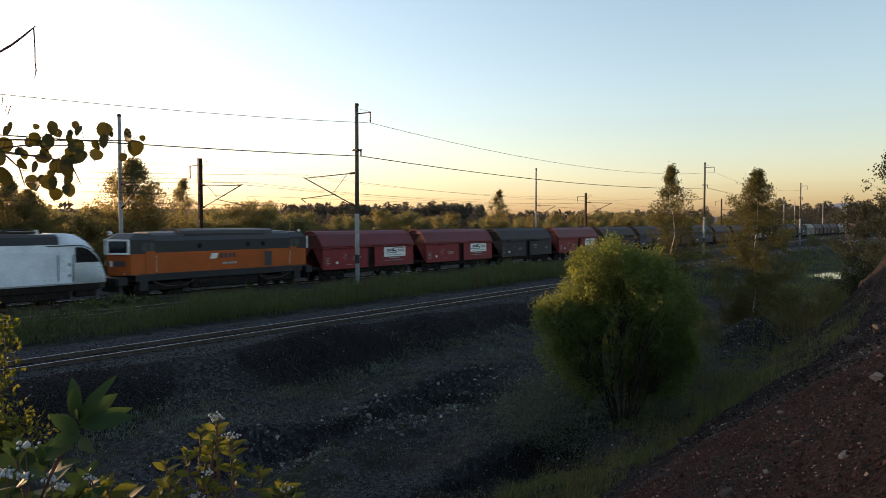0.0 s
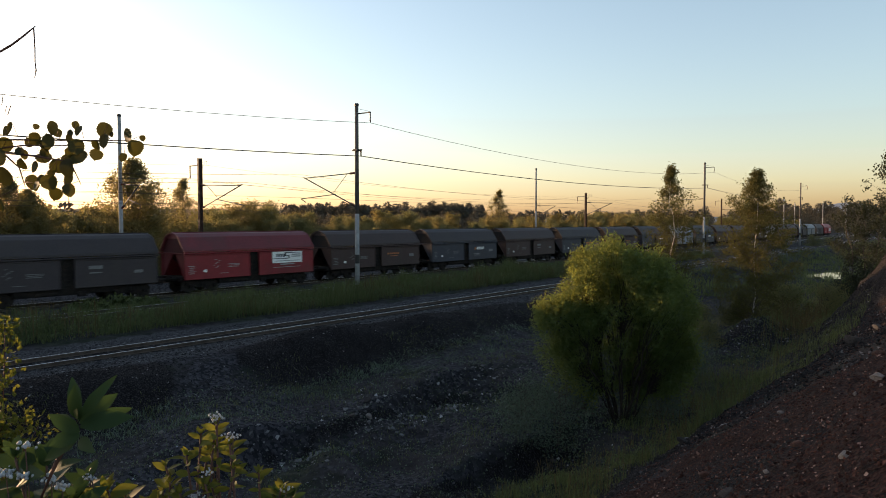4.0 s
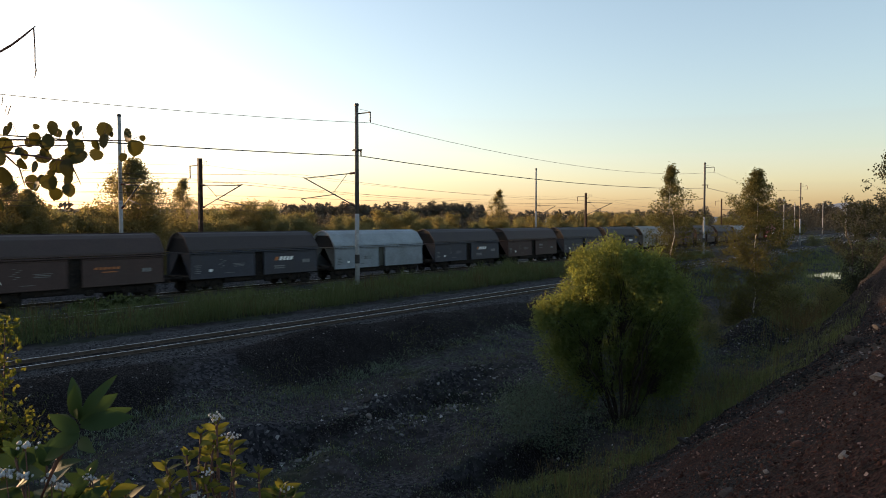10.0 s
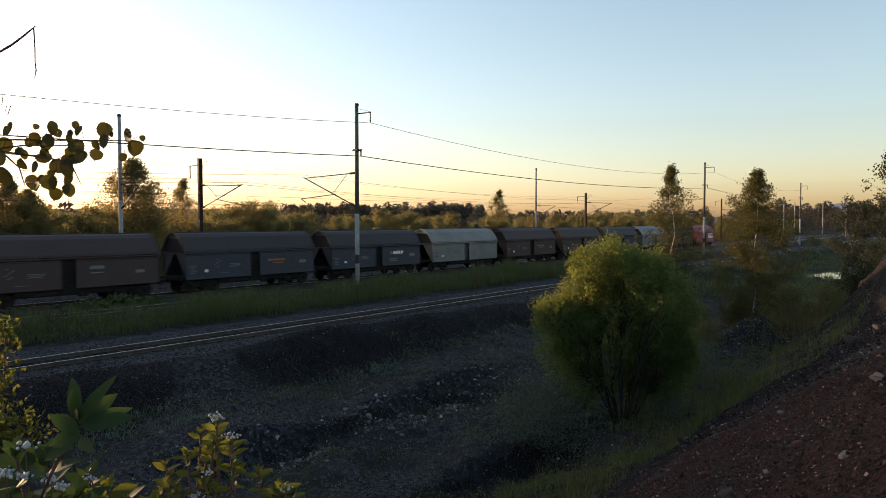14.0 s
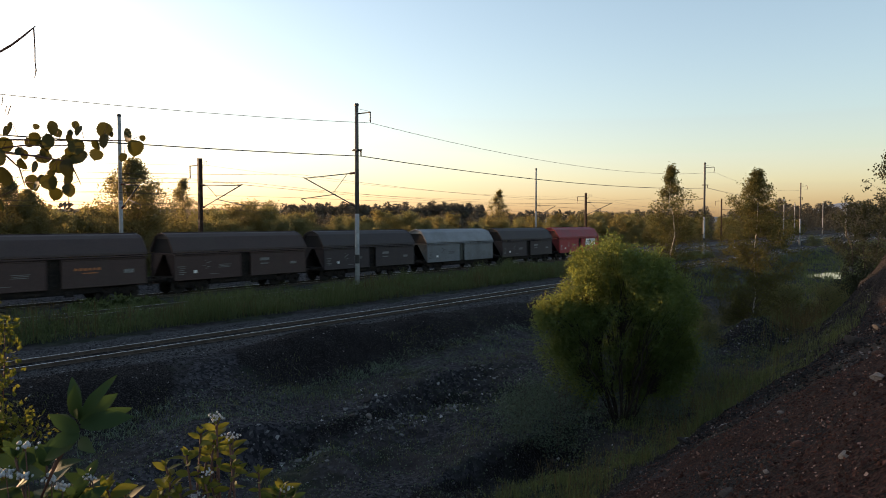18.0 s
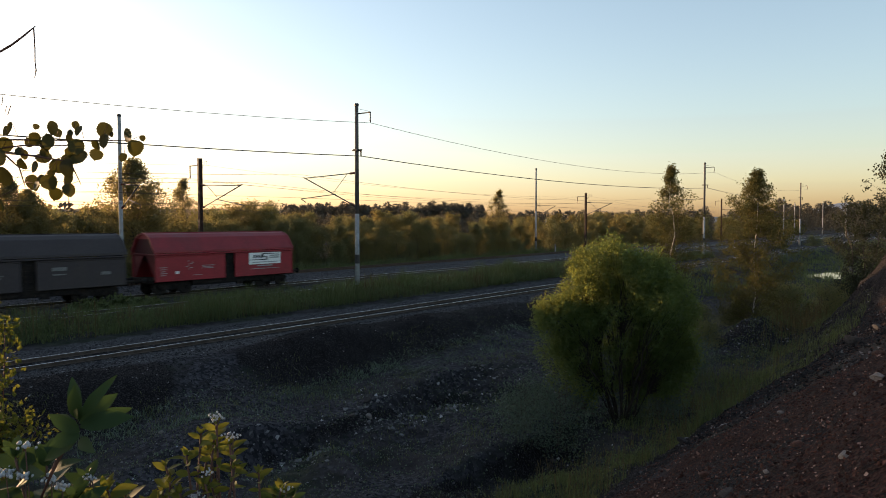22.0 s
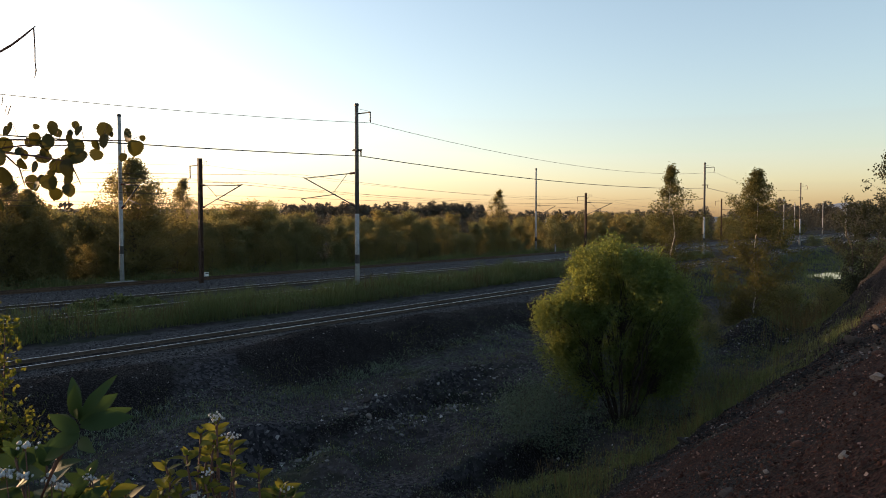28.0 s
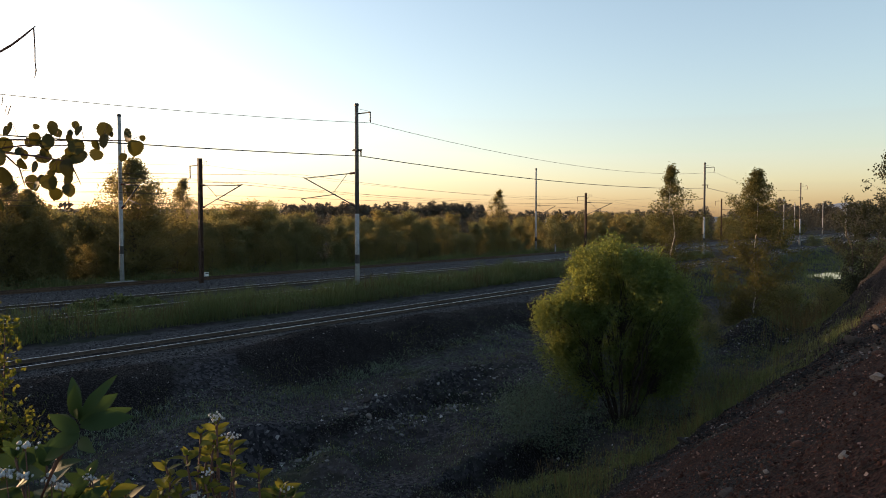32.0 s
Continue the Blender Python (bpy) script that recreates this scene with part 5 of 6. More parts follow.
# the two birches behind it
BIRCH_A = ((0.0, 0.08, 0.16, 0.32, 0.47, 0.62, 0.74, 0.80, 0.86, 0.93, 1.0), (1.2, 2.4, 3.6, 4.0, 3.8, 3.1, 2.4, 2.5, 2.0, 0.9, 0.05))
BIRCH_B = ((0.0, 0.15, 0.35, 0.55, 0.70, 0.78, 0.86, 0.93, 1.0), (1.2, 2.6, 3.2, 3.1, 2.6, 1.8, 1.1, 0.6, 0.05))
w1, c1 = crown_tree(21, 11.9, lambda u: float(np.interp(u, *BIRCH_A)), 0.085, 210, 19, 0.135, 0.095, M_BIRCHLEAF, M_BIRCH, 0.07, 0.15, 0.55, lift=0.75, uneven=0.22, bias=0.82)
plant("birch_tree", "slender birch with white trunk and yellowing leaves above the dirt floor", "tree", "birches on the dirt floor", w1, c1, pose(20.6, 46.0, -2.5, 0, 0, 40), 0.88)
w2, c2 = crown_tree(22, 12.7, lambda u: float(np.interp(u, *BIRCH_B)), 0.09, 160, 16, 0.135, 0.095, M_BIRCHLEAF, M_BIRCH, 0.12, 0.15, 0.5, lift=0.85, uneven=0.2, bias=0.95)
plant("birch_tree", "thin birch with an open yellowing crown behind the willow", "tree", "birches on the dirt floor", w2, c2, pose(16.8, 51.5, -2.4, 0, 0, 10), 0.88)
# trees on the far flank of the heap
w3, c3 = crown_tree(23, 9.0, lambda u: float(np.interp(u, (0, 0.3, 0.6, 0.8, 1), (1.2, 3.0, 2.9, 2.1, 0.6))), 0.10, 54, 22, 0.17, 0.14, M_POPLAR, M_BARK, 0.15, 0.22, 0.1, stems=3, uneven=0.25, lift=0.8, sub=4)
plant("poplar_tree", "dark leafy young poplar on the flank of the heap", "tree", "trees on the heap", w3, c3, Matrix.Translation(ground_at(41, 35.6)), 0.98)
w4, c4 = crown_tree(24, 13.0, lambda u: float(np.interp(u, (0, 0.3, 0.6, 0.85, 1), (1.0, 3.0, 3.3, 2.2, 0.5))), 0.13, 60, 20, 0.18, 0.15, M_POPLAR, M_BIRCH, 0.25, 0.2, 0.2, lift=0.8, uneven=0.25, sub=3)
plant("poplar_tree", "tall sparse poplar with a pale trunk on the heap", "tree", "trees on the heap", w4, c4, Matrix.Translation(ground_at(46.5, 37.3)), 0.98)

# low bushes at the foot of the heap and by the branch track
wb, cb = crown_tree(25, 2.2, lambda u: 1.5 * (1 - u * 0.5), 0.04, 26, 40, 0.10, 0.06, M_WOODLEAF, M_BARK, 0.05, 0.28, 0.0, stems=4)
for k, (s, lat, z, label) in enumerate(((15.5, 31.0, 0.8, "low dark bush below the birch"), (25.5, 30.0, 0.95, "low dark bush round the birch trunk"),
                                        (29, 32.2, 1.2, "low dark bush at the heap's foot"), (148, 12.5, 1.3, "round dark bush beside the branch track"), (155, 14.6, 1.0, "round dark bush beside the branch track"), (33, 30.5, 1.1, "low dark bush on the dirt floor"),
                                        (21.5, 28.2, 0.9, "low dark bush on the dirt floor"), (38, 33.6, 1.2, "low dark bush at the heap's foot"), (5.5, 31.4, 0.7, "low dark bush beside the willow"))):
    plant("bush", label, "bush", "low bushes", wb, cb, Matrix.Translation(ground_at(s, lat)) @ pose(0, 0, 0, 0, 0, k * 77), z * 0.9)


# ---- the woods beyond the line ----
KINDS = []
for k in range(6):
    r = random.Random(50 + k)
    wide = (0.34, 0.42, 0.26, 0.38, 0.30, 0.46)[k]
    KINDS.append(crown_tree(60 + k, 6.0, lambda u, wide=wide: 6.0 * wide * (0.25 + 0.75 * math.sin(math.pi * min(1, 0.18 + u * 0.82)) ** 0.8), 0.10, 44, 30, 0.17, 0.125,
                            M_WOODLEAF2 if k in (1, 3) else M_WOODLEAF, M_BARK, 0.04, 0.30, 0.1, stems=1 + k % 3, sub=4, bias=0.9))
WOODS = "trees of the woods beyond the line"
LABELS = ("dense green bush-like tree at the edge of the woods", "yellowing broad tree at the edge of the woods", "slim green tree at the edge of the woods")


def wood_tree(k, s, lat, h, turn):
    w, c = KINDS[k]
    p = ground_at(s, lat)
    return plant("tree", LABELS[1 if k in (1, 3) else 2 if k in (2, 4) else 0], "tree", WOODS, w, c, Matrix.Translation(p) @ pose(0, 0, 0, 0, 0, turn), h / 6.8)


r = random.Random(5)
# single trees that stand out above the rest
wt, ct = crown_tree(81, 12.0, lambda u: float(np.interp(u, (0, 0.3, 0.55, 0.75, 0.86, 0.94, 1), (4.6, 5.2, 4.6, 3.3, 2.1, 1.0, 0.1))), 0.16, 230, 20, 0.20, 0.14, M_WOODLEAF2, M_BARK, 0.10, 0.26, 0.1, lift=0.8, uneven=0.4, bias=1.05)
ws, cs_ = crown_tree(82, 12.0, lambda u: float(np.interp(u, (0, 0.3, 0.6, 0.8, 0.92, 1), (3.2, 3.9, 3.0, 1.7, 0.8, 0.1))), 0.14, 130, 15, 0.19, 0.13, M_WOODLEAF2, M_BARK, 0.12, 0.22, 0.1, lift=0.9, uneven=0.3, bias=1.25)
for s, lat, top, label in ((-3.0, -19, 11.6, "tall cone-shaped tree at the edge of the woods"), (4.7, -26, 10.4, "tall slim tree in the woods"), (-13.2, -19, 9.0, "tall dark tree at the edge of the woods"),
                           (-11.6, -20, 8.2, "tall dark tree at the edge of the woods"), (66.4, -26, 11.6, "tall lone tree standing over the woods")):
    plant("tree", label, "tree", "tall trees over the woods", wt if s < 0 else ws, ct if s < 0 else cs_, Matrix.Translation(ground_at(s, lat)) @ pose(0, 0, 0, 0, 0, s * 40), (top + 0.8) / 13.65)
for k, (s, lat, h) in enumerate(((13.2, -30, 8.4), (15.6, -31, 8.8), (17.8, -30, 8.0), (20.5, -34, 8.8))):
    wood_tree((1, 3, 0, 2)[k], s, lat, h, k * 67)
s = -110.0
while s < 300:
    step = 3.4 if s < -58 else 1.9 if s < -14 else 2.3 if s < 60 else 4.0 if s < 150 else 8.0
    for row, (lo, hi, ha, hb) in enumerate(((-19.5, -17.2, 2.6, 4.4), (-27, -20, 5.0, 6.3), (-42, -28, 6.0, 7.6))):
        if row == 2 and s > 60 and r.random() < 0.35:
            continue
        shrink = 1.0 if s < 100 else 1.15
        lat = r.uniform(lo, hi)
        # out to the side, unseen: made taller so their shade lies on the heap
        k = s - 0.37 * (lat + 18)
        tall = 0.9 if k < -40 else 1.9 if k < -26 else 0.95 if k < -13 else 1.15 if k < -4 else 1.05
        # invented low gap among the unseen trees lets sun reach the willow
        if -26 < k < -13 and row:
            ha, hb = (5.6, 6.2) if row == 1 else (6.3, 6.9)
            # raised again here to keep sun off the wagon ends
            if k > -18.0:
                ha, hb = ha + 1.8, hb + 2.1
        wood_tree(r.randrange(6), s + r.uniform(-1, 1), lat - (3 if s > 75 and row == 0 else 0), r.uniform(ha, hb) * tall * shrink, r.uniform(0, 360))
    s += step


# distant woods: uncountable trees in one piece
def far_woods():
    r = rng(77)
    cs, sizes = [], []

    def belt(n, az0, az1, d0, d1, h0, h1):
        az = np.arctan(0.795 * np.tan(np.radians(r.uniform(az0, az1, n))))
        d = r.uniform(d0, d1, n)
        hh = (r.uniform(h0, h1, n) * (0.85 + 0.3 * r.random(n)) - 5.4) * 0.795 + 4.9
        for a, dd, h in zip(az, d, hh):
            cs.append((math.sin(a) * dd, math.cos(a) * dd, h))
    belt(300, -50, 8, 170, 330, 6, 10.5)
    belt(420, -16, 4, 330, 420, 13, 17)
    belt(330, 3, 48, 330, 520, 9, 14.5)
    belt(260, 28, 46, 520, 700, 15, 24)
    belt(160, -75, -30, 120, 260, 6, 10)
    pts, ln = [], []
    for x, y, h in cs:
        n = 330 if h > 12 else 210
        u = r.random(n) ** 0.8
        rad = h * 0.26 * np.sqrt(np.clip(1.05 - u, 0, 1)) * (0.6 + 0.6 * r.random(n))
        a = r.uniform(0, 2 * math.pi, n)
        pts.append(np.stack([x + np.cos(a) * rad, y + np.sin(a) * rad, -1.0 + h * (0.12 + 0.88 * u)], -1))
        ln.append(np.full(n, h * (0.05 if h > 12 else 0.066)))
    pts, ln = np.concatenate(pts), np.concatenate(ln)
    v, f = leaf_quads(pts, 1.0, 0.85, 78, 0.0)
    # each tuft in the measure of its tree
    v = v.reshape(-1, 5, 3)
    v = (v - v[:, :1]) * ln[:, None, None] * 1.1 + v[:, :1]
    tagged(new("far_woods", sheet("far_woods", v.reshape(-1, 3), f, M_FARLEAF, False)), "dark distant woods along the horizon", "woods", kind="stuff")


far_woods()


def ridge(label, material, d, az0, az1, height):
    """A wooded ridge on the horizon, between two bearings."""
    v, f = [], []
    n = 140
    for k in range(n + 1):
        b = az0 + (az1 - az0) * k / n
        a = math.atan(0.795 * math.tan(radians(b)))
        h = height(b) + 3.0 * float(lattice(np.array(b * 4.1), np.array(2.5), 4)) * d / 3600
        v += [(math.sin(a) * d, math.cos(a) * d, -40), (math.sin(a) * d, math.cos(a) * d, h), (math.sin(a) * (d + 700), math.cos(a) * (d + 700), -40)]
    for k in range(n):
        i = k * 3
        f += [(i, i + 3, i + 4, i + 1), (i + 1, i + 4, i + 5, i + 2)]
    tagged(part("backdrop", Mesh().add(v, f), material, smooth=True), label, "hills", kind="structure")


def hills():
    # distance haze is put into both base colours: blue hills, brown ridge
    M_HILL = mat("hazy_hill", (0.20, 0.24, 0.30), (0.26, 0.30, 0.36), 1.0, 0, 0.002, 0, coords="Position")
    M_RIDGE = mat("hazy_ridge", (0.30, 0.215, 0.14), (0.36, 0.26, 0.17), 1.0, 0, 0.004, 0, coords="Position")
    ridge("hills on the horizon, coloured blue with haze", M_HILL, 3600.0, 5, 58, lambda b: 18 + 18 * float(lattice(np.array(b * 0.11), np.array(0.5), 3)) + 62 * math.exp(-((b - 36) / 3.0) ** 2))
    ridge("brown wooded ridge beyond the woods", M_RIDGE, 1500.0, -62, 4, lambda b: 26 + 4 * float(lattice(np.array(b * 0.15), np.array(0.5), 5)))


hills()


# ---- grass ----
def blades(name, label, spots, h, w, seed, material, lean=0.25, stem=False):
    """Blades as narrow bent strips at (s, lat) spots."""
    r = rng(seed)
    s, lat = spots
    x, y = line(s, lat)
    z = land(s, lat)
    n = len(s)
    hh = h * r.uniform(0.45, 1.15, n) * (0.15 + 2.6 * fbm(s * 0.45, lat * 0.6, seed + 90) ** 1.8)
    a = r.uniform(0, 2 * math.pi, n)
    b = a + r.uniform(1.2, 1.9, n)
    ln = r.uniform(0.2, 1.0, n) * lean * hh
    ww = w * r.uniform(0.6, 1.3, n)
    p = np.stack([x, y, z - 0.03], -1)
    side = np.stack([np.cos(b), np.sin(b), 0 * b], -1) * ww[:, None] / 2
    mid = p + np.stack([np.cos(a) * ln * 0.3, np.sin(a) * ln * 0.3, hh * 0.6], -1)
    top = p + np.stack([np.cos(a) * ln, np.sin(a) * ln, hh], -1)
    k = 0.75
    v = np.stack([p - side, p + side, mid + side * k, mid - side * k, top + side * (1.6 if stem else 0.1), top - side * (1.6 if stem else 0.1)], 1).reshape(-1, 3)
    i = np.arange(n)[:, None] * 6
    f = np.concatenate([i + np.array([[0, 1, 2, 3]]), i + np.array([[3, 2, 4, 5]])], 0)
    return tagged(new(name, sheet(name, v, f, material, False)), label, "grass", kind="stuff")


def patch(n, s0, s1, l0, l1, seed, clump=0.5, near=1.0):
    """Places for blades, thicker in clumps; near > 1 crowds them towards s0."""
    r = rng(seed)
    s = s0 + (s1 - s0) * r.random(n) ** near
    lat = r.uniform(l0, l1, n)
    keep = fbm(s * 0.8, lat * 0.9, seed) + r.uniform(-0.25, 0.25, n) > clump
    return s[keep], lat[keep]


blades("grass", "strip of tall green grass between the tracks", patch(62000, -30, 80, 7.5, 10.3, 1, 0.38, 1.5), 0.62, 0.026, 2, M_GRASS, 0.7)
blades("grass", "tall grass hiding the rails of the side track", patch(22000, -9, 30, 7.3, 9.4, 3, 0.46), 0.85, 0.026, 4, M_GRASS, 0.6)
blades("grass", "grass grown over the side track", patch(26000, -13.5, 60, 4.7, 7.6, 51, 0.40, 1.4), 0.55, 0.024, 52, M_GRASS, 0.6)
blades("grass", "dry seed stalks in the grass strip", patch(9000, -28, 60, 7.4, 10.4, 5, 0.50, 1.3), 0.95, 0.016, 6, M_DRYGRASS, 0.2, True)
blades("grass", "weeds between the main and side tracks", patch(26000, -18, 60, 1.9, 4.9, 7, 0.52, 1.4), 0.38, 0.022, 8, M_GRASS)
blades("grass", "grass verge at the edge of the woods", patch(60000, -40, 110, -17.5, -13.0, 9, 0.40, 1.4), 0.7, 0.03, 10, M_GRASS)
blades("grass", "dry grass at the edge of the woods", patch(16000, -40, 90, -17.5, -14.0, 11, 0.5, 1.3), 0.8, 0.016, 12, M_DRYGRASS, 0.2, True)
blades("grass", "green grass along the foot of the heap", patch(80000, -16, 55, 33.0, 36.5, 13, 0.60, 1.5), 0.38, 0.015, 14, M_GRASS, 0.5)
blades("grass", "dry grass stalks along the foot of the heap", patch(7000, -14, 55, 33.4, 36.6, 15, 0.54, 1.2), 0.8, 0.009, 16, M_DRYGRASS, 0.3, True)
blades("grass", "sparse weeds on the dirt floor", patch(90000, -30, 40, 18.5, 34.0, 17, 0.57, 1.2), 0.15, 0.018, 18, M_GRASS, 0.8)
blades("grass", "green weeds along the foot of the coal bank", patch(18000, -18, 16, 20.0, 22.8, 23, 0.56), 0.13, 0.04, 24, M_SAPLING, 1.2)
blades("grass", "grass on the land beyond the branch track", patch(60000, 40, 240, 16.5, 40.0, 19, 0.40, 1.4), 0.55, 0.06, 20, M_GRASS)


def leafy(name, label, spots, h, length, width, seed, material):
    """Herbs: small leaves at all heights among the grass, in clumps."""
    r = rng(seed)
    s, lat = spots
    x, y = line(s, lat)
    hh = h * (0.2 + 2.4 * fbm(s * 0.45, lat * 0.6, seed + 40) ** 1.8) * r.random(len(s)) ** 0.7
    v, f = leaf_quads(np.stack([x, y, land(s, lat) + hh], -1), length, width, seed, -0.4)
    return tagged(new(name, sheet(name, v, f, material, False)), label, "herbs", kind="stuff")


leafy("herbs", "leafy green herbs among the grass between the tracks", patch(34000, -30, 80, 7.4, 10.2, 31, 0.44, 1.5), 0.62, 0.14, 0.06, 32, M_HERB)
leafy("herbs", "leafy green herbs at the edge of the woods", patch(26000, -40, 100, -17.6, -13.2, 33, 0.44, 1.4), 0.8, 0.18, 0.09, 34, M_HERB)
leafy("herbs", "leafy green herbs along the foot of the heap", patch(22000, -14, 50, 32.6, 36.2, 35, 0.50, 1.4), 0.40, 0.09, 0.04, 36, M_HERB)
leafy("herbs", "small grey-green herbs scattered on the dirt floor", patch(26000, -24, 30, 19.5, 33.0, 37, 0.56, 1.2), 0.10, 0.08, 0.05, 38, M_SAPLING)


def weed_clump(s, lat, size, seed):
    """A low mound of broad green leaves between the tracks."""
    r = rng(seed)
    n = 420
    a, u = r.uniform(0, 2 * math.pi, n), r.random(n) ** 0.5
    pts = np.stack([np.cos(a) * u * 1.25, np.sin(a) * u * 0.7, 0.55 * (1 - u ** 2) * r.uniform(0.25, 1.0, n)], -1) * size
    v, f = leaf_quads(pts, 0.20 * size, 0.15 * size, seed, -0.3)
    stems = Mesh()
    for k in range(12):
        w = k * 0.52
        stems.tube([(0.1 * math.cos(w), 0.1 * math.sin(w), -0.05), (0.7 * size * math.cos(w), 0.4 * size * math.sin(w), 0.35 * size)], 0.008, 5)
    ob = thing("weed_clump", "low clump of broad green weeds beside the rails", "weed", "weeds by the rails", Matrix.Translation(ground_at(s, lat)) @ pose(0, 0, 0, 0, 0, 45))
    part("stem", stems, M_GRASS, ob)
    part("foliage", sheet("foliage", v, f, M_GRASS, False), None, ob)


weed_clump(-10.3, 3.2, 1.3, 5)
weed_clump(-11.9, 3.0, 1.1, 6)
weed_clump(-8.7, 3.5, 0.95, 7)
wu, cu_ = crown_tree(26, 1.6, lambda u: 1.7 * (1 - u * 0.4), 0.03, 26, 12, 0.10, 0.055, M_SAPLING, M_BARK, 0.04, 0.30, 0.0, stems=5)
for k, (s, lat, size) in enumerate(((-2.6, 30.2, 0.75), (-1.2, 29.2, 0.85), (0.4, 29.0, 0.75), (8.5, 32.6, 0.7), (12.0, 31.5, 0.8), (-2.2, 31.6, 0.8), (-0.9, 31.0, 0.9), (-3.6, 31.2, 0.6), (0.6, 31.2, 0.8), (3.2, 33.6, 0.7), (1.8, 33.9, 0.6))):
    plant("bush", "low grey-green sapling bush at the willow's foot", "bush", "saplings round the willow", wu, cu_, Matrix.Translation(ground_at(s, lat)) @ pose(0, 0, 0, 0, 0, k * 51), size)
# ---- stones ----
def stone_data(seed, material, flat=0.7):
    r = random.Random(seed)
    bm = bmesh.new()
    bmesh.ops.create_icosphere(bm, subdivisions=3, radius=0.5)
    cuts = [(Vector((r.uniform(-1, 1), r.uniform(-1, 1), r.uniform(-1, 1))).normalized(), r.uniform(0.26, 0.42)) for _ in range(9)]
    for v in bm.verts:
        for n, d in cuts:
            e = v.co.dot(n)
            if e > d:
                v.co -= n * (e - d)
        v.co += Vector((r.uniform(-1, 1), r.uniform(-1, 1), r.uniform(-1, 1))) * 0.018
        v.co.z *= flat
    me = bpy.data.meshes.new("stone")
    bm.to_mesh(me)
    bm.free()
    me.materials.append(material)
    return me


SHAPES = {m.name: [stone_data(k + 10 * i, m) for k in range(4)] for i, m in enumerate((M_STONE, M_PALESTONE, M_REDSTONE, M_COALSTONE))}


def stone(s, lat, size, material, seed, label, name="stone"):
    r = random.Random(seed)
    p = ground_at(s, lat)
    ob = new(name, SHAPES[material.name][seed % 4])
    ob.matrix_basis = Matrix.LocRotScale(p + Vector((0, 0, size * 0.10)), Euler((r.uniform(-.5, .5), r.uniform(-.5, .5), r.uniform(0, 6.3))), (size * r.uniform(0.8, 1.3), size * r.uniform(0.7, 1.1), size * r.uniform(0.7, 1.1)))
    return tagged(ob, label, "stone", "stones on the heap and floor")


# single stones that stand out
for k, (s, lat, size, m, label) in enumerate((
        (5.9, 40.0, 0.72, M_STONE, "large weathered grey block lying on the heap"), (-12.7, 41.3, 0.20, M_STONE, "brown angular stone on the slag slope"), (-13.7, 42.8, 0.15, M_PALESTONE, "pale broken stone on the slag slope"),
        (-10.8, 42.7, 0.22, M_PALESTONE, "pale flat stone on the slag slope"), (-10.5, 42.4, 0.08, M_PALESTONE, "small pale stone on the slag slope"), (-13.1, 41.9, 0.085, M_PALESTONE, "small pale stone on the slag slope"),
        (-3.1, 36.9, 0.32, M_STONE, "flat grey stone at the slope's foot"), (-4.4, 42.0, 0.35, M_REDSTONE, "red burnt slag lump on the slope"), (-7.5, 40.7, 0.18, M_PALESTONE, "pale stone on the slag slope"),
        (-6.6, 25.1, 0.34, M_PALESTONE, "pale stone on the worn step of the floor"), (-8.5, 26.7, 0.40, M_STONE, "flat grey stone on the dirt floor"), (-0.6, 25.1, 0.30, M_PALESTONE, "pale stone on the dirt floor"),
        (-3.0, 25.6, 0.24, M_PALESTONE, "white flat stone on the dirt floor"), (6.7, 40.6, 0.45, M_STONE, "grey stone beside the large block"), (-2.9, 31.9, 0.3, M_STONE, "grey stone above the ditch"), (-10.4, 40.2, 0.22, M_REDSTONE, "reddish stone on the slope"),
        (-12.1, 42.0, 0.16, M_REDSTONE, "reddish stone on the slope"), (-9.2, 41.2, 0.15, M_STONE, "brown stone on the slope"), (-14.0, 22.5, 0.22, M_PALESTONE, "pale stone on the dirt floor"), (-6.0, 24.2, 0.36, M_STONE, "grey stone on the worn step"),
        (-7.3, 24.9, 0.26, M_STONE, "grey stone on the worn step"), (24, 33.6, 0.45, M_PALESTONE, "curved pale lump at the heap's foot"))):
    stone(s, lat, size, m, 100 + k, label)


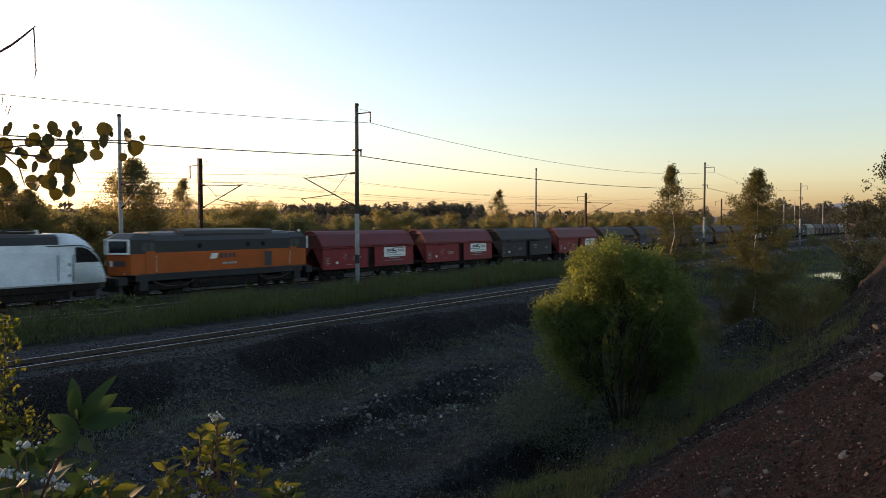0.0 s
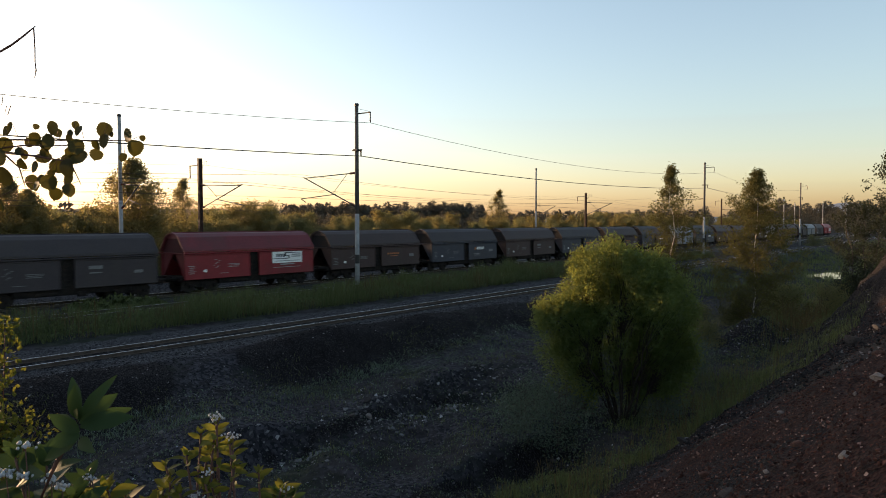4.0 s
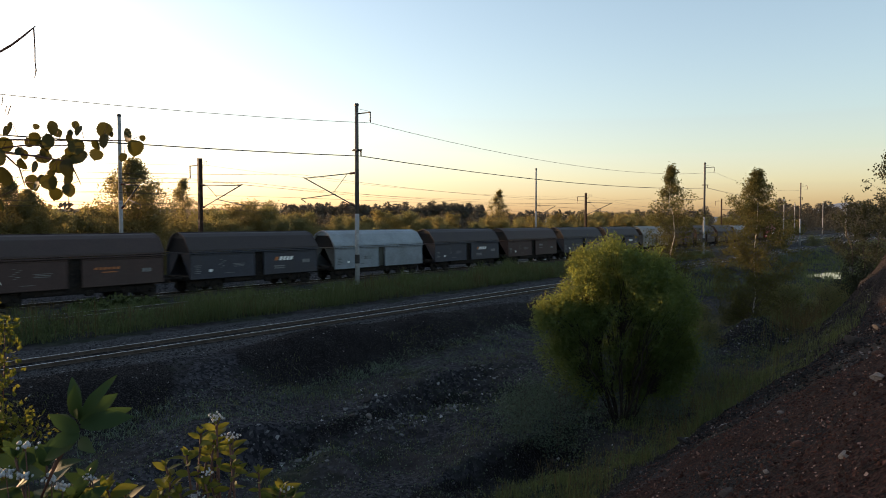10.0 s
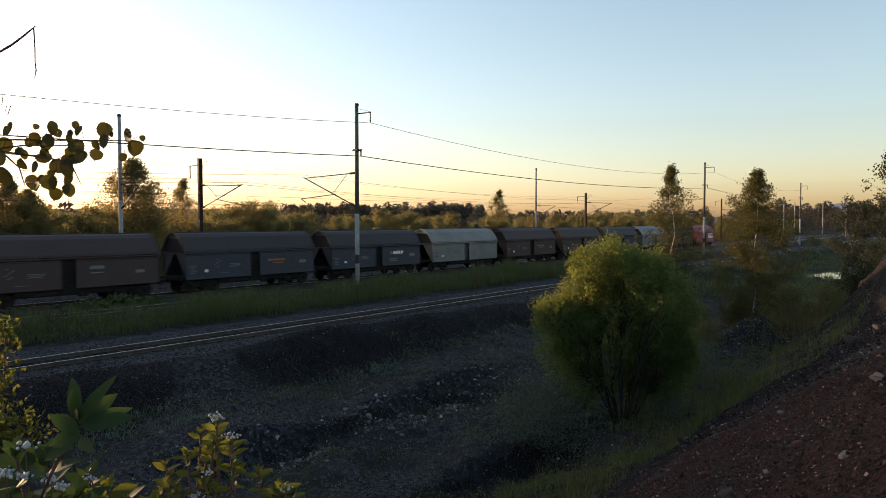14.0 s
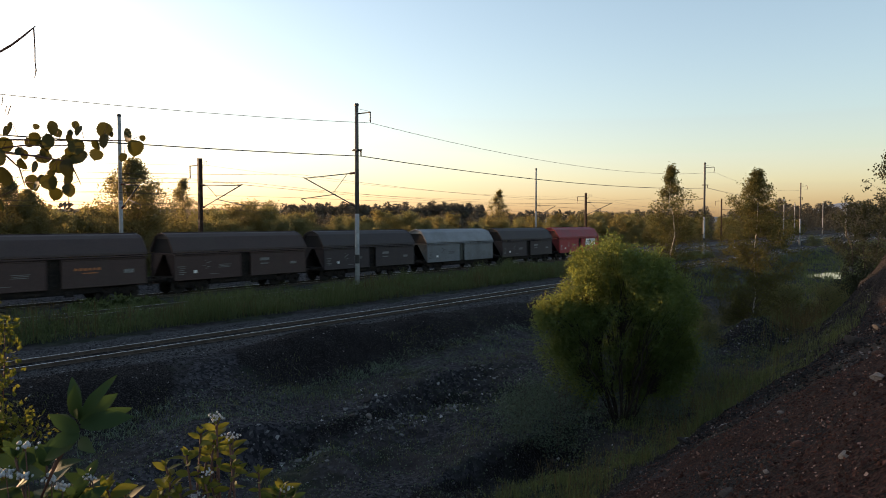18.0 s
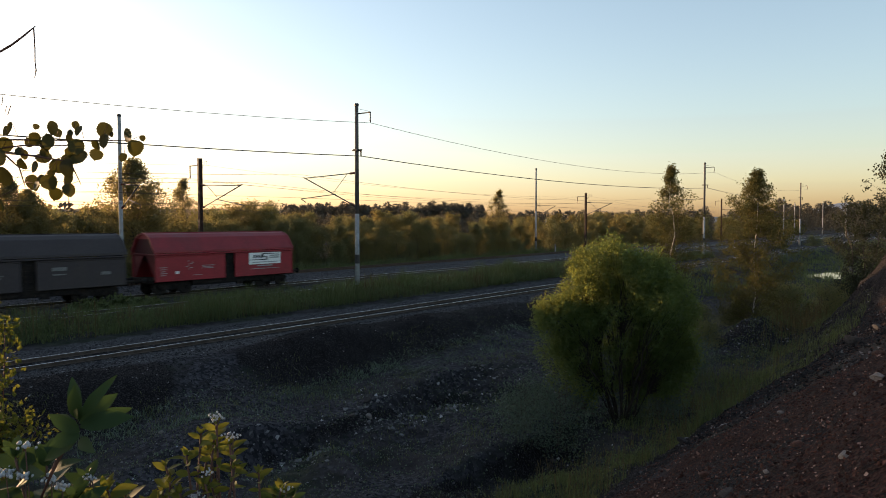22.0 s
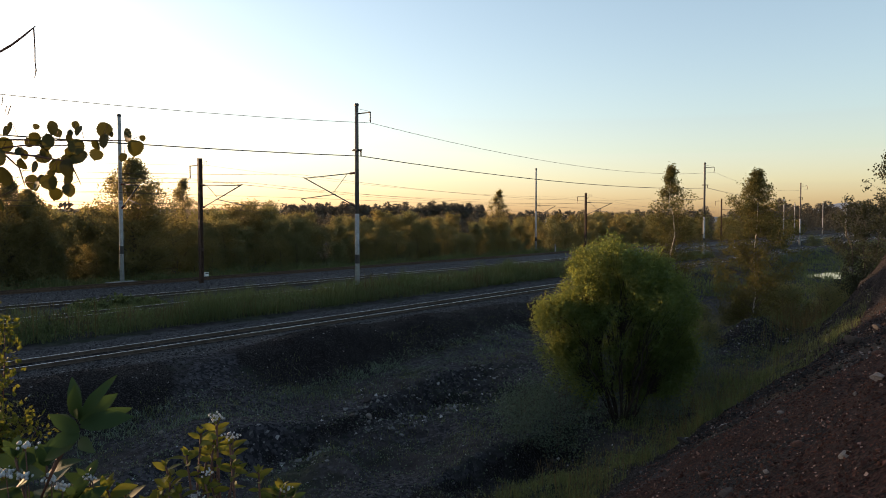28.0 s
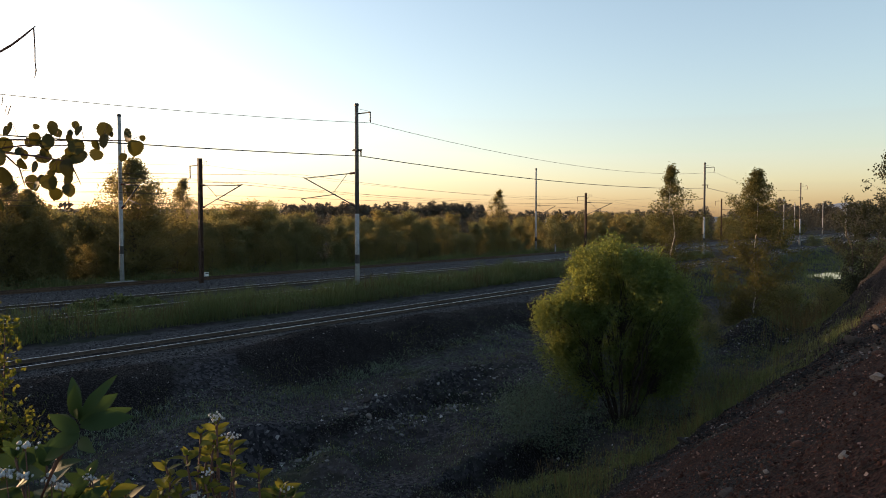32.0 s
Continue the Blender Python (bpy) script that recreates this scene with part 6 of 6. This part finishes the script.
def rubble(name, label, n, s0, s1, l0, l1, size, seed, material, near=1.0, power=3.0, clump=0.0):
    """Loose broken stone as one piece: small six-cornered lumps."""
    r = rng(seed)
    s = s0 + (s1 - s0) * r.random(n) ** near
    lat = r.uniform(l0, l1, n)
    if clump:
        k = fbm(s * 0.5, lat * 0.5, seed) + r.uniform(-.15, .15, n) > clump
        s, lat = s[k], lat[k]
        n = len(s)
    x, y = line(s, lat)
    c = np.stack([x, y, land(s, lat)], -1)
    d = (size * (0.25 + 1.6 * r.random(n) ** power))[:, None, None]
    o = np.array([[1, 0, 0], [-1, 0, 0], [0, 1, 0], [0, -1, 0], [0, 0, 1], [0, 0, -1.0]])[None] * r.uniform(0.55, 1.2, (n, 6, 1)) + r.normal(size=(n, 6, 3)) * 0.22
    q = unit(r.normal(size=(n, 4)))
    a, b, cc, dd = q.T
    rot = np.stack([np.stack([1 - 2 * (cc**2 + dd**2), 2 * (b*cc - a*dd), 2 * (b*dd + a*cc)], -1), np.stack([2 * (b*cc + a*dd), 1 - 2 * (b**2 + dd**2), 2 * (cc*dd - a*b)], -1),
                    np.stack([2 * (b*dd - a*cc), 2 * (cc*dd + a*b), 1 - 2 * (b**2 + cc**2)], -1)], 1)
    v = np.einsum("nij,nkj->nki", rot, o * d * 0.5) * np.array([1, 1, 0.8]) + c[:, None]
    t = np.array([[0, 2, 4], [2, 1, 4], [1, 3, 4], [3, 0, 4], [2, 0, 5], [1, 2, 5], [3, 1, 5], [0, 3, 5]])
    f = (np.arange(n)[:, None, None] * 6 + t[None]).reshape(-1, 3)
    return tagged(new(name, sheet(name, v.reshape(-1, 3), f, material, False)), label, "rubble", kind="stuff")


def island_mat(name, cols, rough=0.9):
    """Loose stones: each lump takes its own shade."""
    m = bpy.data.materials.new(name)
    m.use_nodes = True
    n, l = m.node_tree.nodes, m.node_tree.links
    geo = n.new("ShaderNodeNewGeometry")
    ramp = n.new("ShaderNodeValToRGB")
    ramp.color_ramp.elements[0].color, ramp.color_ramp.elements[1].color = (*cols[0], 1), (*cols[-1], 1)
    for k, c in enumerate(cols[1:-1]):
        e = ramp.color_ramp.elements.new(0.5 + 0.42 * k)
        e.color = (*c, 1)
    no = n.new("ShaderNodeTexNoise")
    no.inputs["Scale"].default_value = 35
    l.new(geo.outputs["Position"], no.inputs["Vector"])
    hs = n.new("ShaderNodeHueSaturation")
    mr = n.new("ShaderNodeMapRange")
    mr.inputs["To Min"].default_value, mr.inputs["To Max"].default_value = 0.6, 1.4
    l.new(no.outputs["Fac"], mr.inputs["Value"])
    l.new(mr.outputs[0], hs.inputs["Value"])
    l.new(geo.outputs["Random Per Island"], ramp.inputs[0])
    l.new(ramp.outputs[0], hs.inputs["Color"])
    l.new(hs.outputs[0], n["Principled BSDF"].inputs["Base Color"])
    n["Principled BSDF"].inputs["Roughness"].default_value = rough
    n["Principled BSDF"].inputs["Specular IOR Level"].default_value = 0.1
    return m


M_SLAGBITS = island_mat("slag_bits", ((0.019, 0.010, 0.0085), (0.046, 0.022, 0.017), (0.105, 0.046, 0.034), (0.32, 0.22, 0.18)))
M_GREYBITS = island_mat("grey_bits", ((0.008, 0.008, 0.009), (0.034, 0.034, 0.037), (0.095, 0.095, 0.10), (0.34, 0.34, 0.36)))
M_COALBITS = island_mat("coal_bits", ((0.006, 0.005, 0.005), (0.014, 0.012, 0.012), (0.030, 0.027, 0.028), (0.24, 0.235, 0.24)))
M_PALEBITS = island_mat("pale_bits", ((0.03, 0.029, 0.03), (0.085, 0.082, 0.084), (0.18, 0.175, 0.175), (0.46, 0.45, 0.45)))
M_BALLASTBITS = island_mat("ballast_bits", ((0.016, 0.0155, 0.0165), (0.047, 0.045, 0.048), (0.095, 0.092, 0.096), (0.18, 0.175, 0.175)))
rubble("slag_rubble", "loose reddish burnt slag covering the slope", 110000, -17.5, 16, 37.0, 44.2, 0.032, 1, M_SLAGBITS, 1.8, 2.5)
rubble("slag_rubble", "coarse slag lumps on the slope", 1500, -17, 20, 36.5, 44.0, 0.075, 2, M_SLAGBITS, 1.4)
rubble("slag_rubble", "dark clinker on the far part of the slope", 22000, -4, 34, 36.8, 44.0, 0.07, 12, M_COALBITS, 1.2, 2.5)
rubble("grey_rubble", "grey rubble at the slope's foot and on the floor", 60000, -30, 40, 19.5, 37.8, 0.06, 3, M_GREYBITS, 1.3, 3.0, 0.34)
rubble("coal_rubble", "coal and stone spill on the bank below the branch track", 44000, -30, 45, 15.8, 21.0, 0.06, 4, M_COALBITS, 1.2, 3.0)
rubble("stone_spill", "pale stone spill along the worn step", 2200, -12.5, 2.5, 24.2, 26.8, 0.14, 5, M_PALEBITS, 1.0, 4.0, 0.3)
rubble("stone_spill", "pale stones scattered over the dirt floor", 1600, -22, 12, 21.5, 33.0, 0.10, 13, M_PALEBITS, 1.0, 4.0, 0.36)
rubble("track_ballast", "crushed grey stone ballast under the branch track", 36000, -28, 34, 11.2, 16.4, 0.065, 6, M_BALLASTBITS, 1.2, 1.2)
rubble("track_ballast", "crushed grey stone ballast under the main tracks", 40000, -28, 45, -12.6, 3.0, 0.08, 7, M_BALLASTBITS, 1.2, 1.2)

# standing water in the hollow
pool = Mesh()
ring = []
for k in range(40):
    a = 2 * math.pi * k / 40
    rr = 1 + 0.25 * math.sin(3 * a + 1) + 0.12 * math.sin(7 * a)
    wx, wy = line(80 + math.cos(a) * 6.5 * rr, 26.6 + math.sin(a) * 2.1 * rr)
    ring.append((float(wx), float(wy), -2.46))
pool.add(ring, [tuple(range(40))])
tagged(part("water", pool, M_WATER), "bright still puddle in the hollow", "water", kind="structure")


# ---- leaves close to the camera ----
def leaf_shape(length, width, curl, tip=1.0, round_=False):
    """One leaf along +X, folded on its rib, with a slightly wavy edge; as points and quads."""
    n = 12
    v, f = [], []
    for k in range(n + 1):
        u = k / n
        w = (math.sin(math.pi * min(u * 1.0, 1)) ** (0.55 if round_ else 0.8)) * (1 - 0.35 * u if not round_ else 1) * width / 2 * (1 + (0.13 if round_ else 0.05) * math.sin(k * 5.1 + width * 900))
        z = -curl * length * u * u
        v += [(u * length, 0, z), (u * length, w, z + w * 0.28), (u * length, -w, z + w * 0.28)]
    for k in range(n):
        i = k * 3
        f += [(i, i + 3, i + 4, i + 1), (i, i + 2, i + 5, i + 3)]
    return v, f


def put_leaf(m, at, d, up, length, width, curl, round_=False):
    d = Vector(d).normalized()
    side = Vector(up).cross(d)
    if side.length < 1e-3:
        side = Vector((1, 0, 0))
    side.normalize()
    nrm = d.cross(side)
    rot = Matrix((d, side, nrm)).transposed()
    v, f = leaf_shape(length, width, curl, round_=round_)
    m.add([Vector(at) + rot @ Vector(p) for p in v], f)


def dogwood(label, tips, root, seed, leaf, berries=()):
    """A shrub of red stems: each tip is a place with a rosette of leaves."""
    r = random.Random(seed)
    ob = thing("dogwood_shrub", label, "shrub", "dogwood before the camera")
    wood = Mesh()
    if seed in (2, 4):
        tips = tips + [(x + r.uniform(-.05, .05), y + r.uniform(-.05, .08), z - r.uniform(0.01, 0.07)) for x, y, z in tips]
    for i, (x, y, z) in enumerate(tips):
        tip = Vector((x, y, z))
        rt = Vector(root) + Vector((r.uniform(-.06, .06), r.uniform(-.06, .06), 0))
        path = limb(wood, rt, tip, 0.008, 0.0028, seed * 9 + i, 0.10, 7, 0.05)
        fol = Mesh()
        ax = (path[-1] - path[-2]).normalized()
        for tier, back in ((0, 0.0), (1, 0.006), (2, 0.03), (3, 0.065), (4, 0.12), (5, 0.19)):
            back *= leaf / 0.08
            p = tip - ax * back
            for j in (0, 1):
                w = (0.25 if tier % 2 == 0 else 1.75) + j * math.pi + r.uniform(-.45, .45)
                d = Vector((math.cos(w), math.sin(w) * 0.8, (1.5, 1.0, 0.7, 0.35, 0.2, 0.0)[tier] + r.uniform(-.25, .25)))
                ln = leaf * (0.62, 0.85, 1.1, 1.15, 1.0, 0.9)[tier] * r.uniform(0.8, 1.15)
                put_leaf(fol, p, d, (r.uniform(-.5, .5), -0.6 + r.uniform(-.5, .5), 0.8), ln, ln * 0.56 * r.uniform(0.8, 1.1), r.uniform(0.05, 0.4))
        part("foliage", fol, M_YELLOWLEAF if seed == 2 or (seed == 4 and i % 2) else M_DOGWOOD, ob, smooth=True)
    for i, (x, y, z, n) in enumerate(berries):
        b = Mesh()
        wood.tube([Vector(root).lerp(Vector((x, y, z)), 0.6), (x, y, z - 0.004)], 0.0016, 5)
        for k in range(n if seed == 3 else n * 2):
            c = Vector((x + r.gauss(0, 0.012), y + r.gauss(0, 0.010), z + r.gauss(0, 0.005)))
            e = r.uniform(0.0034, 0.0052) if seed == 3 else r.uniform(0.0022, 0.0036)
            b.lathe([(-e, e * 0.3), (-e * 0.75, e * 0.75), (0, e), (e * 0.75, e * 0.75), (e, e * 0.3)], 8, "z", c)
        part("berries", b, M_BERRY, ob, "cluster of small white berries", smooth=True)
    part("stem", wood, M_TWIG, ob, "thin red-brown stems", smooth=True)
    return ob


GR = ground_at(-19.8, 42.9)


def dogwood_sprig():
    """One upright shoot with a rosette of long pointed leaves."""
    ob = thing("dogwood_shrub", "large-leaved green dogwood sprig standing over the slope", "shrub", "dogwood before the camera")
    tip = Vector((-0.714, 1.358, 4.332))
    stem = Mesh()
    stem.tube([(-0.93, 1.42, GR.z - 0.3), (-0.84, 1.39, 4.10), (-0.765, 1.365, 4.245), (-0.728, 1.36, 4.30), tip + Vector((0, 0, 0.012))], [0.007, 0.006, 0.0045, 0.0035, 0.002], 8)
    part("stem", stem, M_TWIG, ob, "red-brown stem", smooth=True)
    # each leaf: reach sideways, towards the camera, up; width
    for k, (dx, dy, dz, w) in enumerate(((-0.034, 0.03, 0.074, 0.032), (0.061, 0.01, 0.084, 0.029), (-0.002, -0.03, 0.070, 0.040), (0.012, -0.045, 0.036, 0.026), (0.050, 0.05, 0.055, 0.042), (0.092, 0.02, 0.020, 0.047),
                                         (0.078, 0.06, 0.030, 0.040), (-0.078, 0.03, 0.028, 0.032), (-0.050, -0.02, 0.040, 0.034), (-0.046, -0.03, -0.012, 0.040), (-0.076, -0.01, -0.046, 0.034), (0.042, -0.05, -0.006, 0.030))):
        leaf = Mesh()
        d = Vector((dx, dy, dz))
        put_leaf(leaf, tip + Vector((0, 0, 0.006 - 0.004 * k)), d, (0.15 * math.sin(k * 2.1), -1.0, 0.55), d.length, w, 0.12 + 0.05 * (k % 3))
        part("leaf", leaf, M_DOGWOOD, ob, smooth=True)


dogwood_sprig()
dogwood("yellow-green dogwood with small white berries", [(-0.735, 1.974, 4.053), (-0.655, 1.974, 4.098), (-0.8, 1.987, 4.018), (-0.665, 1.924, 3.988), (-0.745, 1.949, 3.953), (-0.6, 1.987, 4.013), (-0.82, 2.012, 3.933), (-0.645, 1.965, 4.145), (-0.61, 1.974, 4.085)], (-0.74, 2.14, GR.z - 0.5), 2, 0.041,
        [(-0.64, 1.962, 4.165, 14), (-0.6, 1.974, 4.108, 12), (-0.7, 1.949, 3.943, 10), (-0.665, 1.949, 4.013, 8)])
dogwood("green dogwood with clusters of white berries", [(-1.07, 1.723, 4.133), (-0.99, 1.723, 4.113), (-1.13, 1.735, 4.073), (-0.94, 1.76, 4.013), (-1.03, 1.76, 3.993)], (-1.05, 1.89, GR.z - 0.4), 3, 0.085,
        [(-1.085, 1.71, 4.098, 26), (-1.03, 1.697, 4.093, 22), (-0.965, 1.697, 4.088, 18), (-0.945, 1.71, 4.063, 18), (-1.035, 1.71, 4.163, 10)])
dogwood("low dogwood sprigs with pale tips", [(-0.955, 1.848, 4.033), (-0.9, 1.848, 4.003), (-0.87, 1.886, 3.973), (-0.52, 2.213, 3.863), (-0.49, 2.238, 3.833)], (-0.8, 2.2, GR.z - 0.5), 4, 0.062,
        [(-0.5, 2.2, 3.868, 8), (-0.93, 1.823, 4.043, 9)])


def yellow_shrub():
    """A small-leaved shrub that leans in from the side."""
    ob = thing("small_leaved_shrub", "small-leaved shrub with yellow sunlit leaves leaning in from the side", "shrub", "")
    r = random.Random(8)
    wood = Mesh()
    root = Vector((-2.15, 2.95, 2.6))
    tips = []
    for k in range(26):
        tip = Vector((-1.95 + r.uniform(-0.15, 0.36) * (1 if k % 3 else 0.6), 2.77 + r.uniform(-.2, .2), 3.773 + 0.56 * r.random() ** 0.8))
        if tip.x > -1.68 and tip.z > 4.13:
            tip.x -= 0.15
        path = limb(wood, root + Vector((0, 0, 0.5 * r.random())), tip, 0.007, 0.0018, 40 + k, 0.14, 6, 0.06)
        tips += [path[4], path[5], path[6], path[5].lerp(path[6], 0.5)]
    pts = cloud(np.array([tuple(t) for t in tips]), 0.034, 34, 9)
    v, f = leaf_quads(pts, 0.028, 0.019, 10, -0.2)
    part("stem", wood, M_TWIG, ob, smooth=True)
    part("foliage", sheet("foliage", v, f, M_YELLOWLEAF, False), None, ob)


yellow_shrub()


def put_aspen(m, at, d, up, size, seed):
    """A round toothed leaf with a short point, folded a little on its rib."""
    r = random.Random(seed)
    d = Vector(d).normalized()
    side = Vector(up).cross(d).normalized()
    rot = Matrix((d, side, d.cross(side))).transposed()
    n, fold, bend, narrow = 18, r.uniform(-0.1, 0.5), r.uniform(-0.3, 0.3), r.uniform(0.72, 1.02)
    v = []
    for k in range(n + 1):
        a = math.pi * k / n
        u = 0.5 - 0.5 * math.cos(a)
        w = 0.52 * narrow * math.sin(a) ** 0.85 * (1.12 - 0.25 * u) * (1 + (0.09 if k % 2 else -0.04) + r.uniform(-0.04, 0.04))
        tip = 0.10 if k == n else 0
        z = bend * u * u
        v += [((u + tip) * size, 0, z * size), ((u + tip) * size, w * size, (z + fold * w) * size), ((u + tip) * size, -w * size, (z + fold * w) * size)]
    f = []
    for k in range(n):
        i = k * 3
        f += [(i, i + 3, i + 4, i + 1), (i, i + 2, i + 5, i + 3)]
    m.add([Vector(at) + rot @ Vector(q) for q in v], f)


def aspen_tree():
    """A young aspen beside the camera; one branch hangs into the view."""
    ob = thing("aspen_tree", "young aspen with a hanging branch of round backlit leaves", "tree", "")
    trunk = Mesh()
    limb(trunk, (-2.5, 2.1, 3.0), (-2.2, 2.515, 6.953), 0.05, 0.015, 3, 0.03, 8)
    part("trunk", trunk, M_BARK, ob, smooth=True)
    r = random.Random(14)
    wood, fol = Mesh(), Mesh()
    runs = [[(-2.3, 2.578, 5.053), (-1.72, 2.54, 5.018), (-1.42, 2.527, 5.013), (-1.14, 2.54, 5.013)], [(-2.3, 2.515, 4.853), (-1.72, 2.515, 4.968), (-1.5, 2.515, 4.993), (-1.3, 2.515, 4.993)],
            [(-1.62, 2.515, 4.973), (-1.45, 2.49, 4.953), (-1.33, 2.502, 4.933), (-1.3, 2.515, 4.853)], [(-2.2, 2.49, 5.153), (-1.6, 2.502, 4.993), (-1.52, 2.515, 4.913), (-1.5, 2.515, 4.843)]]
    nodes = []
    for q in runs:
        wood.tube([Vector(p) for p in q], [0.006, 0.004, 0.0028, 0.0015], 6)
        for a, b in zip(q[:-1], q[1:]):
            a, b = Vector(a), Vector(b)
            n = max(2, int((b - a).length / 0.028))
            nodes += [a.lerp(b, (k + 0.5) / n) for k in range(n) if a.lerp(b, (k + 0.5) / n).x > -1.8]
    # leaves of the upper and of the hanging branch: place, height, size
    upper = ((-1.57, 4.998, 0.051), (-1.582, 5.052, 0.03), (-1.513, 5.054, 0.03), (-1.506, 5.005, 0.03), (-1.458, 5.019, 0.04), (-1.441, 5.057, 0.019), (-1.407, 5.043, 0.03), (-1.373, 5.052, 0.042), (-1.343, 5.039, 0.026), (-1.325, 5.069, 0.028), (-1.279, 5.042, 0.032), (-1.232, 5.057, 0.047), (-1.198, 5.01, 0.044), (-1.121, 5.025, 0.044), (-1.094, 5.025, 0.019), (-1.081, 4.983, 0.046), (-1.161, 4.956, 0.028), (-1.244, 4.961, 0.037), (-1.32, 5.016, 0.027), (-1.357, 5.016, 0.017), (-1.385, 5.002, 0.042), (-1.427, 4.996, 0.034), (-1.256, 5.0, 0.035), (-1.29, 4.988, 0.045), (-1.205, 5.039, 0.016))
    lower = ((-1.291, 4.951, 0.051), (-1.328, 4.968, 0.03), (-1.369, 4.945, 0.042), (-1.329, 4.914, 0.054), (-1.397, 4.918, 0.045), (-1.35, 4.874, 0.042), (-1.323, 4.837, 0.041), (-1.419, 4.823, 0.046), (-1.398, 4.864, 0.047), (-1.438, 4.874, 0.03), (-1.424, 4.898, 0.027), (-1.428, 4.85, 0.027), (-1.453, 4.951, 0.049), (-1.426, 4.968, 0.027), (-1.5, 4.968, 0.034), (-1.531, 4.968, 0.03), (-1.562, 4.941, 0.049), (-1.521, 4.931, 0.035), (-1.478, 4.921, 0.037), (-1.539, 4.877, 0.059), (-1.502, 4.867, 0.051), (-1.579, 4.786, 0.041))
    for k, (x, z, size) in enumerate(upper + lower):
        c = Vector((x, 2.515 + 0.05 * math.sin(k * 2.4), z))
        p = min(nodes, key=lambda n: (n - c).length)
        d = Vector((r.uniform(-0.6, 0.6), r.uniform(-.4, .4), -1 if r.random() < 0.75 else 0.7)).normalized()
        put_aspen(fol, c - d * size * 0.5, d, (r.uniform(-.6, .6), -1, r.uniform(-.5, .5)), size * 1.16, k)
        wood.tube([p, p.lerp(c - d * size * 0.5, 0.5) + Vector((0, 0, -0.004)), c - d * size * 0.5], 0.0009, 4)
    # a withered leaf stalk hangs below, and dry bits stand above
    wood.tube([(-1.36, 2.515, 4.87), (-1.345, 2.515, 4.80), (-1.343, 2.515, 4.775)], [0.001, 0.001, 0.003], 5)
    wood.tube([(-1.572, 2.515, 5.17), (-1.578, 2.515, 5.135)], 0.0016, 5)
    wood.tube([(-1.545, 2.515, 5.135), (-1.558, 2.515, 5.10)], 0.0016, 5)
    part("branch", wood, M_TWIG, ob, smooth=True)
    part("foliage", fol, M_ASPEN, ob, smooth=True)
    dead_twig(ob)


def dead_twig(ob):
    m = Mesh()
    m.tube([(-2.28, 2.515, 4.803), (-1.25, 1.66, 5.053), (-1.04, 1.66, 5.121), (-1.015, 1.66, 5.135), (-0.985, 1.66, 5.157), (-0.958, 1.66, 5.179)], [0.006, 0.0032, 0.0028, 0.0025, 0.0022, 0.0012], 7)
    m.tube([(-0.962, 1.66, 5.175), (-0.96, 1.66, 5.128), (-0.961, 1.661, 5.098), (-0.959, 1.661, 5.075), (-0.963, 1.661, 5.059)], [0.0016, 0.0013, 0.0013, 0.0015, 0.0007], 6)
    m.tube([(-1.03, 1.66, 4.993), (-1.035, 1.66, 4.973)], 0.0008, 5)
    part("dead_twig", m, M_TWIG, ob, "bare dead twig with a hanging end", smooth=True)


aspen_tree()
rubble("heap_rubble", "dark rubble on the mounds at the heap's foot", 9000, 14, 35, 30.0, 35.2, 0.10, 11, M_GREYBITS, 1.0, 3.0)
blades("grass", "tall dry stalks on the rubble mound", patch(900, 19, 27, 33.4, 35.6, 25, 0.40), 1.0, 0.016, 26, M_DRYGRASS, 0.15, True)
blades("grass", "yellow grass on the flank of the dark mound", patch(5000, 6, 20, 36.4, 39.0, 27, 0.5), 0.34, 0.012, 28, M_GRASS, 0.5)


def motions():
    """The train runs along the main line, 46 km/h and slowly gaining."""
    for ob, s11 in TRAIN:
        rows = []
        for t in range(33):
            d = t - 11.0
            s = s11 - (12.792 * d + 0.01504 * d * d)
            xa, ya = line(s - 3.9, 0.0)
            xb, yb = line(s + 3.9, 0.0)
            rows.append((float(t), pose(float(xa + xb) / 2, float(ya + yb) / 2, 0, 0, 0, math.degrees(math.atan2(yb - ya, xb - xa)))))
        walk(ob, rows)


motions()
